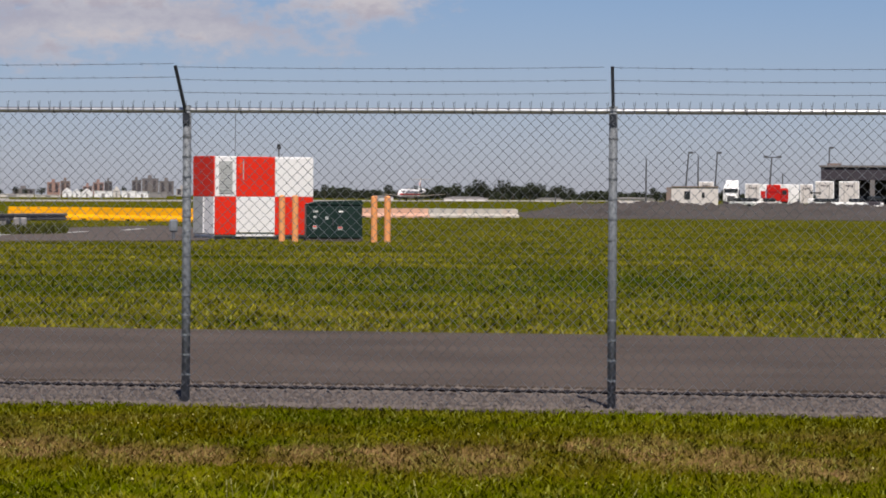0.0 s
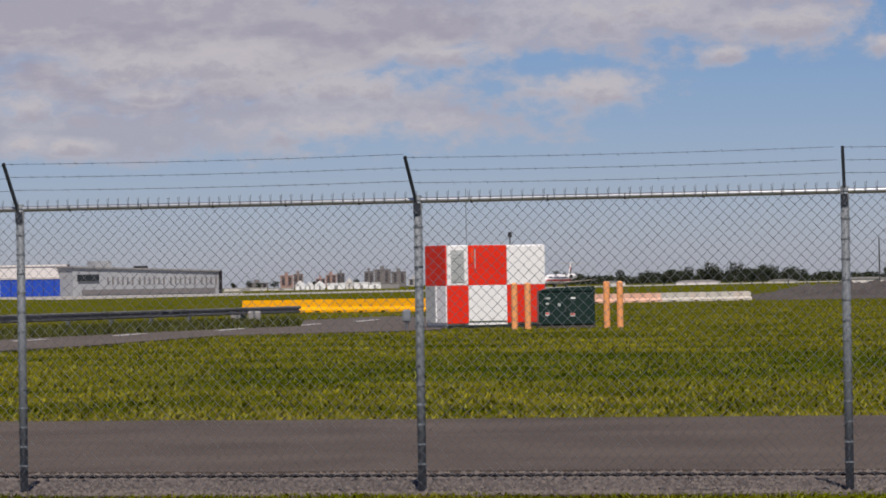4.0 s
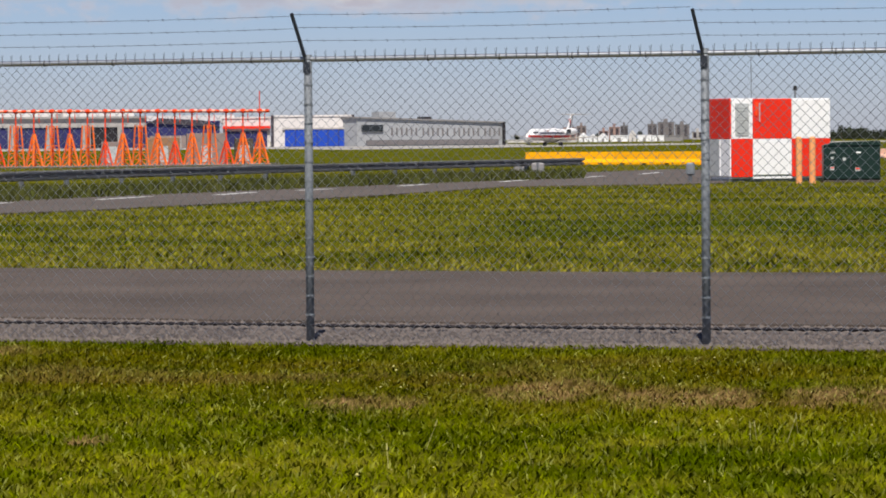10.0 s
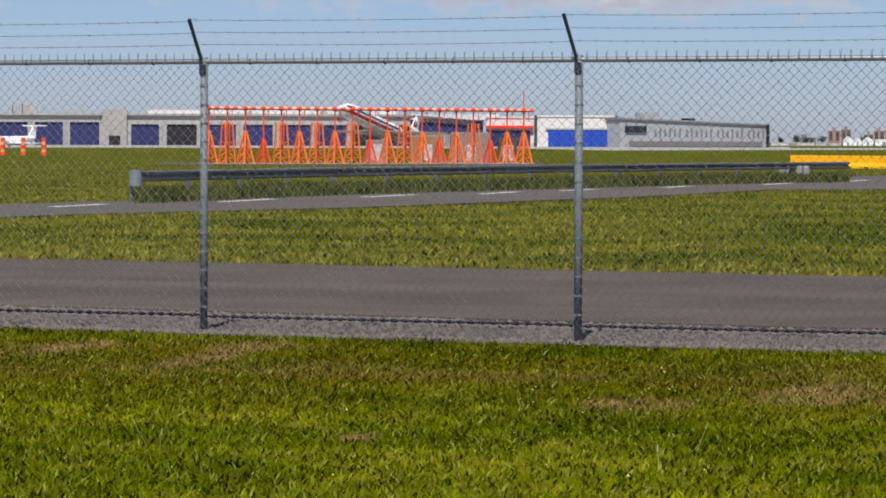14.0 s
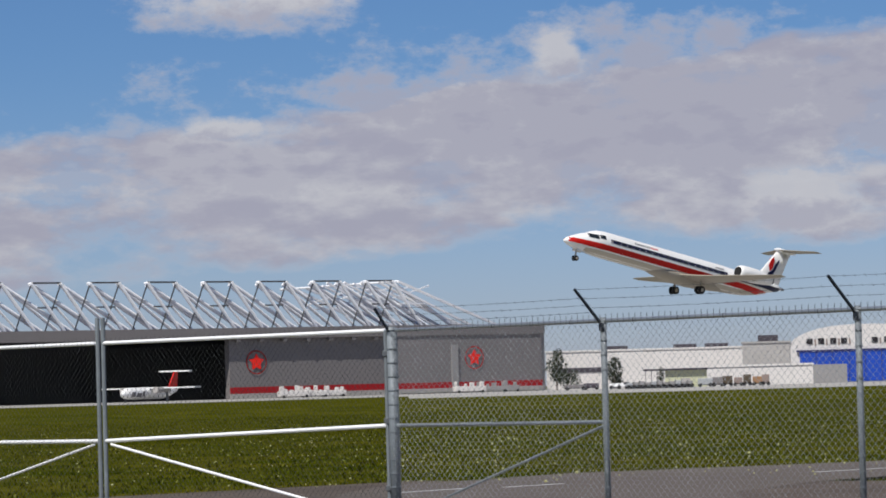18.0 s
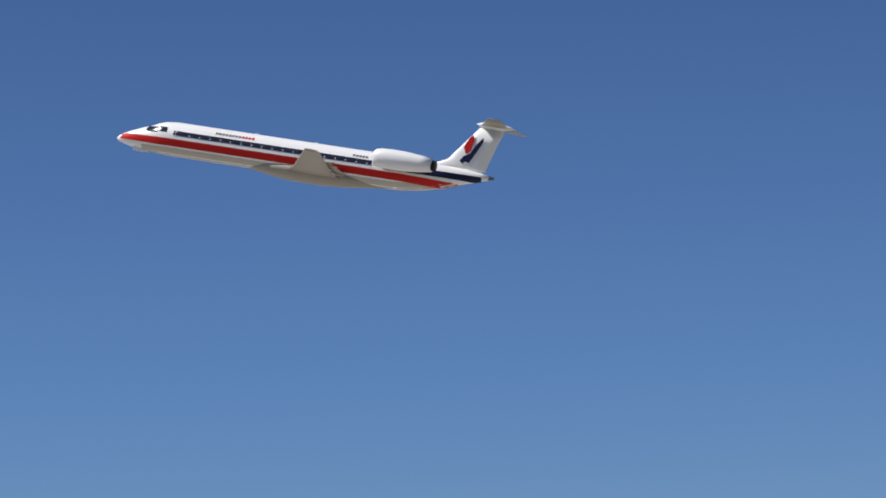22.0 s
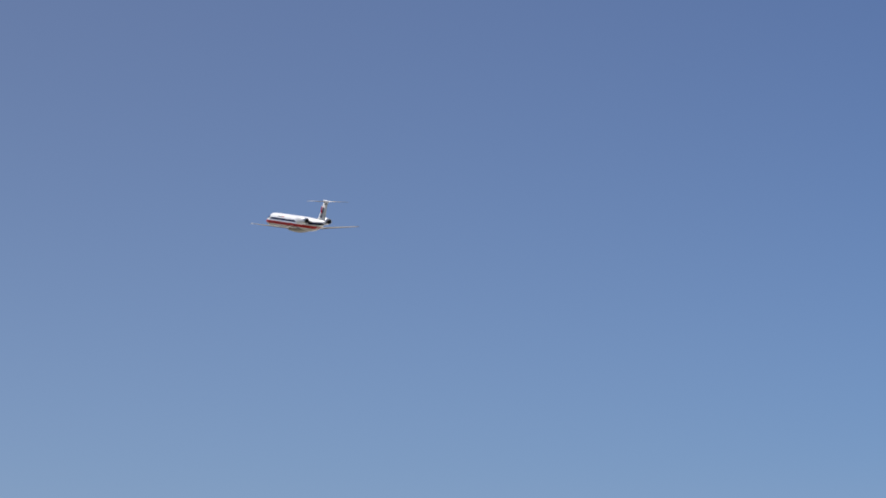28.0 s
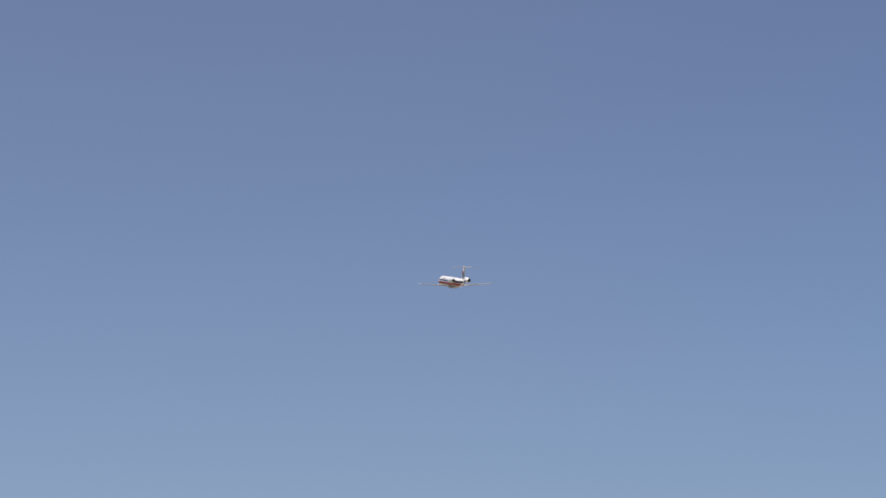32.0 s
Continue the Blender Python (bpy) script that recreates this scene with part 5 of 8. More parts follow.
    for x, w, h in ((4.1, 0.25, 0.26), (3.0, 0.72, 0.46), (1.6, 1.08, 0.68), (0.2, 1.22, 0.8), (-1.8, 1.24, 0.82), (-3.6, 1.08, 0.7), (-5.2, 0.72, 0.5), (-7.2, 0.25, 0.26)):
        rings.append([Vector((x, w * math.cos(2 * math.pi * i / 16), -0.88 + h * math.sin(2 * math.pi * i / 16) * (1 if math.sin(2 * math.pi * i / 16) < 0 else 0.5))) for i in range(16)])
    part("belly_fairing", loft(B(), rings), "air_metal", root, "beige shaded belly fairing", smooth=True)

    def surface(name, sections, mat, label="", parent=root, wash=0.0):
        """A wing or tail surface: each section is (leading edge, chord, thickness, up direction)."""
        rings = []
        for lead, chord, thick, upv in sections:
            lead, upv = Vector(lead), Vector(upv)
            prof = [(0, 0), (0.04, 0.45), (0.2, 0.9), (0.42, 1.0), (0.7, 0.6), (1.0, 0.03), (1.0, -0.03), (0.7, -0.35), (0.42, -0.6), (0.2, -0.6), (0.04, -0.35)]
            rings.append([lead + Vector((-chord * u, 0, chord * u * wash)) + upv * thick * v * 0.5 for u, v in prof])
        return part(name, loft(B(), rings), mat, parent, label, smooth=True)

    Z, Y = (0, 0, 1), (0, 1, 0)
    for side in (1, -1):
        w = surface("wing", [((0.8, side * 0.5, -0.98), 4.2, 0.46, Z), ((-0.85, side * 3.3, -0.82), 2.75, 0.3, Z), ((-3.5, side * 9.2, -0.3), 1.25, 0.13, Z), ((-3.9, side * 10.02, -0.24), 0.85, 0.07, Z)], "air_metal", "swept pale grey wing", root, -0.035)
        surface("flap", [((-3.3, side * 1.2, -0.84), 0.8, 0.1, Z), ((-3.55, side * 5.6, -0.5), 0.6, 0.07, Z)], "air_metal", "lowered wing flap", w)
        for k in (2.4, 4.2, 6.0):
            bm = B()
            tube(bm, (-2.2 - 0.25 * k, side * k, -0.95 + 0.06 * k), (-3.3 - 0.25 * k, side * k, -0.88 + 0.06 * k), 0.1, 0.03, 8)
            part("flap_fairing", bm, "air_metal", w)
        # engine nacelle on its stub
        rings = []
        for x, r in ((-6.15, 0.52), (-6.25, 0.6), (-6.6, 0.68), (-7.3, 0.72), (-8.4, 0.7), (-9.6, 0.58), (-10.4, 0.46)):
            rings.append([Vector((x, side * 2.05 + r * math.cos(2 * math.pi * i / 20), 0.68 + r * math.sin(2 * math.pi * i / 20))) for i in range(20)])
        nac = part("engine_nacelle", loft(B(), rings), "air_white", root, "rear-mounted engine nacelle", smooth=True)
        bm = B()
        tube(bm, (-6.12, side * 2.05, 0.68), (-6.3, side * 2.05, 0.68), 0.48, seg=20)
        part("intake", bm, "black", nac, "dark engine intake")
        bm = B()
        tube(bm, (-10.35, side * 2.05, 0.68), (-10.65, side * 2.05, 0.68), 0.41, 0.32, 20)
        part("exhaust", bm, "black", nac, "black engine exhaust")
        part("pylon", box(B(), -9.7, -6.9, min(side * 0.9, side * 1.6), max(side * 0.9, side * 1.6), 0.56, 0.74, 0.05), "air_white", root)

    fin = surface("fin", [((-8.9, 0, 0.92), 4.7, 0.24, Y), ((-9.9, 0, 1.14), 3.75, 0.3, Y), ((-10.75, 0, 1.52), 3.0, 0.32, Y), ((-11.85, 0, 2.95), 2.3, 0.26, Y), ((-12.8, 0, 4.15), 1.85, 0.2, Y)], "air_white", "white swept tail fin")
    for side in (1, -1):
        surface("tailplane", [((-12.7, 0, 4.2), 2.0, 0.2, Z), ((-14.2, side * 3.65, 4.26), 1.0, 0.09, Z)], "air_metal", "pale T-tail plane")
        # tail badge: a red and a blue plain shape
        for name, mat, pts in (("badge_red", "air_red", ((-12.05, 2.0), (-11.8, 2.5), (-12.1, 3.15), (-12.35, 3.45), (-12.5, 3.0), (-12.35, 2.3))), ("badge_blue", "air_blue", ((-11.65, 1.5), (-11.9, 1.3), (-12.05, 1.5), (-12.35, 1.42), (-12.75, 2.2), (-13.15, 3.05), (-13.1, 3.3), (-12.65, 2.75), (-12.35, 2.1), (-11.9, 1.85)))):
            bm = B()
            prism(bm, pts, side * 0.15, side * 0.17)
            part(name, bm, mat, fin)
    bm = B()
    tube(bm, (-13.7, 0, 0.58), (-14.3, 0, 0.62), 0.2, 0.1, 10)
    part("tail_cone", bm, "steel", root)
    part("bullet_fairing", loft(B(), [[Vector((x, r * math.cos(k * math.pi / 4), 4.22 + r * math.sin(k * math.pi / 4))) for k in range(8)] for x, r in ((-12.4, 0.03), (-13.0, 0.24), (-14.3, 0.22), (-15.3, 0.03))]), "air_white", root, smooth=True)
    for x in (3.5, -1.0):
        part("aerial", box(B(), x - 0.15, x + 0.15, -0.01, 0.01, 1.12, 1.28), "air_white", root)

    # landing gear: each leg turns on its hinge
    def wheel(parent, x, y, z, r, w):
        bm = B()
        tube(bm, (x, y - w / 2, z), (x, y + w / 2, z), r, seg=16)
        bmesh.ops.bevel(bm, geom=[e for e in bm.edges if e.calc_length() < 0.35 and abs(e.verts[0].co.y - e.verts[1].co.y) < 1e-5], offset=0.03, segments=1, affect="EDGES")
        tyre = part("tyre", bm, "black", parent, "black rubber tyre")
        bm = B()
        tube(bm, (x, y - w / 2 - 0.01, z), (x, y + w / 2 + 0.01, z), r * 0.5, seg=12)
        part("rim", bm, "air_metal", tyre)

    nose = part("nose_gear", tube(B(), (0, 0, 0), (0, 0, -1.05), 0.07, seg=8), "air_metal", root, "nose landing gear leg")
    nose.location = (12.3, 0, -0.75)
    for y in (0.16, -0.16):
        wheel(nose, 0, y, -1.12, 0.25, 0.16)
    for side in (1, -1):
        part("nose_gear_door", box(B(), 11.5, 12.5, side * 0.3 - 0.02, side * 0.3 + 0.02, -1.2, -0.8), "air_white", root)
    mains = []
    for side in (1, -1):
        leg = part("main_gear", tube(B(), (0, 0, 0), (0, 0, -0.95), 0.1, seg=8), "air_metal", root, "main landing gear leg")
        leg.location = (-1.9, side * 1.75, -0.95)
        for y in (0.24, -0.24):
            wheel(leg, 0, y, -1.0, 0.38, 0.26)
        bm = B()
        beam(bm, (0.1, 0, -0.1), (0.5, side * -0.3, -0.1), 0.06)
        part("side_strut", bm, "air_metal", leg)
        mains.append((leg, side))
    return root, nose, mains


JET, NOSE_GEAR, MAIN_GEAR = airliner()


# ---------------------------------------------------------------- on the field
def shelter():
    """Equipment shelter painted in red and white checks."""
    turn = 27.0
    corner = polar(3.77, 118.0)            # near left corner of the long side
    m = pose(corner.x, corner.y, 0, 0, 0, 3.0 + turn)
    root = thing("equipment_shelter", m, "square equipment shelter painted in red and white checks", "shelter")
    W, D, z0, z1 = 3.61, 1.57, 0.1, 2.7
    mid = (z0 + z1) / 2
    part("body", box(B(), 0.02, W - 0.02, 0.02, D, z0, z1 - 0.03), "white", root)
    part("skid", box(B(), -0.05, W + 0.05, 0.1, D - 0.1, 0.0, z0), "zinc_dark", root)

    def panel(name, x0, x1, za, zb, mat, y=0.0):
        part(name, box(B(), x0, x1, y - 0.02, y + 0.03, za, zb, 0.012), mat, root)

    c1, c2 = 0.78, 2.2
    panel("check_panel", 0.0, c1 - 0.012, z0 + 0.05, mid - 0.006, "red")
    panel("check_panel", c1, c2 - 0.012, z0 + 0.12, mid - 0.006, "white")
    panel("check_panel", c2, W, z0 + 0.05, mid - 0.006, "red")
    panel("check_panel", 0.0, c1 - 0.012, mid, z1, "white")
    panel("check_panel", c1, c2 - 0.012, mid, z1 + 0.01, "red")
    panel("check_panel", c2, W, mid, z1 - 0.03, "white")
    hatch = part("door", box(B(), 0.13, 0.62, -0.045, -0.02, mid + 0.1, z1 - 0.14, 0.01), "grey_panel", root, "grey louvred hatch")
    for k in range(9):
        z = mid + 0.2 + k * 0.1
        part("louvre", box(B(), 0.18, 0.57, -0.06, -0.045, z, z + 0.045), "grey_panel", hatch)
    part("door_rod", tube(B(), (c1 + 0.22, -0.06, z1 - 0.12), (c1 + 0.22, -0.06, z1 - 0.75), 0.02, seg=6), "grey_panel", root)
    part("vent", box(B(), c1 + 0.08, c1 + 0.18, -0.05, -0.02, mid + 0.75, z1 - 0.1, 0.01), "orange_red", root)
    # the short side
    for ya, yb, za, zb, mat in ((0.05, D, mid, z1 + 0.02, "red"), (0.05, D * 0.5, z0 + 0.08, mid - 0.01, "white"), (D * 0.52, D, z0 + 0.08, mid - 0.01, "grey_panel")):
        part("check_panel", box(B(), -0.03, 0.02, ya, yb, za, zb, 0.012), mat, root)
    part("side_rail", box(B(), -0.05, -0.03, D * 0.5 - 0.03, D * 0.5 + 0.04, z0 + 0.1, mid - 0.02), "white", root)
    part("roof", box(B(), 0.0, W, 0.01, D, z1 - 0.04, z1 + 0.015, 0.02), "white", root)
    lamp = part("obstruction_light", tube(B(), (W - 0.92, 0.7, z1 + 0.01), (W - 0.92, 0.7, z1 + 0.28), 0.03, seg=8), "zinc_dark", root, "dark obstruction light on a short mast")
    part("light_head", tube(B(), (W - 0.92, 0.7, z1 + 0.28), (W - 0.92, 0.7, z1 + 0.44), 0.08, 0.05, 10), "black", lamp)
    part("whip_aerial", tube(B(), (c1 + 0.25, 0.6, z1), (c1 + 0.25, 0.6, z1 + 1.9), 0.012, seg=6), "zinc", root)


shelter()


def transformer():
    root = thing("transformer_cabinet", facing(1.88, 114.5, 3), "dark green steel transformer cabinet with warning labels", "cabinet")
    w, h = 0.89, 1.17
    part("body", box(B(), -w, w, 0, 1.3, 0.08, h, 0.03), "green_steel", root)
    part("base", box(B(), -w - 0.02, w + 0.02, -0.02, 1.32, 0, 0.08), "earth", root)
    part("lid", prism(B(), [(-w - 0.03, h), (w + 0.03, h), (w - 0.02, h + 0.14), (-w + 0.35, h + 0.1)], -0.03, 1.35), "green_steel", root, "sloping grey-green lid")
    leaves = []
    for x in (-w + 0.02, 0.02):
        leaves.append(part("door", box(B(), x, x + w - 0.05, -0.03, 0.0, 0.12, h - 0.06, 0.01), "green_steel", root))
    for x, z, a, b, mat in ((-0.6, 0.95, 0.16, 0.06, "grey_panel"), (0.2, 0.95, 0.14, 0.05, "white"), (-0.62, 0.78, 0.09, 0.07, "grey_panel"), (-0.62, 0.45, 0.13, 0.12, "grey_panel"), (0.18, 0.42, 0.16, 0.11, "grey_panel"), (0.18, 0.44, 0.13, 0.05, "red"), (-0.62, 0.47, 0.1, 0.04, "red"), (-0.24, 0.74, 0.1, 0.1, "grey_panel")):
        part("warning_label", box(B(), x - a / 2, x + a / 2, -0.04 - (0.004 if mat == "red" else 0), -0.03, z - b / 2, z + b / 2), mat, leaves[0 if x < 0 else 1])
    part("handle", box(B(), -0.06, -0.02, -0.07, -0.03, 0.5, 0.72, 0.01), "steel", leaves[0])


transformer()


def bollards():
    first = None
    for az, h in ((2.71, 1.42), (2.5, 1.42), (1.25, 1.4), (1.04, 1.35)):
        m = facing(az, 112.6)
        if first is None:
            first = thing("bollard", m, "faded orange steel bollard beside the shelter", "bollard", "orange bollards")
            part("pipe", tube(B(), (0, 0, 0), (0, 0, h), 0.1, seg=14), "bollard", first)
            part("cap", tube(B(), (0, 0, h), (0, 0, h + 0.04), 0.1, 0.05, 14), "bollard", first)
        else:
            copy_thing(first, m)


bollards()


def barrier_row(points, unit, height, depth, mat, name, label, category, group):
    """Road barriers laid end to end along a line."""
    pts = [Vector(p) for p in points]
    for a, b in zip(pts, pts[1:]):
        L_ = (b - a).length
        n = max(1, round(L_ / unit))
        for k in range(n):
            p, q = a.lerp(b, k / n), a.lerp(b, (k + 1) / n)
            root = thing(name, between(p, q), label, category, group)
            w = (q - p).length - 0.04
            outline = [(-depth / 2, 0), (depth / 2, 0), (depth / 2, height * 0.2), (depth * 0.22, height * 0.45), (depth * 0.16, height), (-depth * 0.16, height), (-depth * 0.22, height * 0.45), (-depth / 2, height * 0.2)]
            bm = prism(B(), outline, 0, w)
            bmesh.ops.rotate(bm, verts=bm.verts, cent=(0, 0, 0), matrix=Matrix.Rotation(radians(-90), 3, "Z"))
            part("body", bm, mat, root)
            for x in (w * 0.25, w * 0.75):
                part("fork_slot", box(B(), x - 0.15, x + 0.15, -depth / 2 - 0.01, -depth / 2 + 0.05, 0.02, height * 0.13), "dark", root)
            part("joint", box(B(), w - 0.01, w + 0.05, -0.05, 0.05, height * 0.1, height * 0.9), mat, root)


barrier_row([polar(7.0, 203), polar(5.6, 199)], 3.5, 0.72, 0.5, "yellow", "plastic_barrier", "faded yellow plastic water-filled barrier on the grass", "barrier", "yellow barriers")
barrier_row([polar(5.6, 198), polar(4.2, 193), polar(2.9, 190)], 3.5, 0.72, 0.5, "yellow", "plastic_barrier", "bright yellow plastic water-filled barrier on the grass", "barrier", "yellow barriers")
barrier_row([polar(2.2, 240), polar(0.4, 245.6)], 3.6, 0.62, 0.5, "pink_beam", "concrete_barrier", "concrete barrier with faded pink paint", "barrier", "concrete barriers")
barrier_row([polar(0.4, 245.6), polar(-1.02, 250)], 3.6, 0.62, 0.5, "concrete_beam", "concrete_barrier", "weathered concrete barrier with faded orange paint", "barrier", "concrete barriers")


def guardrail():
    pts = [polar(17.35, 84), polar(14.2, 97), polar(10.4, 113), polar(7.8, 126), polar(6.14, 134)]
    root = thing("guardrail", pose(0, 0, 0), "long galvanised steel guardrail on wooden posts in tall grass", "guardrail")
    prof = [(0.0, 0.48), (-0.05, 0.51), (-0.05, 0.56), (0.0, 0.59), (0.0, 0.63), (-0.05, 0.66), (-0.05, 0.71), (0.0, 0.74)]
    rail_pts = []
    for a, b in zip(pts, pts[1:]):
        n = max(1, round((b - a).length / 3.8))
        rail_pts += [a.lerp(b, k / n) for k in range(n)]
    rail_pts.append(pts[-1])
    for p, q in zip(rail_pts, rail_pts[1:]):
        d = (q - p)
        side = Vector((d.y, -d.x, 0)).normalized()
        if side.dot(p) > 0:
            side = -side
        bm = B()
        cols = [[bm.verts.new(v + side * -y * 1.6 + Vector((0, 0, z))) for y, z in prof] for v in (p, q + d * 0.03)]
        for k in range(len(prof) - 1):
            bm.faces.new((cols[0][k], cols[0][k + 1], cols[1][k + 1], cols[1][k]))
        bmesh.ops.solidify(bm, geom=bm.faces[:], thickness=0.006)
        part("rail_beam", bm, "rail_steel", root)
        bm = B()
        tube(bm, p - side * 0.14, p - side * 0.14 + Vector((0, 0, 0.72)), 0.08, seg=6)
        part("rail_post", bm, "zinc_dark", root)
    # rounded end and the concrete foot at the other one
    p = pts[0]
    bm = B()
    tube(bm, p + Vector((-0.05, 0, 0.38)), p + Vector((-0.05, 0, 0.76)), 0.15, seg=14)
    part("end_terminal", bm, "zinc", root, "rounded steel end terminal")
    for az in (7.1, 6.83):
        q = polar(az, 130)
        blk = thing("concrete_block", pose(q.x, q.y, 0, 0, 0, az), "weathered grey concrete foot block under the guardrail", "concrete block", "concrete blocks")
        part("block", box(B(), -0.24, 0.24, -0.3, 0.3, 0, 0.6, 0.05), "clad_light", blk)
        part("strap", box(B(), -0.04, 0.04, -0.32, 0.32, 0.1, 0.61), "zinc_dark", blk)


guardrail()


def verge_weeds():
    """Tall weeds along the foot of the guardrail."""
    rng = np.random.default_rng(12)
    pts = np.array([polar(a, d)[:2] for a, d in ((17.4, 83.4), (14.2, 96.2), (10.4, 112), (7.8, 125), (6.1, 133))])
    seg = rng.integers(0, 4, 24000)
    u = rng.uniform(0, 1, 24000)[:, None]
    p = pts[seg] * (1 - u) + pts[seg + 1] * u
    p += p / np.linalg.norm(p, axis=1)[:, None] * rng.normal(0.6, 1.4, 24000)[:, None]
    weeds = blades("roadside_weeds", p, 0.34, 0.05, "tall dark brownish weeds along the guardrail", 1.0, 13)
    weeds.data.materials[0] = M["weed"]


verge_weeds()


def localizer():
    """Row of orange antenna frames with a banded boom on top."""
    a, b = polar(16.2, 216), polar(11.22, 226)
    n = 19
    H = 3.35
    d = (b - a)
    step = d.length / (n - 1)
    kinds = {}
    order = (0, 1, 0, 2, 1, 0, 1, 0, 1, 2, 0, 1, 0, 2, 0, 1, 2, 0, 0)
    for k in range(n):
        p = a.lerp(b, k / (n - 1))
        m = pose(p.x, p.y, 0, 0, 0, math.degrees(math.atan2(d.y, d.x)))
        kind = order[k]
        if kind in kinds:
            copy_thing(kinds[kind], m)
            continue
        label = ("orange localizer antenna on a narrow tripod frame, with banded boom", "orange localizer antenna on an open lattice frame, with banded boom", "red localizer antenna on a slim mast, with banded boom")[kind]
        root = kinds[kind] = thing("localizer_antenna", m, label, "antenna", "localizer antennas")
        part("mast", tube(B(), (0, 0, 0), (0, 0, H), 0.05, seg=8), "orange_red", root)
        spread, top = ((0.33, 2.0), (0.3, 2.5), (0.24, 1.5))[kind]
        paint = ("orange", "orange", "orange_red")[kind]
        for sx, sy in ((1, 1), (-1, 1), (1, -1), (-1, -1)):
            end = (sx * 0.03, sy * 0.04, top) if kind != 1 else (sx * 0.24, sy * 0.2, top)
            part("leg", beam(B(), (sx * spread, sy * 0.5, 0), end, (0.105, 0.075, 0.09)[kind]), paint, root)
        for i, z in enumerate((0.4, 0.85, 1.3)):
            w = spread * (1 - z / top) + 0.03 if kind != 1 else 0.27
            for s in (1, -1):
                part("brace", beam(B(), (-w, s * w, z), (w, s * w, z), 0.05), paint, root)
                part("brace", beam(B(), (-w * s, s * w, z - 0.36), (w * s * 0.8, s * w, z + 0.08), 0.05), paint, root)
        for i in range(4):
            x = -step / 2 + i * step / 4
            part("boom_section", tube(B(), (x, -0.12, H), (x + step / 4 + 0.004, -0.12, H), 0.1, seg=10), "orange_red" if i % 2 else "boom_pink", root)
        part("boom_joint", tube(B(), (-0.12, -0.12, H), (0.04, -0.12, H), 0.14, seg=10), "orange_red", root)
        part("dipole", tube(B(), (0, -0.8, H - 0.02), (0, 0.9, H - 0.02), 0.03, seg=6), "orange", root)
        part("hanger", beam(B(), (0.3, -0.1, H), (0.3, -0.1, H - 0.7), 0.035), "orange_red", root)
        part("foot_plate", box(B(), -0.5, 0.5, -0.6, 0.6, 0, 0.06, 0.01), "concrete", root)
    p = b
    mast = thing("antenna_mast", pose(p.x, p.y, 0), "slim red antenna mast at the end of the array", "antenna mast")
    part("pole", tube(B(), (0, 0, 0), (0, 0, 4.6), 0.05, 0.03, 8), "orange_red", mast)
    part("base", box(B(), -0.2, 0.2, -0.2, 0.2, 0, 0.1, 0.02), "concrete", mast)
    for k, u in enumerate((0.35, 0.52, 0.67, 0.8)):
        p = a.lerp(b, u) + Vector((0, 14, 0))
        hut = thing("equipment_cabinet", pose(p.x, p.y, 0, 0, 0, 14), "rusty brown equipment cabinet behind the antennas", "cabinet", "field cabinets")
        s = (0.7, 1.1, 1.3, 0.6)[k]
        part("body", box(B(), -s, s, 0, 1.2, 0.08, 1.5 + 0.25 * k % 0.6, 0.03), ("brick_wall", "tan_crate", "brick_wall", "bark")[k], hut)
        part("plinth", box(B(), -s - 0.1, s + 0.1, -0.1, 1.3, 0, 0.08), "concrete", hut)
        part("door", box(B(), -0.35, 0.35, -0.02, 0.0, 0.15, 1.2), "grey_panel", hut)


localizer()
sheet("antenna_pad", [polar(17.0, 206), polar(10.9, 214), polar(10.9, 240), polar(17.0, 230)], 0.03, "earth", "bare grey gravel pad under the antennas", "gravel pad")


def markers():
    first = None
    for az in (19.98, 19.72, 19.43, 19.11, 18.79):
        m = facing(az, 320)
        if first is None:
            first = thing("marker_drum", m, "orange and white banded marker drum on the grass", "marker drum", "marker drums")
            for k, (r0, r1, mat) in enumerate(((0.27, 0.27, "orange_red"), (0.22, 0.2, "bollard"), (0.24, 0.24, "orange_red"), (0.2, 0.18, "bollard"), (0.22, 0.2, "orange_red"))):
                part("drum_band", tube(B(), (0, 0, k * 0.32), (0, 0, k * 0.32 + 0.32), r0, r1, 12), mat, first)
        else:
            copy_thing(first, m)
    for az in (20.2, 20.45, 20.65):
        st = thing("marker_stake", facing(az, 320), "thin orange marker stake", "stake", "marker stakes")
        part("stake", tube(B(), (0, 0, 0), (0, 0, 1.0), 0.025, seg=6), "orange", st)
        part("tape", box(B(), -0.045, 0.045, -0.02, 0.02, 0.8, 0.95), "orange_red", st)


markers()


def stop_sign():
    p = polar(28.32, 49.3) + EYE_LEFT
    root = thing("stop_sign", pose(p.x, p.y, 0, 0, 0, 28.3 + 63), "red octagonal stop sign on a steel post", "stop sign")
    part("post", box(B(), -0.03, 0.03, 0.012, 0.06, 0, 2.62), "zinc_dark", root)
    r = 0.37
    pts = [(r * math.cos(radians(22.5 + 45 * k)), 2.24 + r * math.sin(radians(22.5 + 45 * k))) for k in range(8)]
    plate = part("plate", prism(B(), pts, -0.012, 0.012), "sign_red", root, "faded red octagonal plate")
    for k in range(4):
        part("lettering_bar", box(B(), -0.25 + 0.13 * k, -0.16 + 0.13 * k, -0.016, -0.012, 2.16, 2.3), "tower_brick", plate)
    part("finial", box(B(), -0.04, 0.04, -0.02, 0.06, 2.62, 2.68), "zinc_dark", root)


stop_sign()


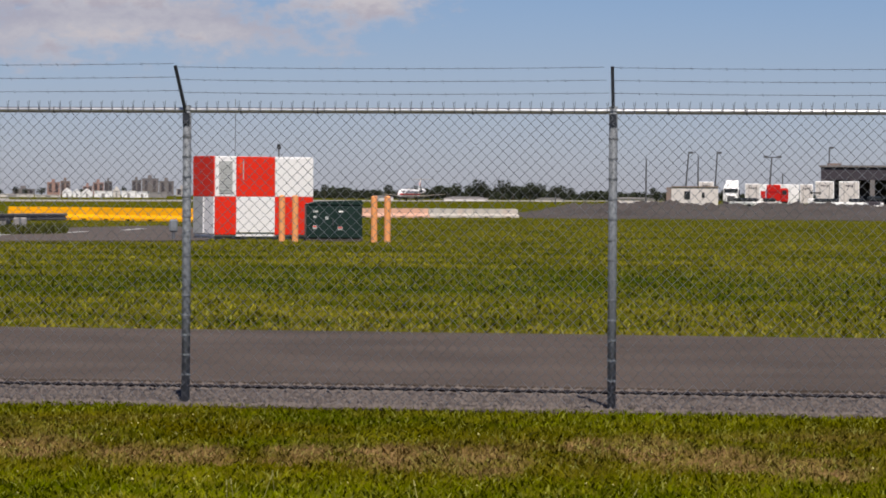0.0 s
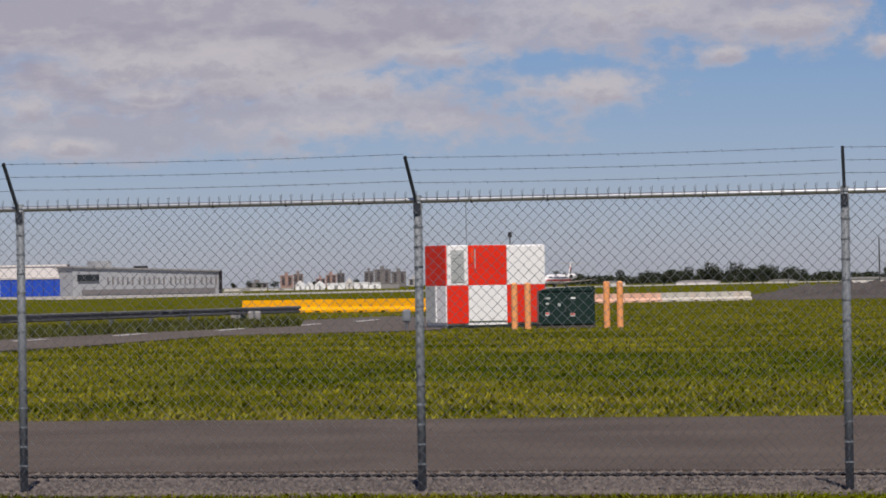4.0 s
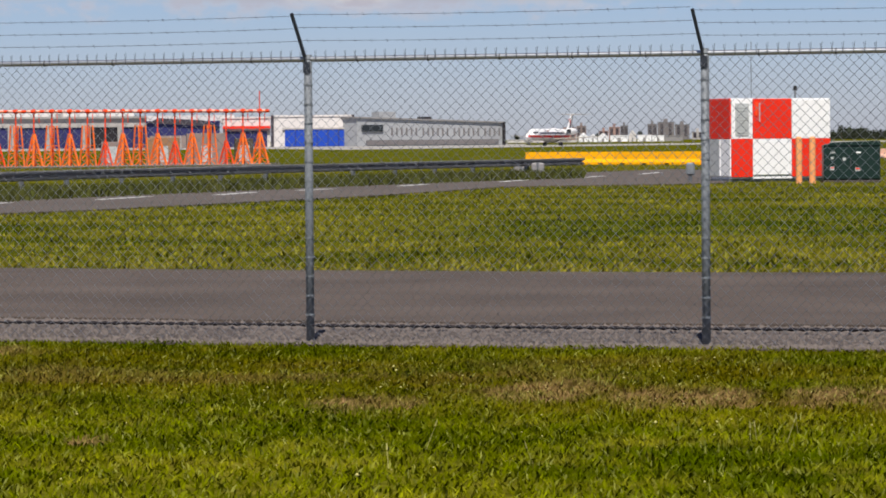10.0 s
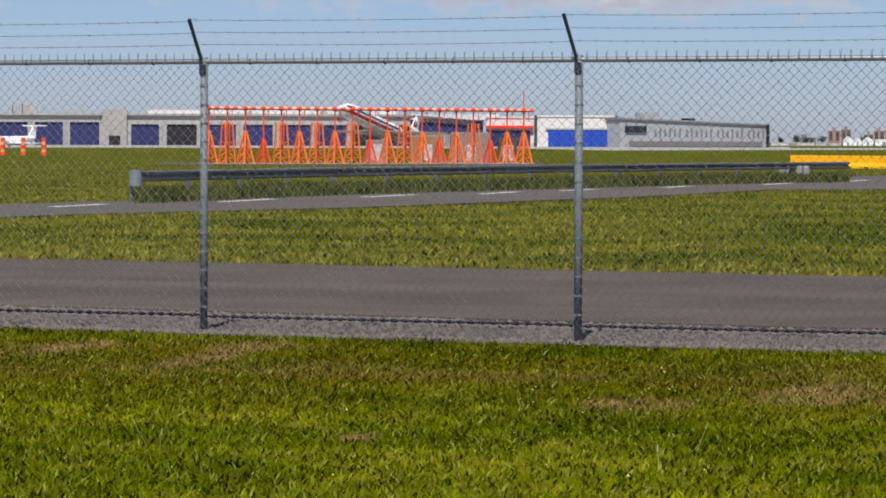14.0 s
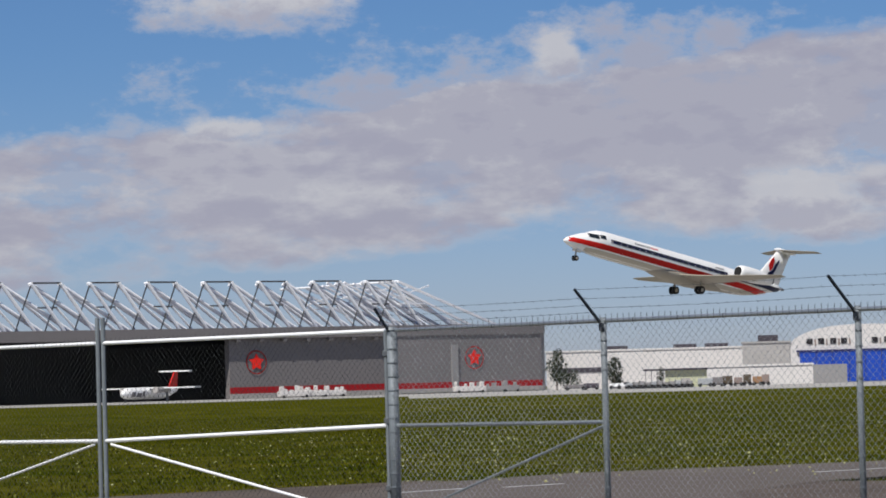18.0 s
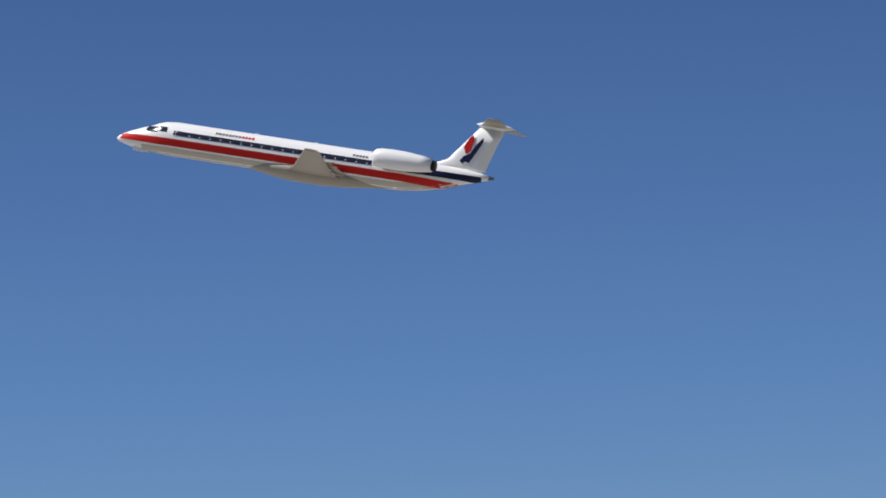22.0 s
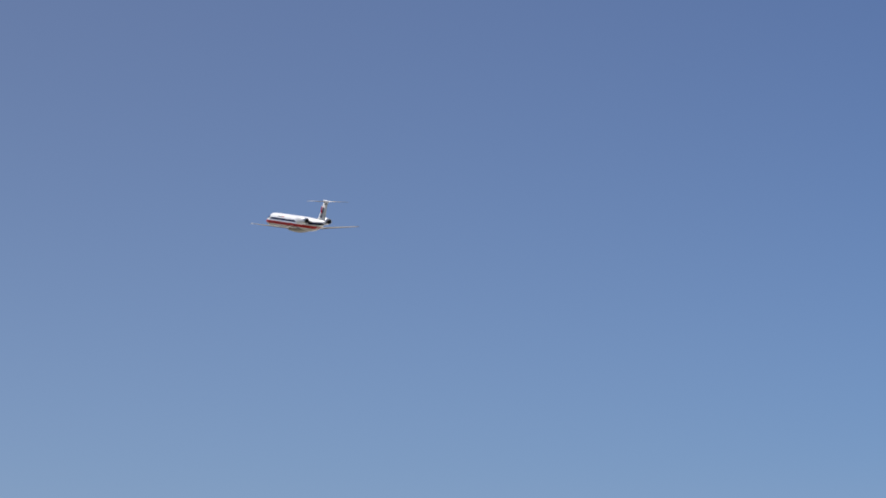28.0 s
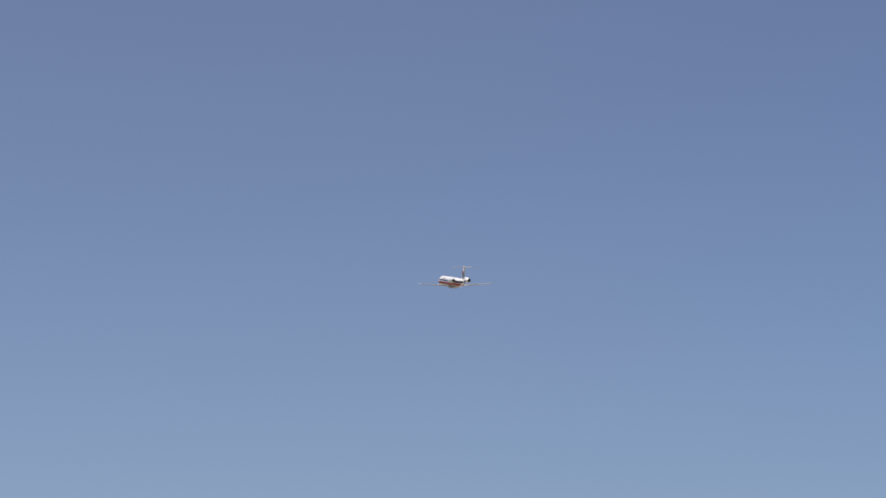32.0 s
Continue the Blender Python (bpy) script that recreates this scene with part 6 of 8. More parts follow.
def sign_lamp():
    """Small grey light unit by the shelter."""
    root = thing("ground_light", facing(4.42, 116), "small grey airfield light unit on a stub", "ground light")
    part("stub", tube(B(), (0, 0, 0), (0, 0, 0.3), 0.06, seg=8), "zinc_dark", root)
    part("head", box(B(), -0.14, 0.14, -0.1, 0.1, 0.25, 0.66, 0.05), "zinc", root)


sign_lamp()


# ---------------------------------------------------------------- the hangars across the field
HANG_AZ, HANG_D = 72.0, 735.0


def hx(az):
    """Place along the hangar front for a bearing."""
    return HANG_D * math.tan(radians(HANG_AZ - az))


def hz(az, el):
    return up(el, HANG_D / math.cos(radians(HANG_AZ - az)))


HANG = facing(HANG_AZ, HANG_D)


def badge(root, x, z, r, y=0.0):
    """Round emblem: a ring round a plain star-like leaf."""
    bm = B()
    n = 28
    rows = [[bm.verts.new((x + q * math.cos(2 * math.pi * i / n), y - 0.2, z + q * math.sin(2 * math.pi * i / n))) for i in range(n)] for q in (r, r * 0.9)]
    for i in range(n):
        j = (i + 1) % n
        bm.faces.new((rows[0][i], rows[0][j], rows[1][j], rows[1][i]))
    bmesh.ops.solidify(bm, geom=bm.faces[:], thickness=0.1)
    ring = part("emblem_ring", bm, "emblem_dull", root)
    pts = []
    for k in range(5):
        a = radians(90 + k * 72)
        pts.append((x + r * 0.74 * math.cos(a), z + r * 0.74 * math.sin(a)))
        a = radians(126 + k * 72)
        pts.append((x + r * 0.4 * math.cos(a), z + r * 0.4 * math.sin(a)))
    part("emblem_leaf", prism(B(), pts, y - 0.28, y - 0.2), "emblem", ring)


def main_hangar():
    root = thing("hangar", HANG, "long grey hangar with red base band and white roof trusses", "hangar")
    xr, xl = hx(35.4), hx(50.25)
    top = 17.0
    d0, d1 = hx(44.31), hx(40.31)
    eave = top - 2.6
    depth = 70
    # walls to the sides of the open door
    for a, b, out in ((xl, d0, -1.2), (d1, xr, 0.0)):
        part("wall", box(B(), a, b, out, 2, 0, eave), "clad_grey", root)
        part("base_band", box(B(), a, b, out - 0.12, out, 1.3, 2.85), "clad_band", root, "dark red base band")
        part("plinth", box(B(), a, b, out - 0.3, out, 0.0, 1.3), "concrete", root, "pale concrete plinth")
    part("wall", box(B(), xr - 1.2, xr, 2, depth, 0, top), "clad_grey", root)
    part("wall", box(B(), xl, xl + 1.2, 2, depth, 0, top), "clad_grey", root)
    part("wall", box(B(), xl, xr, depth, depth + 1, 0, top), "clad_dark", root)
    part("floor_slab", box(B(), d0, d1, 0, depth, 0.02, 0.08), "concrete", root)
    part("fascia", box(B(), xl - 0.6, xr + 0.6, -1.6, 2, eave, top), "clad_grey", root, "grey roof fascia")
    part("roof", box(B(), xl, xr, 2, depth, top - 1.0, top - 0.2), "clad_dark", root)
    part("corner_post", box(B(), xr - 0.2, xr + 1.0, -0.8, 0.4, 0, eave), "clad_light", root)
    # sliding door leaves stand staggered; joints and rails
    for x in np.linspace(xl, d0, 6)[1:-1]:
        part("door_joint", box(B(), float(x) - 0.12, float(x) + 0.12, -1.3, -1.2, 2.9, eave), "clad_dark", root)
    part("wall_panel", box(B(), hx(46.6), hx(44.4), -1.5, -1.2, 3.6, eave - 0.6), "clad_grey", root)
    part("wall_panel", box(B(), hx(37.7), xr - 0.3, -1.3, -0.13, 0.25, eave - 0.01), "clad_grey", root)
    part("base_band", box(B(), hx(37.7), xr - 0.3, -1.42, -1.3, 1.3, 2.75), "clad_band", root, "dark red base band")
    part("plinth", box(B(), hx(37.7), xr - 0.3, -1.6, -1.3, 0.26, 1.3), "concrete", root, "pale concrete plinth")
    part("downpipe", box(B(), hx(36.85), hx(36.75), -1.7, -1.3, 0.2, eave - 2.4), "clad_light", root)
    # outriggers under the eave
    me = None
    xs = [x for x in np.arange(xl + 4, xr - 3, 6.6) if not d0 - 1 < x < d1 + 1 and x < hx(37.9)]
    for x in xs:
        if me is None:
            bm = B()
            prism(bm, [(-0.55, -0.05), (0.55, -0.05), (0.55, -0.7), (-0.55, -0.7)], -1.5, -0.1)
            ob = part("bracket", bm, "clad_grey", root)
            ob.matrix_basis = Matrix.Translation((float(x), 0, eave))
            me = ob.data
        else:
            share("bracket", me, root, Matrix.Translation((float(x), 0, eave)))
    badge(root, hx(36.49), hz(36.49, 0.46), 2.9, -1.32)
    badge(root, hx(39.89), hz(39.89, 0.48), 2.9)
    badge(root, hx(49.84), hz(49.84, 0.6), 2.7, -1.2)

    # space-frame trusses on the roof
    tz, step = 28.1, 7.8
    for k in range(-17, 14):
        x = 404.1 + k * step
        frame_ = part("roof_truss", tube(B(), (x, 5.6, tz), (x, 7.2, tz), 0.34, seg=6), "truss", root, "white steel roof truss")
        part("truss_member", tube(B(), (x, 6, tz), (x + step * 1.08, 6, top), 0.46, seg=8), "truss", frame_)
        part("truss_member", tube(B(), (x, 6.8, tz), (x + step * 2.35, 6.8, top), 0.5, seg=8), "truss", frame_)
        part("truss_member", beam(B(), (x, 6, tz), (x - step * 0.58, 6, top), 0.26), "steel", frame_)
        if k % 2 == 0:
            part("truss_tie", beam(B(), (x, 6, tz + 0.2), (x + step, 6, tz + 0.2), 0.4), "steel", frame_)
            part("truss_tie", beam(B(), (x + step * 0.2, 6, (tz + top) / 2), (x + step * 0.85, 6, (tz + top) / 2), 0.36), "steel", frame_)
            for a, b in ((0.0, 2.0), (1.0, 2.35)):
                part("truss_member", tube(B(), (x + step * a, 20, tz), (x + step * (a + b), 20, top - 0.5), 0.4, seg=6), "truss", frame_)
            part("truss_member", tube(B(), (x + step * 0.85, 6.3, (tz + top) / 2), (x + step * 1.55, 6.3, top), 0.3, seg=6), "truss", frame_)
    # sloping end of the frame
    xe = 404.1 + 13.2 * step
    end = part("roof_truss", tube(B(), (xe, 6, tz), (xe, 60, tz), 0.3, seg=6), "truss", root, "white steel roof truss")
    for q in range(1, 6):
        part("truss_member", beam(B(), (xe - 4.4 * q, 7.2 + q, tz), (xr - 15 - 4.6 * q, 7.2 + q, top), 0.55), "truss", end)
        part("truss_member", beam(B(), (xe - 4.4 * q, 9 + q, (tz + top) / 2), (xr - 22 - 4.6 * q, 9 + q, tz - 1), 0.35), "truss", end)
    for yy in (6, 20, 34, 48):
        part("truss_member", beam(B(), (xe, yy, tz), (xr - 9, yy, top), 0.6), "truss", end)
        part("truss_member", beam(B(), (xe - step * 0.5, yy, tz), (xr - 17, yy, top), 0.55), "truss", end)
        part("truss_tie", beam(B(), (xe, yy, (tz + top) / 2), (xe + step, yy, (tz + top) / 2), 0.35), "truss", end)
    # plant on the roof between the two roofs
    for k, x in enumerate((hx(50.6), hx(50.2), hx(49.6))):
        part("roof_unit", box(B(), x - 2, x + 2, 10, 14, top - 0.2, top + 1.6 + 0.5 * (k % 2)), "dark", root)


main_hangar()


def side_hangar():
    root = thing("hangar", HANG, "lower dark grey hangar wing with red base band and roof truss", "hangar")
    xr, xl = hx(50.3), hx(60.7)
    top = 18.6
    part("wall", box(B(), xl, xr, 0, 3, 0, top - 2.2), "clad_grey", root)
    part("fascia", box(B(), xl - 4, xr, -1.2, 3, top - 2.2, top - 0.6), "clad_light", root)
    part("gutter", box(B(), xl - 4, xr, -1.5, -1.2, top - 1.0, top - 0.6), "clad_light", root)
    part("roof", box(B(), xl, xr - 1.3, 3, 42, top - 1.4, top - 0.6), "clad_dark", root)
    part("wall", box(B(), xl, xl + 1, 3, 42, 0, top - 1.4), "clad_grey", root)
    part("base_band", box(B(), xl, xr - 4, -0.14, 0, 0.4, 4.2), "clad_band", root, "dark red base band")
    part("wall_panel", box(B(), hx(57.2), hx(53.9), -0.6, -0.02, 4.3, 12.5), "clad_light", root)
    part("wall_panel", box(B(), hx(53.6), xr - 1, -0.6, -0.02, 4.3, top - 2.4), "clad_grey", root)
    for x in (hx(53.75), hx(57.25), xr - 0.6):
        part("door_joint", box(B(), x - 0.3, x + 0.3, -0.8, -0.05, 0.3, top - 2.3), "clad_light", root)
    me = None
    for x in np.arange(xl + 5, xr - 2, 7.2):
        if me is None:
            bm = B()
            prism(bm, [(-0.5, -0.05), (0.5, -0.05), (0.5, -0.6), (-0.5, -0.6)], -1.35, -0.1)
            ob = part("bracket", bm, "clad_grey", root)
            ob.matrix_basis = Matrix.Translation((float(x), 0, top - 2.2))
            me = ob.data
        else:
            share("bracket", me, root, Matrix.Translation((float(x), 0, top - 2.2)))
    badge(root, hx(58.9), hz(58.9, 0.9), 3.4)
    part("wall_door", box(B(), hx(58.95), hx(58.6), -0.3, -0.1, 0.2, 3.6), "dark", root)
    # low lattice girder along the edge
    g0, g1, zb, zt = hx(61.75), hx(50.9), top - 0.4, 22.6
    girder = part("girder_chord", tube(B(), (g0 + 4, 2, zt), (g1, 2, zt), 0.2, seg=6), "steel", root, "steel lattice girder with white diagonals")
    part("girder_chord", tube(B(), (g0 + 2, 9, zt), (g1, 9, zt), 0.16, seg=6), "steel", root)
    part("girder_chord", tube(B(), (g0, 2, zb), (g1, 2, zb), 0.16, seg=6), "truss", root)
    step = 9.3
    for k in range(int((g1 - g0) / step)):
        x = g0 + 4 + k * step
        bm = B()
        beam(bm, (x, 2, zt), (x + step * 0.75, 2, zb), 0.95)
        part("girder_diagonal", bm, "truss", girder)
        part("girder_post", beam(B(), (x + step * 0.72, 2, zt), (x + step * 0.65, 2, zb), 0.28), "steel", girder)
        part("girder_diagonal", beam(B(), (x + step * 0.78, 2.4, zb), (x + step * 0.97, 2.4, zt), 0.42), "truss", girder)
        part("girder_diagonal", beam(B(), (x + step * 0.36, 9, zt), (x + step * 0.2, 9, zb), 0.55), "truss", girder)
        part("girder_diagonal", beam(B(), (x + step * 0.36, 9, zt), (x + step * 0.75, 9, zb), 0.5), "truss", girder)
    part("girder_end", beam(B(), (g0 + 4, 2, zt), (g0, 2, zb), 0.4), "truss", girder)
    for z in (0.3, 0.6):
        part("girder_rung", beam(B(), (g0 + 4 * z, 2, zb + (zt - zb) * z), (g0 + 5, 2, zb + (zt - zb) * z), 0.3), "truss", girder)


side_hangar()


def sign_block():
    root = thing("office_block", HANG, "pale block with a large red sign in plain shapes", "building")
    xl, xr = hx(62.5), hx(60.72)
    z1 = hz(61.6, 1.3)
    part("wall", box(B(), xl, xr, -6, 14, 0, z1), "concrete", root)
    part("parapet", box(B(), xl - 0.3, xr + 0.3, -6.3, 14, z1, z1 + 0.4), "white_wall", root)
    part("downpipe", box(B(), xl + 9, xl + 9.4, -6.3, -6, 0, z1 - 7), "clad_dark", root)
    # the sign cannot be read: bars of its size and colour, then a round emblem
    zz = hz(61.6, 0.98)
    x = xl + 2.6
    for k in range(10):
        h = 3.4 if k in (0, 2, 7) else 2.5
        part("sign_bar", box(B(), x, x + 1.0, -6.35, -6.0, zz - 1.2, zz - 1.2 + h), "emblem", root)
        x += 1.3
    bm = B()
    tube(bm, (x + 1.2, -6.4, zz + 0.4), (x + 1.2, -6.0, zz + 0.4), 1.0, seg=16)
    bmesh.ops.scale(bm, vec=(1, 1, 2.1), verts=bm.verts, space=Matrix.Translation((-(x + 1.2), 0, -(zz + 0.4))))
    part("sign_emblem", bm, "emblem", root)
    for k in range(5):
        part("sign_bar", box(B(), xl + 9 + k * 0.8, xl + 9.5 + k * 0.8, -6.2, -6.0, zz - 2.6, zz - 1.8), "clad_dark", root)


sign_block()


def dark_hall():
    root = thing("maintenance_hall", facing(98.5, 633), "tall dark grey maintenance hall with plant on its flat roof", "building")

    def lx(az):
        return 633 * math.tan(radians(98.5 - az))

    top = 30.5
    xl, xr = lx(69.0), lx(58.73)
    part("wall", box(B(), xl, xr, 0, 25, 0, top), "hall_dark", root)
    part("end_wall", box(B(), xl - 0.3, xl, 0.2, 25, 0, top - 0.2), "clad_light", root, "pale grey end wall")
    part("parapet", box(B(), xl - 0.6, xr + 0.4, -0.5, 25.5, top, top + 0.8), "hall_dark", root)
    s = 636 / 633
    for az, w, h in ((63.45, 3.6, 1.3), (64.55, 3.2, 2.6), (59.2, 1.0, 1.4), (59.45, 0.8, 1.8), (59.9, 0.6, 0.8), (60.6, 0.6, 0.5), (61.3, 0.4, 1.0), (62.3, 0.3, 1.4), (62.7, 0.8, 0.5), (63.0, 1.0, 0.8), (65.4, 0.4, 1.0), (66.8, 0.4, 1.4), (68.1, 1.6, 1.6), (68.5, 1.2, 1.2)):
        x = lx(az) * s
        part("roof_unit", box(B(), x - w / 2, x + w / 2, 2, 5, top + 0.7, top + 0.7 + h), "dark" if w > 2 else "clad_grey", root)
    x = lx(64.07) * s
    part("roof_unit", box(B(), x - 1.3, x + 1.3, 2, 5, top + 0.7, top + 5.4), "clad_grey", root, "tall slatted roof stack")
    for k in (-1.1, 0, 1.1):
        part("stack_rib", box(B(), x + k - 0.15, x + k + 0.15, 1.7, 2, top + 0.8, top + 5.4), "dark", root)
    part("aerial", tube(B(), (lx(64.5) * s, 3, top + 0.7), (lx(64.5) * s, 3, top + 6), 0.12, seg=6), "steel", root)
    # low buildings in front
    low = thing("workshop", facing(66, 700), "low grey workshop with dark window bands", "building")
    xl, xr = 700 * math.tan(radians(66 - 73)), 700 * math.tan(radians(66 - 62.55))
    part("wall", box(B(), xl, xr, 0, 25, 0, 17.5), "clad_grey", low)
    part("roof", box(B(), xl - 0.4, xr + 0.4, -0.4, 25, 17.5, 18.1), "clad_dark", low)
    for a, b, z0, z1 in ((62.93, 62.6, 12.6, 15.6), (63.7, 62.6, 6.6, 9.8), (65.1, 65.0, 6, 14.6), (67.6, 65.8, 9, 11.5), (71, 68.3, 9, 11.5)):
        part("window_band", box(B(), 700 * math.tan(radians(66 - a)), 700 * math.tan(radians(66 - b)), -0.3, 0, z0, z1), "glass", low)
    part("canopy", prism(B(), [(17, 7.6), (26, 9.0), (42, 8.4), (42, 8.0), (26, 8.4)], -3, 0), "clad_grey", low)


dark_hall()


def control_tower():
    d = 1100
    root = thing("control_tower", facing(54.4, d), "white and orange checked airport control tower", "control tower")
    r = 3.0
    z1 = up(2.62, d)
    part("shaft", tube(B(), (0, 0, 0), (0, 0, z1 - 5), r * 0.98, r * 0.92, 8), "white_wall", root)
    for z, h in ((z1 - 15, 9.0), (z1 - 31, 12.0), (z1 - 48, 14.0)):
        for x in (-1.6, 1.7):
            part("painted_panel", box(B(), x - 0.65, x + 0.65, -r * 1.02, -r * 0.8, z, z + h), "tower_brick", root)
    part("flare", tube(B(), (0, 0, z1 - 6), (0, 0, z1 - 2.5), r * 0.95, r * 1.12, 12), "white_wall", root)
    part("gallery", tube(B(), (0, 0, z1 - 2.5), (0, 0, z1 - 0.4), r * 1.12, r * 1.12, 16), "white_wall", root)
    part("window_band", tube(B(), (0, 0, z1 - 0.4), (0, 0, z1 + 0.5), r * 1.15, r * 1.18, 16), "glass", root)
    part("cab", tube(B(), (0, 0, z1 + 0.5), (0, 0, z1 + 3.4), r * 1.14, r * 1.1, 16), "white_wall", root)
    part("cab_roof", tube(B(), (0, 0, z1 + 3.4), (0, 0, z1 + 4.4), r * 0.95, r * 0.6, 16), "clad_grey", root)
    for x in (-1.5, 0, 1.4):
        part("aerial", tube(B(), (x, 0, z1 + 4), (x, 0, z1 + 6.2), 0.14, seg=6), "steel", root)
    part("radar_bar", box(B(), -2.6, 2.6, -0.3, 0.3, z1 + 6.0, z1 + 6.5), "steel", root)


control_tower()


def parked_jet(az, d, turn, length, tail_mat, body_mat, label):
    """A parked airliner seen from far off."""
    root = thing("parked_airliner", facing(az, d, turn), label, "airplane", "parked aircraft")
    L_, R = length, length * 0.057
    st = [(-0.5, 0.02, -0.1), (-0.47, 0.5, -0.05), (-0.42, 0.9, 0), (-0.35, 1, 0), (0.2, 1, 0), (0.35, 0.75, 0.25), (0.46, 0.35, 0.55), (0.5, 0.1, 0.7)]
    zc = R * 1.5
    rings = [[Vector((u * L_, r * R * math.cos(k * math.pi / 8), zc + c * R + r * R * math.sin(k * math.pi / 8))) for k in range(16)] for u, r, c in st]
    part("fuselage", loft(B(), rings), body_mat, root, smooth=True)
    part("fin", prism(B(), [(L_ * 0.33, zc + R * 0.8), (L_ * 0.44, zc + R * 3.5), (L_ * 0.5, zc + R * 3.5), (L_ * 0.48, zc + R * 0.9)], -0.15, 0.15), tail_mat, root)
    return root, L_, R, zc


def apron_traffic():
    root, L_, R, zc = parked_jet(46.6, 790, 52, 33.0, "air_teal", "air_teal", "pale ice-blue airliner with a red leaf on the tail, parked")
    for s in (1, -1):
        part("wing", prism(B(), [(-2.5, zc - R * 0.6), (3.5, zc - R * 0.6), (3.2, zc - R * 0.35), (-2.0, zc - R * 0.35)], s * 1.0, s * 14.5), "air_teal", root)
        part("winglet", prism(B(), [(1.2, zc - R * 0.6), (3.2, zc - R * 0.6), (3.8, zc + 1.2), (2.9, zc + 1.2)], s * 14.3, s * 14.5), "air_teal", root)
        part("tailplane", prism(B(), [(L_ * 0.42, zc + R * 0.6), (L_ * 0.5, zc + R * 0.6), (L_ * 0.5, zc + R * 0.75), (L_ * 0.44, zc + R * 0.75)], s * 0.4, s * 6.0), "white", root)
        part("engine", tube(B(), (-5.2, s * 5.0, zc - R * 1.1), (-1.6, s * 5.0, zc - R * 1.0), 1.1, 0.8, 14), "air_teal", root)
        part("main_gear", tube(B(), (2.0, s * 2.6, 0), (2.0, s * 2.6, zc - R * 0.5), 0.35, seg=8), "steel", root)
    part("nose_gear", tube(B(), (-L_ * 0.4, 0, 0), (-L_ * 0.4, 0, zc - R * 0.7), 0.3, seg=8), "steel", root)
    part("tail_emblem", prism(B(), [(L_ * 0.42, zc + R * 1.9), (L_ * 0.45, zc + R * 3.0), (L_ * 0.48, zc + R * 1.9), (L_ * 0.45, zc + R * 1.3)], -0.25, 0.25), "air_red", root)
    # turboprop before the open door
    root, L_, R, zc = parked_jet(41.58, 815, 57, 23.5, "air_red", "air_white", "white turboprop airliner with a red fin, parked before the open door")
    part("tailplane", box(B(), L_ * 0.44, L_ * 0.5, -4.0, 4.0, zc + R * 3.5, zc + R * 3.75), "white", root)
    part("wing", box(B(), -1.6, 1.0, -13, 13, zc + R * 0.75, zc + R * 0.95), "white", root)
    for x0, x1, z0, z1 in ((-9.3, -8.0, -0.55, 0.3), (-7.2, -5.6, -0.6, 0.05), (-5.0, -4.2, -0.5, 0.4)):
        part("body_marking", prism(B(), [(x0, zc + R * z0), (x1, zc + R * z0), (x1 + 0.5, zc + R * z1), (x0 + 0.3, zc + R * z1 * 0.6)], -R * 1.02, R * 1.02), "clad_grey", root, "dark grey painted shape")
    for s in (1, -1):
        part("engine", tube(B(), (-4.4, s * 4.4, zc + R * 0.5), (1.4, s * 4.4, zc + R * 0.5), 0.75, 0.45, 12), "grey_wall", root)
        part("main_gear", tube(B(), (0.4, s * 4.4, 0), (0.4, s * 4.4, zc + R * 0.4), 0.3, seg=8), "steel", root)
    part("nose_gear", tube(B(), (-L_ * 0.42, 0, 0), (-L_ * 0.42, 0, zc - R * 0.6), 0.25, seg=8), "steel", root)
    van = thing("tow_tractor", facing(19.98, 705), "grey tow tractor beside the business jet", "vehicle")
    part("body", box(B(), -2.4, 2.4, 0, 2.2, 0.5, 1.9, 0.15), "grey_wall", van)
    part("cab", box(B(), -2.2, -0.6, 0.1, 2.1, 1.9, 2.5, 0.12), "glass", van)
    for x in (-1.5, 1.5):
        part("wheel", tube(B(), (x, -0.05, 0.45), (x, 0.3, 0.45), 0.45, seg=12), "black", van)
    # trolleys and containers before the hangar
    for az, w, h, mat in ((47.6, 5, 1.6, "white_wall"), (48.6, 9, 1.2, "white_wall"), (49.3, 8, 2.2, "white_wall"), (51.0, 12, 1.8, "clad_light"), (39.28, 7.5, 2.3, "white_wall"), (38.98, 7.5, 2.2, "white_wall"), (38.68, 6.5, 2.1, "white_wall"), (36.5, 8, 2.2, "white_wall"), (36.15, 8, 2.0, "clad_light"), (35.85, 4, 2.2, "clad_light")):
        d = HANG_D / math.cos(radians(HANG_AZ - az)) - 24
        r_ = thing("ground_trolley", facing(az, d, 20), "pale ground-service trolley parked before the hangar", "trolley", "apron trolleys")
        part("body", box(B(), -w / 2, w / 2, 0, 2.2, 0.4, 0.4 + h * 0.55, 0.08), mat, r_)
        for x in np.arange(-w / 2 + 0.3, w / 2, 1.3):
            part("load", box(B(), float(x), float(x) + 0.5 + 0.3 * math.sin(x * 7), 0.2, 1.8, 0.4 + h * 0.55, 0.4 + h * (0.8 + 0.3 * math.sin(x * 3)), 0.05), mat, r_)
        for x in (-w * 0.38, w * 0.38):
            part("wheel", tube(B(), (x, -0.05, 0.35), (x, 0.3, 0.35), 0.35, seg=10), "black", r_)
    # row of landing lights and small service plane by the far apron
    root, L_, R, zc = parked_jet(19.28, 700, 48, 14.0, "white", "white", "white business jet parked on the far apron")
    part("tailplane", box(B(), L_ * 0.42, L_ * 0.52, -2.6, 2.6, zc + R * 3.45, zc + R * 3.7), "white", root)
    for s in (1, -1):
        part("wing", prism(B(), [(-1.5, zc - R * 0.7), (2.5, zc - R * 0.7), (2.2, zc - R * 0.5), (-1, zc - R * 0.5)], s * 0.6, s * 6), "white", root)
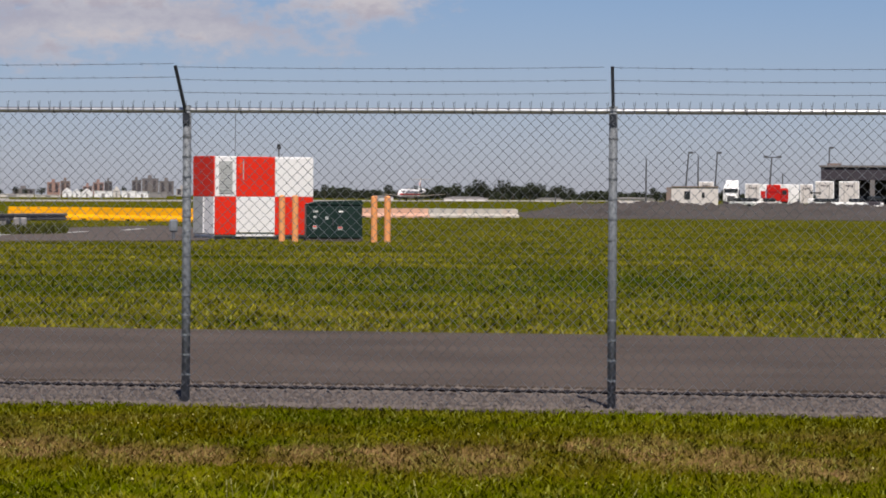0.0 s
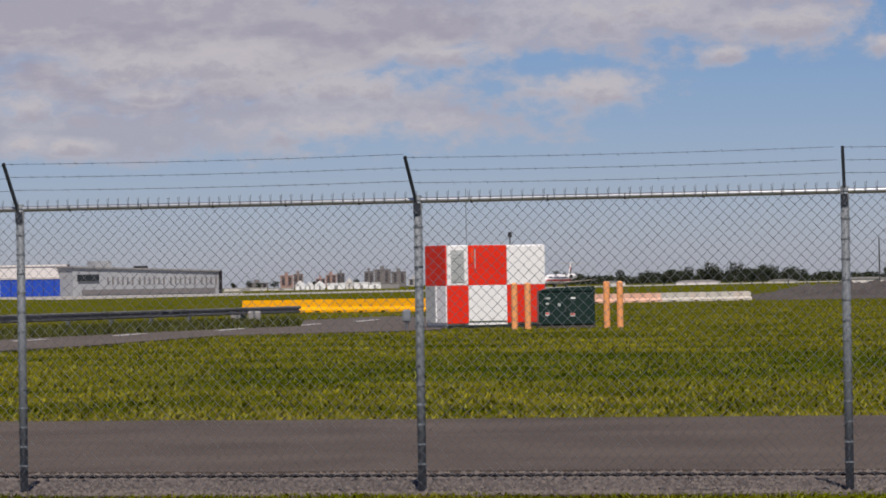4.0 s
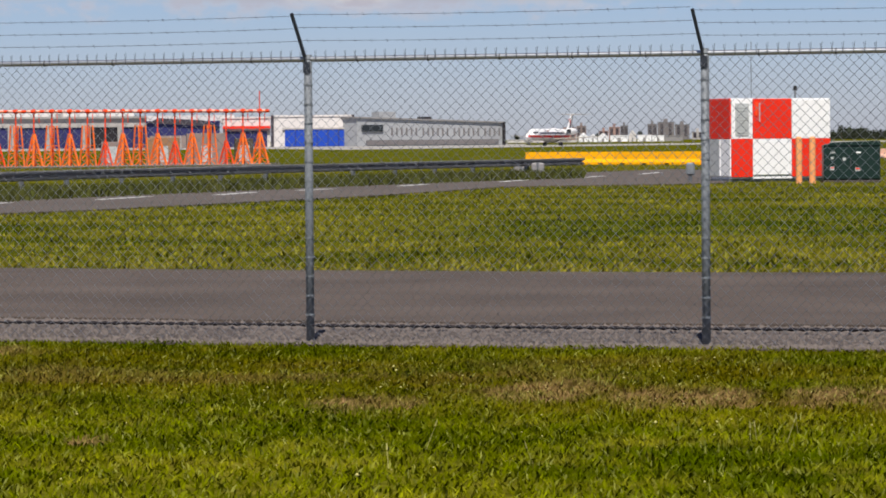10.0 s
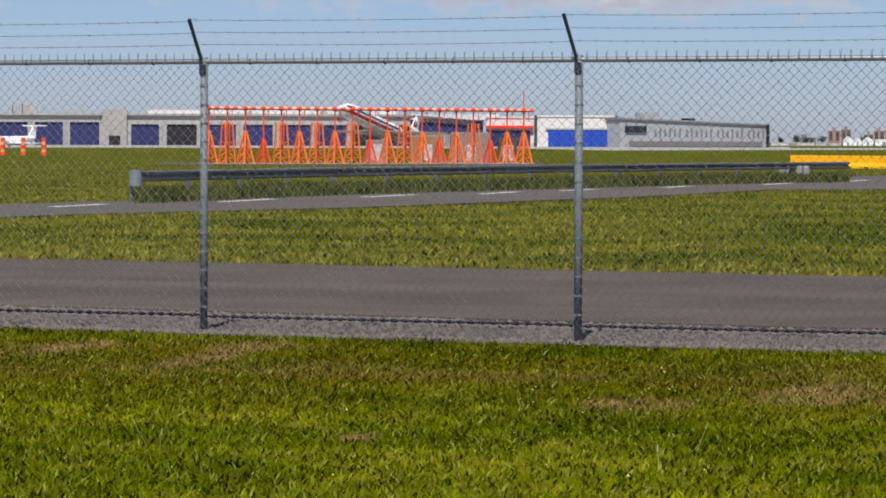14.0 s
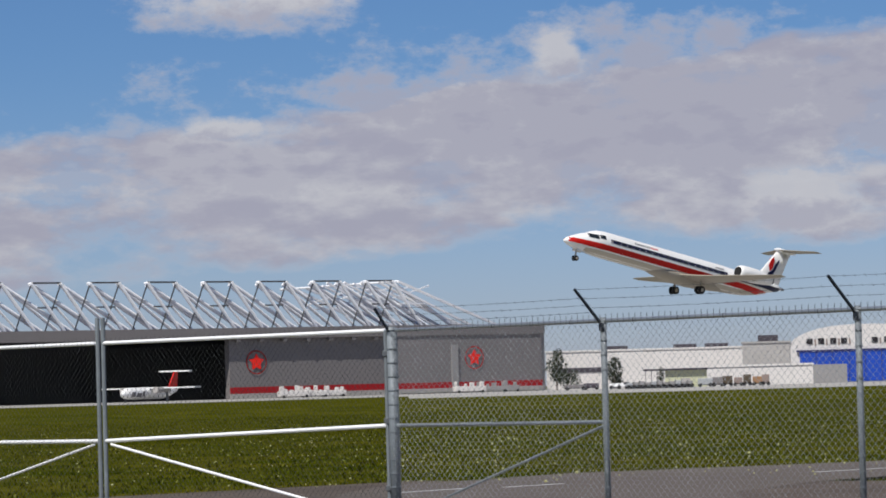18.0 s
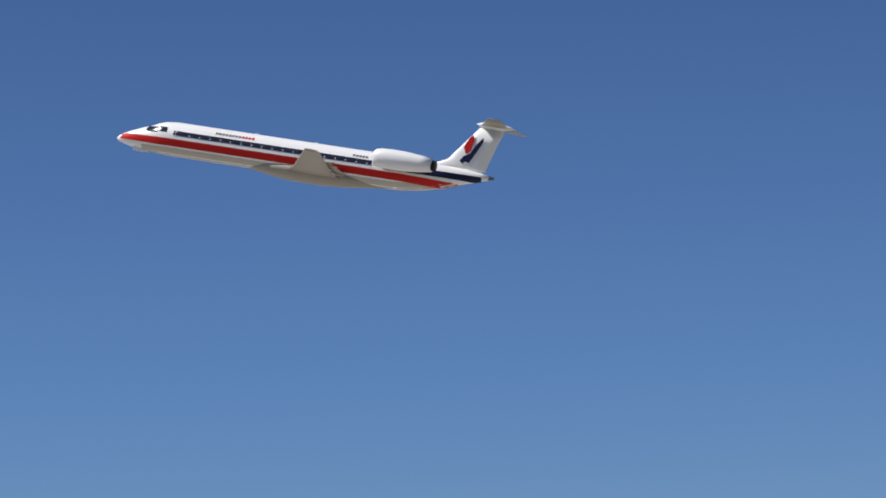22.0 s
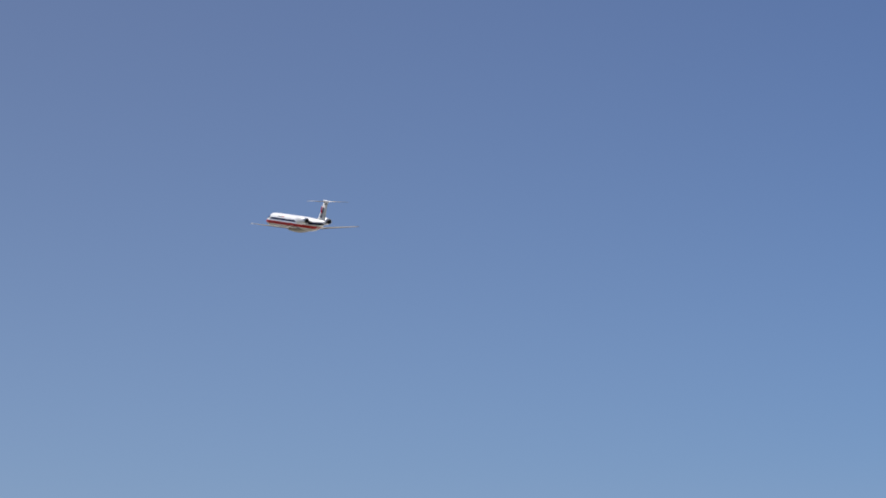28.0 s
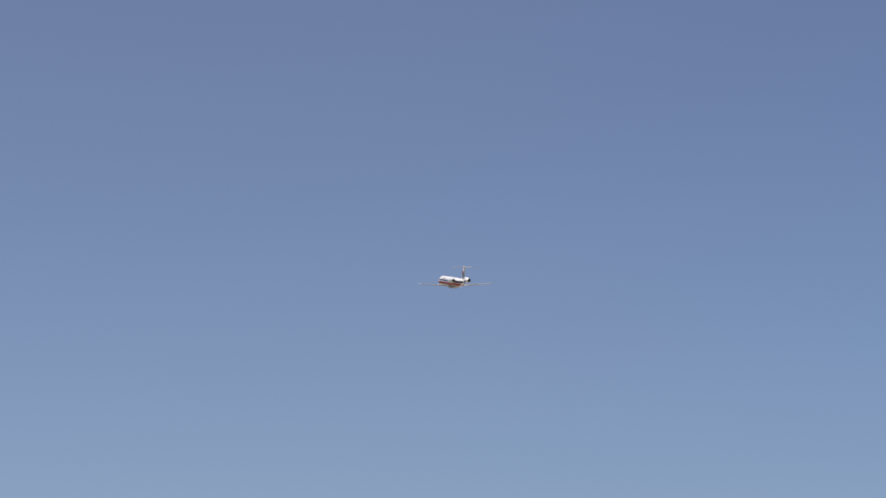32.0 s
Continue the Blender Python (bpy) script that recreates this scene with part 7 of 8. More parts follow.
        part("engine", tube(B(), (2.3, s * 1.3, zc + R * 0.6), (4.8, s * 1.3, zc + R * 0.6), 0.45, 0.35, 12), "white", root)
        part("main_gear", tube(B(), (1.0, s * 1.6, 0), (1.0, s * 1.6, zc - R * 0.5), 0.2, seg=8), "steel", root)
    part("nose_gear", tube(B(), (-L_ * 0.4, 0, 0), (-L_ * 0.4, 0, zc - R * 0.6), 0.18, seg=8), "steel", root)


apron_traffic()


# ---------------------------------------------------------------- buildings along the far side
def block(name, az0, az1, d, el, label, mat, category="building", depth=30, turn=0.0, parapet=True, z=None):
    """A building between two bearings (left, right); returns it with its half width and height."""
    mid = (az0 + az1) / 2
    w = d * math.tan(radians((az0 - az1) / 2))
    h = z if z else up(el, d)
    root = thing(name, facing(mid, d, turn), label, category)
    part("wall", box(B(), -w, w, 0, depth, 0, h), mat, root)
    if parapet:
        part("roof", box(B(), -w - 0.25, w + 0.25, -0.25, depth + 0.25, h, h + 0.45), mat, root)
    return root, w, h, mid


def at_az(mid, d, az):
    return d * math.tan(radians(mid - az))


def grey_office():
    p, q = polar(9.68, 880), polar(7.37, 905)
    root = thing("cargo_building", between(p, q), "long grey clad building with slim windows and a dark base", "building")
    L_, h, h1 = (q - p).length, 6.9, 5.5
    part("wall", prism(B(), [(0, 0), (L_, 0), (L_, h1), (0, h)], 0, 18), "steel_wall", root)
    part("roof", prism(B(), [(-0.5, h), (L_ + 0.5, h1), (L_ + 0.5, h1 + 0.35), (-0.5, h + 0.35)], -0.5, 18), "clad_light", root)
    part("base_band", box(B(), L_ * 0.06, L_ - 1.5, -0.3, 0, 0.3, 1.5), "clad_grey", root)
    part("penthouse", box(B(), L_ * 0.16, L_ * 0.27, 0.6, 4, h - 0.6, h + 1.5), "steel_wall", root)
    part("entrance_glazing", box(B(), L_ * 0.03, L_ * 0.17, -0.4, 0, 3.6, 5.2), "glass", root)
    x = L_ * 0.23
    k = 0
    while x < L_ - 1:
        zz = 2.7 - 0.4 * x / L_
        part("window", box(B(), x, x + 0.42, -0.12, 0, zz, zz + 1.9), "clad_grey", root)
        x += 2.1 if k % 6 == 5 else 1.45
        k += 1
    part("roof_unit", box(B(), L_ * 0.55, L_ * 0.55 + 2.2, 6, 9, 6.2, 7.2), "dark", root)
    part("end_frame", box(B(), L_ - 0.2, L_ + 0.4, -0.6, 1, 0, 5.8), "dark", root)


grey_office()


def blue_door_hangar():
    d = 885
    root, w, h, mid = block("hangar", 11.02, 9.74, d, 0.38, "white hangar with a large blue sliding door", "white_wall", "hangar", 40)
    x0, x1 = at_az(mid, d, 10.82), at_az(mid, d, 9.8)
    zt = up(0.18, d)
    leaf = part("door", box(B(), x0, x1, -0.35, 0, 0.1, zt), "blue", root, "bright blue sliding door")
    for k in range(1, 6):
        x = x0 + (x1 - x0) * k / 6
        part("door_joint", box(B(), x - 0.08, x + 0.08, -0.42, -0.35, 0.1, zt), "navy", leaf)
    part("door_head", box(B(), x0 - 0.6, x1 + 0.6, -0.5, 0, zt, zt + 0.4), "grey_wall", root)
    part("edge_trim", box(B(), -w - 0.3, -w + 0.4, -0.5, 0.4, 0, h + 0.4), "clad_dark", root)
    part("edge_trim", box(B(), w - 0.4, w + 0.3, -0.5, 0.4, 0, h + 0.4), "clad_dark", root)
    root, w, h, mid = block("hangar", 11.8, 11.05, 900, 0.36, "white hangar bay with a navy door", "white_wall", "hangar", 30)
    part("door", box(B(), -w + 0.6, w - 0.8, -0.3, 0, 0.1, up(0.16, 900)), "navy", root, "navy sliding door")
    part("canopy", box(B(), -w, w, -1.2, 0, up(0.2, 900), up(0.24, 900)), "red", root)
    root, w, h, mid = block("hangar", 13.0, 11.85, 890, 0.3, "dark navy hangar with a pale upper roof", "navy", "hangar", 30)
    part("roof_slope", prism(B(), [(-w, h), (-w + 3, h + 1.2), (w - 4, h + 0.6), (w, h - 1.0)], -0.6, 8), "clad_dark", root)
    part("upper_wall", box(B(), -w, w + 4, 12, 30, h, h + 1.9), "white_wall", root)
    root, w, h, mid = block("container_stack", 12.95, 12.3, 800, 0.1, "brown container block on the far apron", "brick_wall", "container", 4, parapet=False)
    for k in range(1, 4):
        x = -w + 2 * w * k / 4
        part("joint", box(B(), x - 0.1, x + 0.1, -0.06, 0, 0, h), "grey_wall", root)


blue_door_hangar()


def row_hangars():
    d = 905
    mid = 16.6
    root = thing("hangar_row", facing(mid - 0.04, d), "long row of grey concrete hangar bays with navy doors", "hangar")
    x0, x1 = at_az(mid, d, 20.3), at_az(mid, d, 12.9)
    h = up(0.38, d)
    part("wall", box(B(), x0, x1, 0, 30, 0, h), "grey_wall", root)
    part("roof", box(B(), x0 - 0.4, x1 + 0.4, -0.8, 30, h, h + 0.5), "concrete", root)
    part("upper_roof", box(B(), at_az(mid, d, 17.2), at_az(mid, d, 13.2), 10, 30, h, h + 1.5), "white_wall", root)
    doors = [(20.25, 19.70, 0), (19.59, 19.07, 1), (18.96, 18.52, 1), (18.41, 17.95, 1), (17.45, 17.01, 1), (16.89, 16.42, 2), (16.24, 15.8, 1), (15.68, 15.22, 1), (15.1, 14.62, 1), (14.5, 14.05, 1), (13.92, 13.5, 2), (13.4, 13.0, 1)]
    for a, b, kind in doors:
        xa, xb = at_az(mid, d, a), at_az(mid, d, b)
        zt = up(0.27 if a > 18 else 0.24, d)
        leaf = part("bay_door", box(B(), xa, xb, -0.2, 0.05, 0.1, zt), ("glass", "navy", "dark")[kind], root)
        part("pilaster", box(B(), xb, xb + 0.9, -0.7, 0, 0, zt + 0.5), "concrete", root)
        part("lintel", box(B(), xa, xb, -0.6, 0, zt, zt + 0.4), "concrete", root)
        for k in (0.33, 0.66):
            x = xa + (xb - xa) * k
            part("door_joint", box(B(), x - 0.05, x + 0.05, -0.26, -0.2, 0.1, zt), "dark", leaf)
    xa, xb = at_az(mid, d, 17.9), at_az(mid, d, 17.52)
    part("stair_tower", box(B(), xa, xb, -1.2, 3, 0, up(0.47, d)), "concrete", root)
    part("stair_door", box(B(), xa + 1.6, xb - 1.6, -1.35, -1.2, 0, 2.4), "dark", root)
    for az, hh in ((19.0, 1.6), (18.3, 1.2), (15.6, 0.8), (14.4, 0.9)):
        x = at_az(mid, d, az)
        part("roof_unit", box(B(), x - 1, x + 1, 4, 7, h + 0.4, h + 0.4 + hh), "grey_wall", root)


row_hangars()


def works_hall():
    """Beige assembly hall with pilasters, its sign and the white annexe before it."""
    d = 930
    mid = 24.0
    root = thing("assembly_hall", facing(mid - 0.02, d), "long beige assembly hall with pale pilasters and grey doors", "building")

    def X(az):
        return at_az(mid, d, az)

    top = up(0.76, d)
    x0, x1 = X(28.2), X(22.3)
    part("wall", box(B(), x0, x1, 0, 60, 0, top - 3.2), "taupe_wall", root, "taupe lower wall")
    part("upper_band", box(B(), x0, x1, -0.6, 60, top - 3.2, top), "beige_wall", root, "beige upper wall band")
    part("roof", box(B(), x0 - 0.4, x1 + 0.4, -0.9, 60, top, top + 0.4), "concrete", root)
    part("wall", box(B(), X(22.3), X(21.0), 0, 40, 0, top - 0.7), "beige_wall", root)
    part("wall", box(B(), X(21.0), X(19.95), 0, 40, 0, top - 1.5), "beige_wall", root)
    part("roof", box(B(), X(22.3), X(21.0), -0.4, 40, top - 0.7, top - 0.35), "concrete", root)
    part("roof", box(B(), X(21.0), X(19.95), -0.4, 40, top - 1.5, top - 1.15), "concrete", root)
    for az in (27.9, 26.45, 24.97, 23.66, 22.46):
        x = X(az)
        part("pilaster", box(B(), x - 2.4, x, -2.5, 2, 0, top + 0.9), "concrete", root, "pale concrete pilaster")
        part("pilaster_return", box(B(), x, x + 2.6, -1.2, 2, 0, top + 0.4), "grey_wall", root)
        part("vent_panel", box(B(), x + 0.5, x + 2.0, -1.4, -1.2, top - 5.0, top - 2.4), "clad_dark", root)
    for a, b in ((27.7, 26.75), (26.1, 25.3)):
        leaf = part("bay_door", box(B(), X(a), X(b), -0.25, 0, 0.2, top - 4.2), "clad_grey", root, "grey folding door")
        for k in range(1, 5):
            x = X(a) + (X(b) - X(a)) * k / 5
            part("door_joint", box(B(), x - 0.08, x + 0.08, -0.32, -0.25, 0.2, top - 4.2), "clad_dark", leaf)
    # sign panel: the writing becomes bars
    board = part("sign_panel", box(B(), X(23.33), X(22.66), -1.4, -0.6, up(0.2, d), top), "grey_wall", root)
    for az, h in ((19.75, 1.6), (19.6, 2.4), (19.2, 2.2), (19.05, 2.8)):
        part("roof_unit", box(B(), X(az) - 0.9, X(az) + 0.7, 4, 8, up(0.4, d), up(0.4, d) + h), "grey_wall", root)
    n = 10
    for k in range(n):
        x = X(23.26) + (X(22.67) - X(23.26)) * k / n
        part("sign_bar", box(B(), x, x + 0.82, -1.7, -1.4, up(0.53, d), up(0.69, d)), "dark", board)
    part("entrance", box(B(), X(23.0), X(22.67), -1.6, -1.4, 1.2, up(0.32, d)), "dark", root)
    part("ledge", box(B(), X(22.3), X(19.95), -0.5, 0, up(0.5, d), up(0.53, d)), "clad_dark", root, "dark ledge under the upper wall")
    part("lower_wall", box(B(), X(22.3), X(19.95), -0.3, 0, 0, up(0.5, d)), "grey_wall", root)
    part("pilaster", box(B(), X(21.72), X(21.45), -2.2, 2, 0, top - 0.4), "concrete", root, "pale concrete pilaster")
    # white annexe
    an = thing("annexe", facing(21.27, 890), "plain white annexe with a flat roof", "building")
    w = at_az(21.3, 890, 20.32)
    part("wall", box(B(), -w, w, 0, 25, 0, up(0.42, 890)), "rose_wall", an)
    part("roof", box(B(), -w - 0.3, w + 0.3, -0.4, 25, up(0.42, 890), up(0.45, 890)), "concrete", an)
    for az, z0, z1, ww in ((22.0, 4.0, 5.4, 0.5), (21.0, 2.6, 4.6, 0.9)):
        x = at_az(21.3, 890, az)
        part("window", box(B(), x - ww, x + ww, -0.15, 0, z0, z1), "clad_dark", an)
    # long white canopy
    ca = thing("canopy", facing(23.77, 870), "long low white canopy over the service road", "canopy")
    xa, xb = at_az(23.8, 870, 25.35), at_az(23.8, 870, 22.6)
    part("canopy_roof", box(B(), xa, xb, -2, 6, 4.9, 6.1), "white_wall", ca)
    part("fascia", box(B(), xa, xb, -2.2, -2, 4.5, 5.1), "clad_dark", ca)
    for k in range(8):
        x = xa + (xb - xa) * (k + 0.5) / 8
        part("column", box(B(), x - 0.25, x + 0.25, 1, 1.5, 0, 4.9), "concrete", ca)


works_hall()


def domed_building():
    d = 1040
    mid = 24.45
    root = thing("terminal_building", facing(mid - 0.02, d), "white stepped terminal building with a shallow dome", "building")
    W = at_az(mid, d, 23.5)
    el = [(0.0, 0.86, 1.0), (0.86, 0.93, 0.92), (0.93, 1.0, 1.0), (1.0, 1.05, 0.94), (1.05, 1.15, 1.0), (1.15, 1.2, 0.97)]
    for k, (a, b, s) in enumerate(el):
        part("storey", box(B(), -W * s, W * s, (1 - s) * 20, 50, 0 if k == 0 else up(a, d), up(b, d)), "dark" if k in (1, 3) else "rose_wall", root)
    for k in range(5):
        x = -W + (k + 0.5) * 2 * W / 5
        part("window", box(B(), x - 2.6, x + 2.6, -0.3, 0, up(0.87, d), up(0.9, d)), "dark", root)
        part("mullion", box(B(), x + 3.0, x + 3.9, -0.3, 2.5, up(0.86, d), up(0.93, d)), "white_wall", root)
    rings = []
    for s, f in ((1.0, 0.0), (0.93, 0.13), (0.76, 0.4), (0.58, 0.68), (0.42, 0.88), (0.26, 0.98), (0.02, 1.0)):
        r, z = W * 0.68 * s, up(1.2, d) + (up(1.5, d) - up(1.2, d)) * f
        rings.append([Vector((r * math.cos(2 * math.pi * i / 24), 25 + r * 0.8 * math.sin(2 * math.pi * i / 24), z)) for i in range(24)])
    part("dome", loft(B(), rings), "truss", root, "white shallow dome roof", smooth=True)
    for x in (-W * 0.72, W * 0.78):
        part("roof_unit", box(B(), x - 2.6, x + 2.6, 6, 10, up(1.24, d), up(1.3, d)), "dark", root)
        part("unit_legs", box(B(), x - 2.2, x + 2.2, 7, 9, up(1.2, d), up(1.24, d)), "concrete", root)


domed_building()


def arched_hangar():
    d = 900
    mid = 30.2
    root = thing("hangar", facing(mid, d), "white arched hangar with a wide blue door and small windows", "hangar")

    def X(az):
        return at_az(mid, d, az)

    xa, xb = X(31.55), X(29.05)
    z0, z1 = up(0.42, d), up(0.82, d)
    out = [(xa, 0), (xb, 0), (xb, z0)]
    n = 14
    for k in range(n + 1):
        u = 1 - k / n
        x = xa + (xb - xa) * u
        s = abs(2 * u - 1)
        out.append((x, z0 + (z1 - z0) * (1 - s ** 2.6) ** 0.62))
    out.append((xa, z0))
    part("wall", prism(B(), out[:3] + out[3:-1], 0, 50), "white_wall", root)
    leaf = part("door", box(B(), X(31.3), X(29.25), -0.6, -0.01, 0.2, up(0.4, d)), "blue", root, "wide blue sliding door")
    part("door_head", box(B(), X(31.35), X(29.2), -0.8, -0.01, up(0.4, d), up(0.43, d)), "navy", root)
    for k in range(1, 8):
        x = X(31.3) + (X(29.25) - X(31.3)) * k / 8
        part("door_joint", box(B(), x - 0.08, x + 0.08, -0.7, -0.6, 0.2, up(0.4, d)), "navy", leaf)
    for az in (31.14, 30.96, 30.77, 30.6, 30.12, 29.93, 29.73, 29.55):
        x = X(az)
        win = part("window", box(B(), x - 0.75, x + 0.75, -0.2, 0.05, up(0.52, d), up(0.61, d)), "dark", root)
        part("window_frame", box(B(), x + 1.2, x + 1.6, -0.15, 0.02, up(0.5, d), up(0.6, d)), "brick_wall", win)
    an = thing("service_building", facing(28.4, 905), "pale grey service building beside the arched hangar", "building")
    xa, xb = at_az(28.4, 905, 29.1), at_az(28.4, 905, 27.35)
    part("wall", box(B(), xa, xb, 0, 30, 0, up(0.62, 905)), "grey_wall", an)
    part("roof", box(B(), xa - 0.5, xb + 0.5, -0.6, 30, up(0.62, 905), up(0.82, 905)), "white_wall", an)
    for k in range(3):
        part("window", box(B(), xa + 8 + 3 * k, xa + 9.6 + 3 * k, -0.15, 0, 3.6, 5.2), "dark", an)
    part("low_wing", box(B(), xb - 9, xb + 1, -5, 0, 0, up(0.4, 905)), "grey_wall", an)


arched_hangar()


def warehouses():
    root, w, h, mid = block("warehouse", 35.3, 31.3, 930, 0.5, "long low white warehouse", "white_wall", "building", 40)
    part("dark_band", box(B(), -w + 2, -w + 16, -0.2, 0, h * 0.45, h * 0.58), "clad_dark", root)
    for x in (-w * 0.45, w * 0.35, w * 0.1):
        part("roof_unit", box(B(), x - 3, x + 3, 8, 14, h + 0.4, h + 1.4), "clad_dark", root)
    root, w, h, mid = block("warehouse", 33.3, 31.1, 860, 0.2, "white low warehouse with a grey end bay", "white_wall", "building", 20)
    part("end_bay", box(B(), w, w + 8, -0.5, 18, 0, h), "clad_light", root)
    lean = thing("lean_to", facing(33.1, 825), "pale green lean-to with a dark roof edge", "shed")
    wl = 825 * math.tan(radians(0.33))
    part("wall", box(B(), -wl, wl, 0, 6, 0, up(0.17, 825)), "lean_green", lean)
    part("roof", box(B(), -wl - 5.0, wl + 0.2, -1.0, 6, up(0.17, 825), up(0.2, 825)), "clad_dark", lean)
    for k in range(4):
        part("post", tube(B(), (-wl - 4.4 + k * 1.3, -0.6, 0), (-wl - 4.4 + k * 1.3, -0.6, up(0.17, 825)), 0.08, seg=6), "steel", lean)
    part("door", box(B(), -1.2, 1.0, -0.06, 0, 0, 2.1), "grey_wall", lean)
    root, w, h, mid = block("plant_room", 32.2, 31.45, 900, 0.56, "grey plant room on the warehouse roof", "grey_wall", "building", 14)
    part("stack", box(B(), -2, 3, 2, 8, h, h + 2), "clad_dark", root)


warehouses()


def simple_vehicle(az, d, w, h, mat, name, label, category, group, turn=0.0, cab=True):
    root = thing(name, facing(az, d, turn), label, category, group)
    part("body", box(B(), -w / 2, w / 2, 0, 2.4, 0.55, h, 0.08), mat, root)
    if cab:
        part("cab", box(B(), w / 2, w / 2 + 1.9, 0.1, 2.3, 0.5, min(h, 2.6), 0.15), mat, root)
        part("windscreen", box(B(), w / 2 + 0.6, w / 2 + 1.92, 0.05, 2.35, 1.55, min(h, 2.6) - 0.25), "glass", root)
    for x in (-w * 0.35, w * 0.35):
        for y in (0.0, 2.1):
            part("wheel", tube(B(), (x, y, 0.45), (x, y + 0.3, 0.45), 0.45, seg=12), "black", root)
    part("chassis", box(B(), -w / 2, w / 2, 0.2, 2.2, 0.4, 0.55), "dark", root)
    return root


def far_vehicles():
    rng = random.Random(5)
    for k in range(27):
        az = 24.9 - k * 0.172
        if 23.55 < az < 23.75:
            continue
        mat = rng.choice(("white_wall", "white_wall", "white", "clad_light", "clad_light", "white"))
        if k == 15:
            mat = "clad_band"
        if k == 26:
            mat = "navy"
        simple_vehicle(az, 800 + rng.uniform(-8, 8), rng.uniform(1.9, 2.35), rng.uniform(3.1, 3.8), mat, "baggage_container", "pale boxy service container parked in a row", "container", "service containers", 0, False)
    for az, w, h, mat in ((26.95, 11, 1.9, "orange_red"), (26.5, 5, 1.8, "orange_red"), (27.25, 4, 1.5, "brick_wall"), (32.45, 2.2, 2.3, "bark"), (32.28, 1.8, 1.9, "brick_wall"), (32.14, 1.7, 2.5, "bark"), (31.98, 2.0, 2.0, "tan_crate"), (31.85, 1.6, 2.4, "brick_wall"), (32.8, 3.2, 1.9, "steel_wall"), (32.6, 2.4, 2.1, "clad_grey"), (34.22, 2.4, 1.3, "white"), (34.85, 5.0, 1.3, "clad_grey"), (34.6, 3.4, 1.5, "clad_dark")):
        simple_vehicle(az, 790, w, h, mat, "service_vehicle", "airport service vehicle parked on the far apron", "vehicle", "apron vehicles", 0, 33 < az < 34.3)
    for k in range(11):
        simple_vehicle(33.98 - 0.095 * k, 780, 1.0, 1.35 + 0.15 * (k % 3), "clad_light" if k % 4 else "steel_wall", "baggage_cart", "small grey baggage cart in a row on the apron", "cart", "baggage carts", 12, False)
    tent = thing("dome_tent", facing(28.0, 800), "white domed storage tent", "tent")
    rings = []
    for k in range(6):
        a = k / 5 * math.pi / 2
        r, z = 5.0 * math.cos(a) + 0.1, 3.6 * math.sin(a) ** 0.8
        rings.append([Vector((r * math.cos(2 * math.pi * i / 18), 5 + r * math.sin(2 * math.pi * i / 18), z)) for i in range(18)])
    part("cover", loft(B(), rings), "truss", tent, smooth=True)
    part("opening", box(B(), 1.2, 4.6, -0.4, 1.5, 0, 1.3), "brick_wall", tent)


far_vehicles()


# ---------------------------------------------------------------- town, trees and the yard on the right
def town():
    for az0, az1, d, el, mat, label in ((6.41, 6.21, 2900, 0.17, "rose_brick", "rose brick apartment tower in the far town"), (6.2, 6.05, 2880, 0.19, "brick_wall", "brown brick apartment tower in the far town"), (5.85, 5.7, 2900, 0.11, "rose_brick", "low rose brick block in the far town"), (5.69, 5.52, 2900, 0.17, "rose_brick", "rose brick apartment tower in the far town"), (5.51, 5.39, 2880, 0.19, "clad_grey", "grey apartment tower in the far town"),
            (5.08, 4.93, 2800, 0.21, "clad_grey", "dark grey apartment slab in the far town"), (4.92, 4.66, 2820, 0.24, "clad_grey", "dark grey apartment slab in the far town"), (4.65, 4.42, 2800, 0.2, "clad_grey", "dark grey apartment slab in the far town"), (6.95, 6.6, 2900, 0.06, "clad_grey", "grey low block in the far town"), (4.38, 4.2, 2700, 0.08, "grey_wall", "grey block in the far town")):
        root, w, h, mid = block("apartment_tower", az0, az1, d, el, label, mat, "building", 20)
        root["group"] = "far apartment towers"
        nx, nz = max(2, int(w * 2 / 5)), 6
        for i in range(nx):
            for j in range(nz):
                x = -w + (i + 0.5) * 2 * w / nx
                z = h * (0.25 + 0.7 * j / nz)
                part("window", box(B(), x - 1.2, x + 1.2, -0.15, 0, z, z + 0.9), "clad_dark", root)
        part("lift_house", box(B(), -w * 0.3, w * 0.2, 4, 10, h + 0.4, h + 3.0), mat, root)
    for az0, az1, el, mat, peak in ((6.17, 6.02, 0.09, "truss", 1), (6.01, 5.88, 0.07, "truss", 1), (5.87, 5.7, 0.08, "truss", 1), (5.67, 5.39, 0.045, "truss", 0), (5.38, 5.26, 0.12, "white_wall", 1), (5.24, 5.02, 0.05, "truss", 0), (5.01, 4.82, 0.04, "truss", 0), (4.81, 4.53, 0.035, "clad_light", 0), (6.6, 6.2, -0.02, "white_wall", 0), (7.3, 6.62, -0.01, "white_wall", 0)):
        d = 1500
        mid = (az0 + az1) / 2
        w = d * math.tan(radians((az0 - az1) / 2))
        h = up(el, d)
        root = thing("storage_shed", facing(mid, d), "pale storage shed on the far side of the airfield", "shed", "far sheds")
        eave = h * (0.55 if peak else 0.88)
        part("wall", box(B(), -w, w, 0, 12, 0, eave), mat, root)
        part("roof", prism(B(), [(-w - 0.15, eave), (w + 0.15, eave), (w * 0.12, h), (-w * 0.12, h)] if peak else [(-w - 0.15, eave), (w + 0.15, eave), (w, h), (-w, h)], -0.2, 12), mat, root)
        part("door", box(B(), -w * 0.2, w * 0.2, -0.1, 0, 0, eave * 0.7), "clad_light", root)


town()


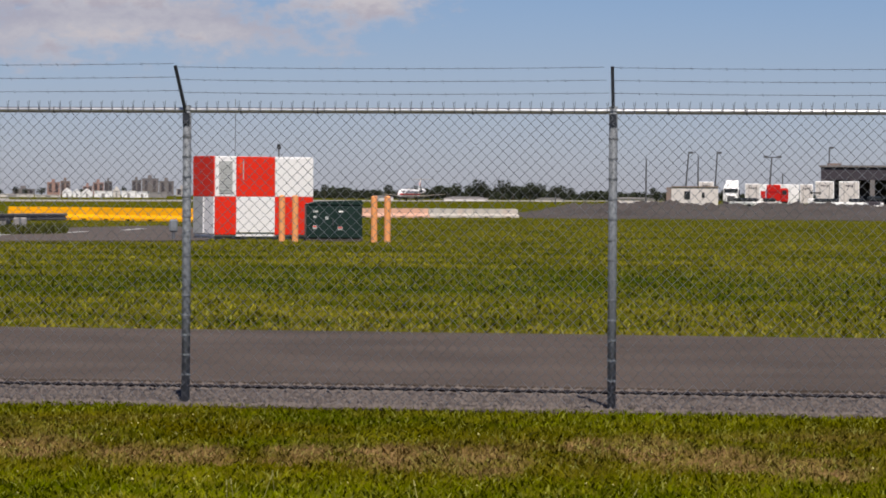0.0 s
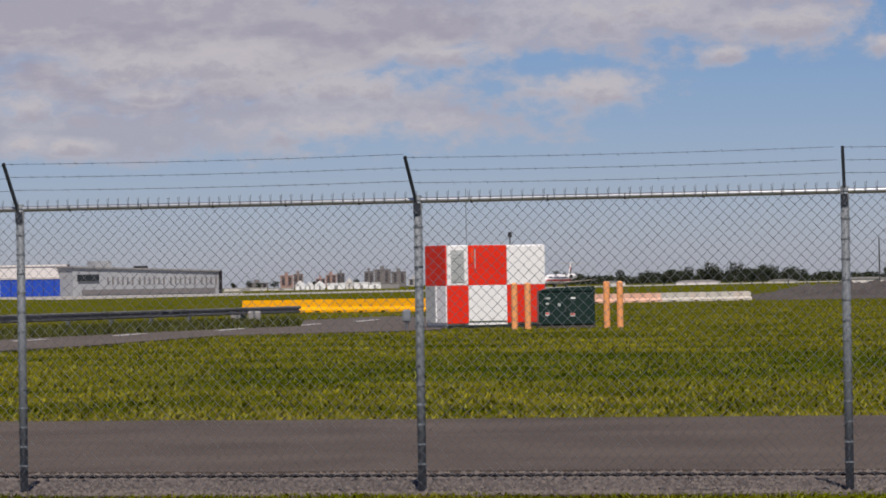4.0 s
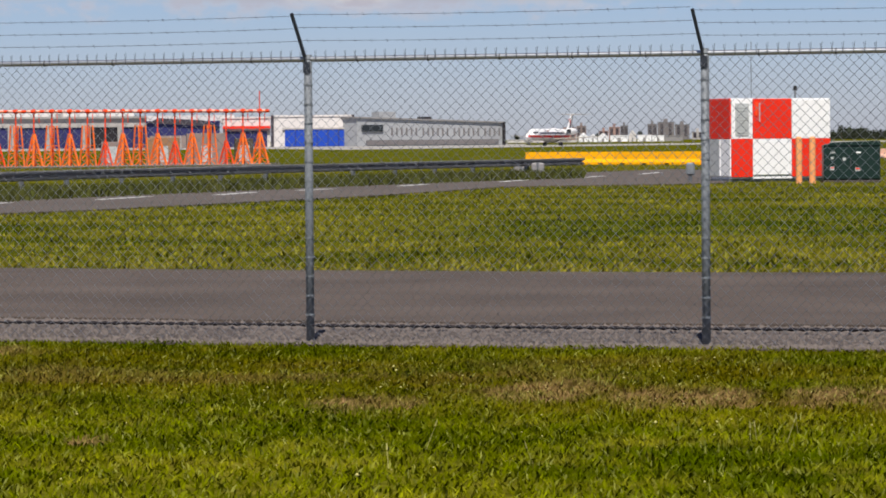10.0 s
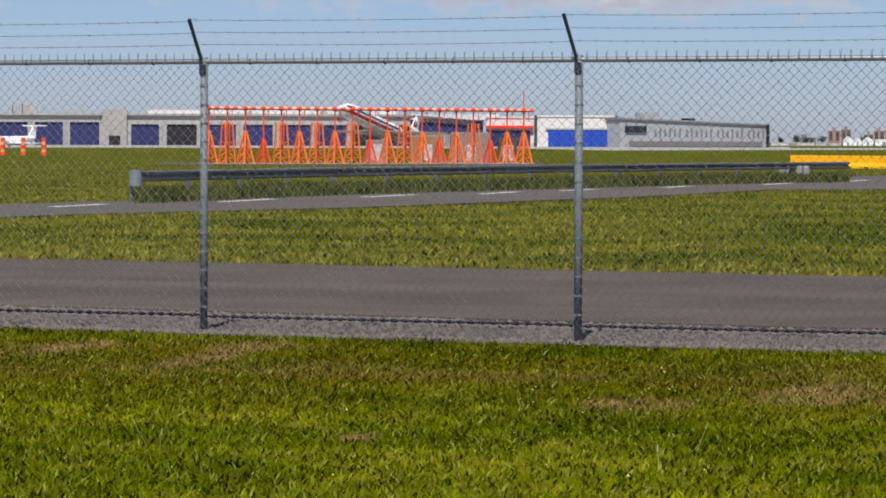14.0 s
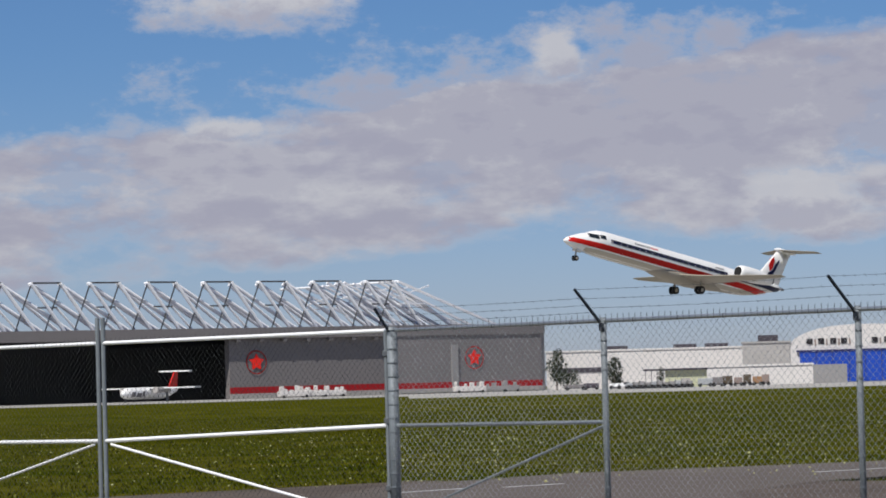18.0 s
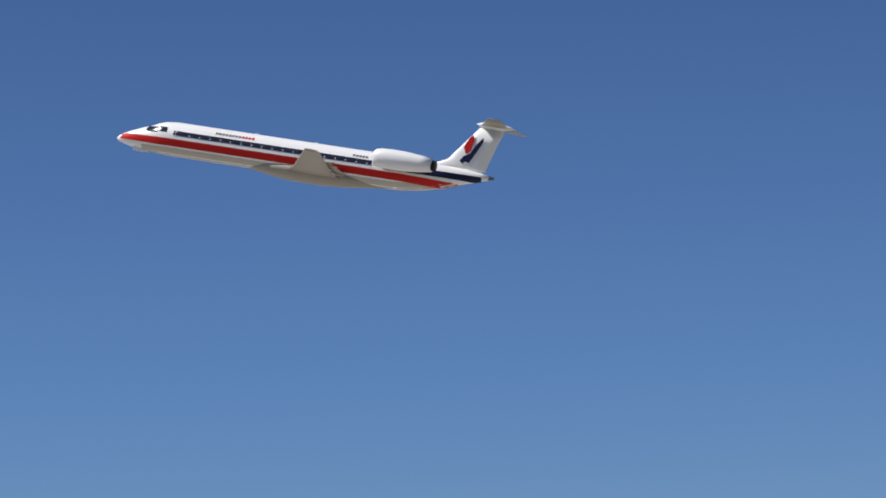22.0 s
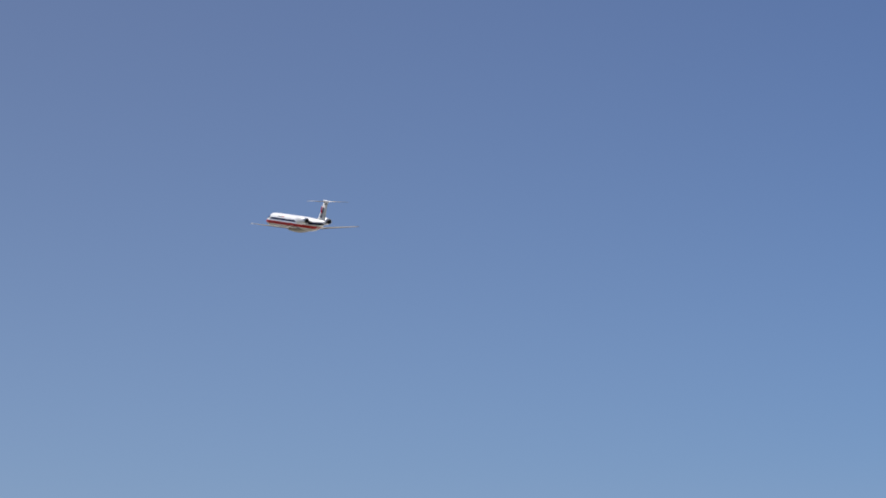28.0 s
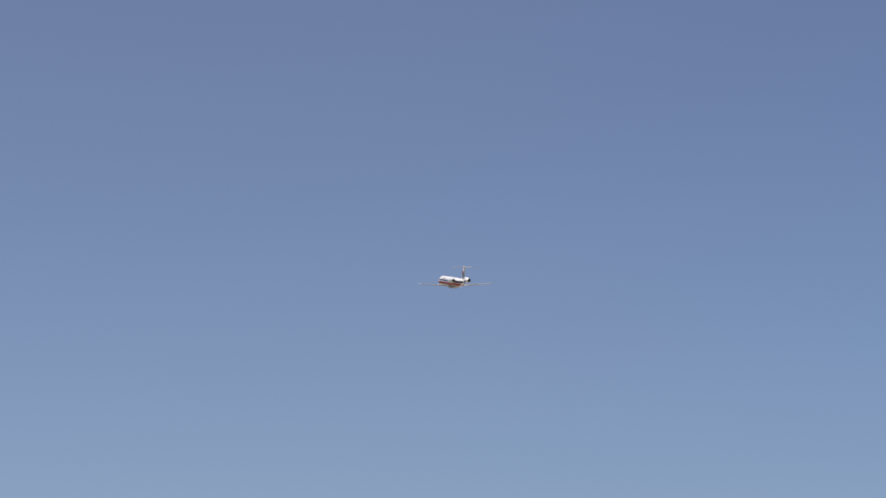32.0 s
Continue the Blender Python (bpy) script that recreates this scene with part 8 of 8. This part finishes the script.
def tree_mesh(seed, height, spread):
    """Crown of many small leaf clumps round a few limbs."""
    rng = random.Random(seed)
    bm = B()
    centres = []
    for k in range(9):
        a, r, z = rng.uniform(0, 6.28), spread * rng.uniform(0.1, 0.75), height * rng.uniform(0.38, 0.9)
        r *= 1.15 - 0.6 * z / height
        centres.append(Vector((r * math.cos(a), r * math.sin(a), z)))
    for c in centres:
        for k in range(100):
            v = Vector((rng.gauss(0, 1), rng.gauss(0, 1), rng.gauss(0, 0.8))).normalized() * spread * 0.42 * rng.uniform(0.5, 1.0)
            s = spread * rng.uniform(0.06, 0.13)
            p = c + v
            q = [Vector((rng.gauss(0, 1), rng.gauss(0, 1), rng.gauss(0, 1))).normalized() * s for _ in range(3)]
            bm.faces.new([bm.verts.new(p + w) for w in q])
    return bm, centres


def trees():
    kinds = []
    for seed, h, s in ((1, 7.4, 4.2), (2, 6.4, 4.6), (3, 8.2, 3.6), (4, 5.6, 5.0)):
        root = thing("tree", pose(0, 0, 0), "dark green leafy tree in the far tree line", "tree", "far trees")
        bm, centres = tree_mesh(seed, h, s)
        part("crown", bm, "leaf", root)
        bm = B()
        tube(bm, (0, 0, 0), (0, 0, h * 0.5), 0.28, 0.14, 7)
        part("trunk", bm, "bark", root)
        bm = B()
        for c in centres[:5]:
            tube(bm, (0, 0, h * 0.35), c, 0.1, 0.04, 5)
        part("limbs", bm, "bark", root)
        kinds.append(root)
    rng = random.Random(9)
    used = set()
    spots = []
    az = 2.5
    while az > -7.8:
        spots.append((az, rng.uniform(1500, 1750), rng.uniform(0.5, 1.2) * (0.6 if az < -1.75 else 1.0 if az < 0.4 else 0.72)))
        az -= rng.uniform(0.05, 0.12)
    for az in (6.9, 6.75, 6.5, 5.85, 5.2, 7.15):
        spots.append((az, 2200, 0.7))
    spots += [(35.14, 900, (0.85, 0.85, 1.35)), (34.97, 895, (0.75, 0.75, 0.8)), (34.23, 880, (0.72, 0.72, 1.0)), (34.2, 884, (0.6, 0.6, 0.7)), (33.5, 800, (0.22, 0.22, 0.62))]
    for k, (az, d, s) in enumerate(spots):
        base = kinds[k % 4]
        wide = rng.uniform(0.8, 1.25)
        p = polar(az, d)
        m = pose(p.x, p.y, 0, 0, 0, rng.uniform(0, 360))
        if base not in used:
            used.add(base)
            ob = base
            ob.matrix_world = m
        else:
            ob = copy_thing(base, m)
        ob.scale = s if isinstance(s, tuple) else (s * wide, s * wide, s)


trees()


def tree_band():
    """Continuous woods far behind."""
    rng = np.random.default_rng(31)
    n = 26000
    az = np.radians(rng.uniform(-8.5, 3.0, n))
    d = rng.uniform(1780, 1900, n)
    top = (3.9 + 1.3 * np.sin(az * 260) + 0.9 * np.sin(az * 610 + 1) + 0.7 * np.sin(az * 1500 + 2)) * np.where(az < np.radians(-1.75), 0.6, np.where(az < np.radians(0.4), 1.0, 0.75))
    z = rng.uniform(0, 1, n) ** 0.7 * top
    c = np.stack([-d * np.sin(az), d * np.cos(az), z], 1)
    tri = rng.normal(0, 0.95, (n, 3, 3))
    co = (c[:, None] + tri).astype(np.float32)
    co[:, :, 2] = np.maximum(co[:, :, 2], 0)
    me = bpy.data.meshes.new("far_woods")
    me.vertices.add(n * 3)
    me.vertices.foreach_set("co", co.ravel())
    me.loops.add(n * 3)
    me.loops.foreach_set("vertex_index", np.arange(n * 3, dtype=np.int32))
    me.polygons.add(n)
    me.polygons.foreach_set("loop_start", (np.arange(n) * 3).astype(np.int32))
    me.polygons.foreach_set("loop_total", np.full(n, 3, np.int32))
    me.update(calc_edges=True)
    me.materials.append(M["leaf"])
    tagged(new("far_woods", me), "dark green woods along the horizon", "woods", kind="stuff")


tree_band()


def mound():
    """Uneven heap of grey gravel and earth."""
    bm = B()
    na, nd = 320, 22
    rows = []
    for i in range(na + 1):
        az = -1.0 - 8.2 * i / na
        row = []
        for j in range(nd + 1):
            d = 246 + 112 * j / nd
            edge = min(1.0, i / 40) * math.sin(math.pi * j / nd) ** 0.8
            lumps = 0.55 * noise.noise((az * 2.2, d * 0.03, 1.0)) + 0.4 * noise.noise((az * 6.5, d * 0.09, 4.0)) + 0.22 * noise.noise((az * 15, d * 0.2, 9.0))
            p = polar(az, d, 1.15 * edge * (0.8 + 0.75 * lumps) - 0.03)
            row.append(bm.verts.new(p))
        rows.append(row)
    for a, b in zip(rows, rows[1:]):
        for j in range(nd):
            bm.faces.new((a[j], a[j + 1], b[j + 1], b[j]))
    bmesh.ops.recalc_face_normals(bm, faces=bm.faces)
    tagged(part("gravel_mound", bm, "earth", smooth=True), "uneven heap of grey gravel and earth beyond the grass", "gravel mound", kind="structure")


mound()


def yard():
    d = 600
    # site cabin
    root, w, h, mid = block("site_cabin", -3.45, -4.19, 520, 0.17, "white site cabin with a reddish roof edge", "white_wall", "cabin", 3.0, parapet=False)
    part("roof", box(B(), -w - 0.1, w + 0.1, -0.15, 3.1, h, h + 0.14), "brick_wall", root)
    part("end_wall", box(B(), -w - 0.7, -w, 0.1, 3.0, 0, h - 0.05), "brick_wall", root)
    part("window", box(B(), -w * 0.45, -w * 0.2, -0.06, 0, h * 0.42, h * 0.8), "glass", root)
    part("window", box(B(), w * 0.3, w * 0.42, -0.06, 0, h * 0.5, h * 0.75), "glass", root)
    part("plinth", box(B(), -w, w, 0.1, 2.9, 0, 0.1), "concrete", root)
    # lamp posts
    for az, el, dd, heads, lean in ((-3.05, 0.62, 600, 0, 0), (-3.72, 0.71, 600, 1, 0.7), (-3.87, 0.66, 640, 0, 0), (-4.17, 0.71, 600, 1, 0.5), (-5.03, 0.65, 600, 2, 0.6), (-5.93, 0.8, 640, 1, 0), (-5.2, 0.4, 700, 0, 0), (-1.62, 0.1, 700, 0, 0)):
        r_ = thing("lamp_post", facing(az, dd), "dark steel yard lamp post", "lamp post", "yard lamp posts")
        h = up(el, dd)
        part("pole", tube(B(), (-lean, 0, 0), (0, 0, h), 0.16, 0.1, 8), "steel", r_)
        for k in range(heads):
            x = (-1.0, 1.2)[k] if heads == 2 else 0.35
            part("lamp_head", box(B(), x - 0.38, x + 0.38, -0.3, 0.3, h - 0.1, h + 0.22, 0.05), "steel", r_)
        if heads == 2:
            part("cross_arm", box(B(), -1.1, 1.3, -0.08, 0.08, h - 0.1, h + 0.05), "steel", r_)
    # trailers parked rear on: bearing, width, height, distance
    for az, w, h, dd in ((-4.73, 2.5, 3.9, 600), (-5.575, 2.2, 3.85, 600), (-5.86, 3.1, 4.35, 596), (-6.245, 3.3, 4.35, 596), (-4.0, 2.6, 4.3, 630)):
        r_ = simple_vehicle(az, dd, w, h, "white", "box_trailer", "white box trailer parked rear on in the yard", "trailer", "yard trailers", 0, False)
        rear = part("rear_door", box(B(), -w / 2 + 0.15, w / 2 - 0.15, -0.05, 0, 0.7, h - 0.15), "white_wall", r_)
        for x in (-w * 0.25, w * 0.25):
            part("door_bar", tube(B(), (x, -0.09, 0.8), (x, -0.09, h - 0.25), 0.035, seg=6), "steel", rear)
        for k in range(4):
            part("lettering_bar", box(B(), -0.6 + 0.34 * k, -0.38 + 0.34 * k, -0.08, -0.05, h - 0.85 - 0.1 * (k % 2), h - 0.6), "clad_dark", rear)
    # trailer side on with red and violet letter shapes
    r_ = simple_vehicle(-5.14, 612, 6.6, 3.85, "white", "lettered_trailer", "white trailer standing side on with large red shapes", "trailer", "", 0, False)
    for x0, x1, z0, z1, mat in ((-3.0, -2.2, 1.5, 2.7, "air_red"), (-2.1, -1.9, 1.5, 3.0, "violet"), (-1.75, -1.0, 1.5, 1.8, "air_red"), (-1.75, -1.0, 2.05, 2.3, "air_red"), (-1.75, -1.45, 1.8, 2.7, "air_red"), (-0.85, -0.55, 1.5, 2.4, "air_red"), (-0.5, -0.2, 1.7, 2.3, "air_red")):
        part("letter_shape", box(B(), x0, x1, -0.05, 0, z0, z1), mat, r_)
    # trailer with a black double arrow
    r_ = simple_vehicle(-5.385, 604, 1.6, 3.8, "white", "box_trailer", "narrow white box trailer beside the lettered one", "trailer", "yard trailers", 0, False)
    fl = simple_vehicle(-5.72, 590, 2.6, 1.5, "white", "flat_trailer", "low white trailer with a black double arrow board", "trailer", "", 0, False)
    board = part("arrow_board", box(B(), -0.1, 0.1, 0.3, 0.5, 1.5, 2.2), "steel", fl)
    part("arrow", prism(B(), [(-1.0, 2.4), (-0.55, 2.05), (-0.55, 2.28), (0.55, 2.28), (0.55, 2.05), (1.0, 2.4), (0.55, 2.75), (0.55, 2.52), (-0.55, 2.52), (-0.55, 2.75)], 0.2, 0.3), "black", board)
    # white tractor unit with a sloping roof spoiler
    tr = thing("tractor_unit", facing(-4.39, 596), "white lorry tractor unit with a roof spoiler, facing the field", "lorry")
    part("cab", box(B(), -1.3, 1.3, 0.6, 3, 0.8, 3.2, 0.15), "white", tr)
    part("spoiler", loft(B(), [[Vector((x, y, 3.1)) for x, y in ((-1.2, 0.8), (1.25, 0.8), (1.25, 2.9), (-1.2, 2.9))], [Vector((x, y, 4.4)) for x, y in ((-0.75, 1.9), (1.2, 1.9), (1.2, 2.9), (-0.75, 2.9))]]), "white", tr)
    part("windscreen", box(B(), -1.1, 1.1, 0.52, 0.64, 2.35, 3.0), "glass", tr)
    part("bonnet", box(B(), -0.95, 0.95, -0.9, 0.6, 0.8, 2.1, 0.18), "white", tr)
    part("grille", box(B(), -0.6, 0.6, -0.96, -0.88, 0.95, 1.8), "steel", tr)
    part("bumper", box(B(), -1.2, 1.2, -1.15, -0.9, 0.45, 0.85, 0.05), "clad_dark", tr)
    for x in (-1.35, 1.35):
        part("mirror", box(B(), x - 0.1, x + 0.1, 0.4, 0.5, 2.1, 2.8), "clad_dark", tr)
        part("wheel", tube(B(), (x * 0.8 - 0.15, -0.3, 0.5), (x * 0.8 + 0.15, -0.3, 0.5), 0.5, seg=12), "black", tr)
    for az, dd, mat in ((-4.55, 555, "grey_panel"), (-4.72, 562, "white"), (-5.0, 562, "grey_wall"), (-5.8, 548, "grey_panel"), (-5.98, 552, "white"), (-6.35, 556, "white")):
        r_ = thing("car", facing(az, dd), "small pale car parked before the trailers", "car", "parked cars")
        part("body", box(B(), -1.9, 1.9, 0, 1.7, 0.3, 0.95, 0.15), mat, r_)
        part("cabin", box(B(), -1.1, 1.0, 0.1, 1.6, 0.95, 1.5, 0.2), "glass", r_)
        for x in (-1.2, 1.2):
            part("wheel", tube(B(), (x, -0.05, 0.32), (x, 0.2, 0.32), 0.32, seg=12), "black", r_)
    pk = thing("pickup_truck", facing(-6.64, 470), "dark pickup truck with bright headlamps beside the gravel", "pickup")
    part("body", box(B(), -1.3, 1.3, 0, 4.2, 0.45, 1.15, 0.12), "clad_dark", pk)
    part("cabin", box(B(), -0.95, 0.95, 1.2, 2.8, 1.15, 1.85, 0.2), "glass", pk)
    part("bumper", box(B(), -1.3, 1.3, -0.15, 0.02, 0.4, 0.65, 0.04), "white", pk)
    for x in (-1.0, 1.0):
        part("headlamp", box(B(), x - 0.22, x + 0.22, -0.06, 0.04, 0.75, 1.0, 0.03), "truss", pk)
        part("wheel", tube(B(), (x - 0.12, 0.8, 0.38), (x + 0.12, 0.8, 0.38), 0.38, seg=12), "black", pk)
    # dark open shed
    sh = thing("open_shed", facing(-7.2, 610), "dark open-fronted shed with a deep black fascia", "shed")
    xa, xb = 610 * math.tan(radians(-7.2 + 5.8)), 610 * math.tan(radians(1.8))
    part("fascia", box(B(), xa, xb, 0, 20, up(0.3, 610), up(0.5, 610)), "clad_dark", sh)
    part("roof", box(B(), xa - 0.3, xb, -0.3, 20, up(0.5, 610), up(0.53, 610)), "clad_grey", sh)
    part("back_wall", box(B(), xa, xb, 18, 20, 0, up(0.3, 610)), "clad_dark", sh)
    for x in (xa, xa + 5, xa + 8.2, xa + 13, xa + 20):
        part("pillar", box(B(), x, x + 0.8, 0, 1, 0, up(0.3, 610)), "clad_grey", sh)
    part("roof_item", box(B(), xa + 1.0, xa + 3.4, 0, 3, up(0.53, 610), up(0.56, 610)), "brick_wall", sh)
    # low white sheds before the woods
    for az0, az1, dd, el in ((0.15, -0.55, 1100, -0.03), (-1.3, -1.75, 1100, -0.04), (-2.5, -3.2, 900, -0.03), (1.3, 0.95, 1200, -0.02)):
        root, w, h, mid = block("low_shed", az0, az1, dd, el, "low pale shed before the woods", "white_wall", "shed", 12, parapet=False)
        part("roof", prism(B(), [(-w - 0.2, h), (w + 0.2, h), (w * 0.6, h + 0.5), (-w * 0.6, h + 0.5)], -0.2, 12), "clad_light", root)


yard()


def red_lorry():
    """Short red lorry that rolls past the parked trailers, nose along +x."""
    tr = thing("red_lorry", facing(-5.12, 578), "bright red lorry rolling slowly past the white trailers", "lorry")
    part("box_body", box(B(), -1.7, 0.5, 0, 2.4, 1.0, 3.65, 0.12), "air_red", tr)
    part("cab", box(B(), 0.45, 1.75, 0.05, 2.35, 0.8, 3.1, 0.22), "air_red", tr)
    part("side_window", box(B(), 0.75, 1.45, 0.0, 0.1, 2.1, 2.75), "glass", tr)
    part("door_line", box(B(), 0.6, 0.66, 0.02, 0.08, 1.1, 2.8), "clad_band", tr)
    part("side_bar", box(B(), -1.5, 0.3, -0.04, 0.02, 2.35, 2.6), "clad_band", tr)
    part("chassis", box(B(), -1.65, 1.6, 0.3, 2.1, 0.55, 0.85), "dark", tr)
    part("bumper", box(B(), 1.6, 1.85, 0.1, 2.3, 0.5, 0.85, 0.05), "white", tr)
    for x in (-1.0, 1.1):
        for y in (0.0, 2.1):
            part("wheel", tube(B(), (x, y, 0.5), (x, y + 0.3, 0.5), 0.5, seg=14), "black", tr)
    return tr


RED_LORRY = red_lorry()


def bird():
    root = thing("bird", polar_pose(17.9, 3.05, 60), "small dark bird in flight above the fence", "bird")
    part("body", tube(B(), (-0.05, 0, 0), (0.05, 0, 0.01), 0.018, 0.01, 8), "black", root)
    for s in (1, -1):
        part("wing", prism(B(), [(-0.03, 0.0), (0.025, 0.0), (0.0, 0.03)], s * 0.01, s * 0.09), "black", root)
    return root


def polar_pose(az, el, d):
    p = polar(az, d)
    return pose(p.x, p.y, EYE[2] + d * math.tan(radians(el)), 0, 0, az)


BIRD = bird()



# ---------------------------------------------------------------- what moves
def motions():
    # seconds, x, y, z of the body's middle, nose-up angle; the track is straight
    rows = [
        (0, -13.12, 1092.60, 2.32, 0.00), (2, -23.21, 1045.16, 2.32, 0.00), (4, -34.74, 990.88, 2.32, 0.00), (6, -50.32, 917.61, 2.32, 0.00),
        (7, -59.05, 876.54, 2.32, 0.00), (8, -68.01, 834.37, 2.32, 0.00), (9, -77.16, 791.33, 2.32, 0.00), (10, -86.72, 746.34, 2.32, 0.00),
        (11, -96.91, 698.41, 2.32, 1.00), (12, -107.10, 650.48, 2.62, 5.00), (13, -118.32, 597.66, 3.22, 9.50), (14, -130.26, 541.53, 3.87, 11.62),
        (15, -142.91, 482.01, 4.80, 12.07), (16, -156.31, 418.95, 6.36, 12.15), (17, -170.46, 352.37, 8.48, 11.07), (18, -185.27, 282.70, 12.22, 11.80),
        (19, -200.66, 210.32, 17.92, 12.90), (20, -216.56, 135.49, 25.92, 13.60), (21, -233.30, 56.75, 36.0, 13.30), (22, -250.08, -22.18, 46.1, 13.49),
        (23, -267.38, -103.57, 56.29, 14.02), (24, -284.63, -184.75, 66.67, 15.33), (25, -301.91, -266.04, 76.92, 15.00), (26, -318.99, -346.38, 86.96, 14.24),
        (27, -336.01, -426.49, 96.93, 13.32), (28, -353.06, -506.67, 106.92, 12.73), (29, -370.11, -586.88, 116.92, 12.22), (30, -387.15, -667.08, 126.92, 11.80),
        (31, -404.20, -747.29, 136.92, 11.48), (32, -421.25, -827.50, 146.92, 11.20),
    ]

    heading = 76.6 + 180.0
    def bank(t):
        marks = [(0, 0), (17.0, 1), (19.0, 2), (21.0, 0), (22.0, 0.5), (23.0, 1.5), (24.0, 2), (25.0, 1), (26.0, 0), (32.0, 0)]
        for (t0, b0), (t1, b1) in zip(marks, marks[1:]):
            if t <= t1:
                return b0 + (b1 - b0) * (t - t0) / (t1 - t0)
        return 0.0

    walk(JET, [(t, pose(x, y, z, -bank(t), -pitch, heading)) for t, x, y, z, pitch in rows])
    a, b = polar(18.2, 60, 3.45), polar(13.27, 60, 3.3)
    walk(BIRD, [(t, Matrix.Translation(a.lerp(b, (t - 15.0) * 2)) @ pose(0, 0, 0, 0, 0, 16)) for t in (0, 32)])
    walk(RED_LORRY, [(t, facing(az, 578)) for t, az in ((0, -5.12), (1, -5.26), (2, -5.41), (3, -5.57), (4, -5.73), (6, -6.04), (8, -6.3), (10, -6.4), (32, -6.4))])
    n, m = (12.3, 0, -0.75), (-1.9, 1.75, -0.95)
    walk(NOSE_GEAR, [(t, pose(n[0] - a / 130, 0, n[2] + a / 260, 0, -a, 0)) for t, a in ((0, 0), (19.6, 0), (20.0, 30), (20.4, 75), (20.7, 88), (32, 88))])
    for leg, side in MAIN_GEAR:
        walk(leg, [(t, pose(m[0], side * m[1], m[2] + a / 250, -side * a, 0, 0)) for t, a in ((0, 0), (18.0, 0), (18.5, 16), (19.0, 27), (19.6, 38), (20.1, 54), (20.7, 60), (21.2, 66), (21.7, 76), (22.2, 86), (32, 86))])


motions()
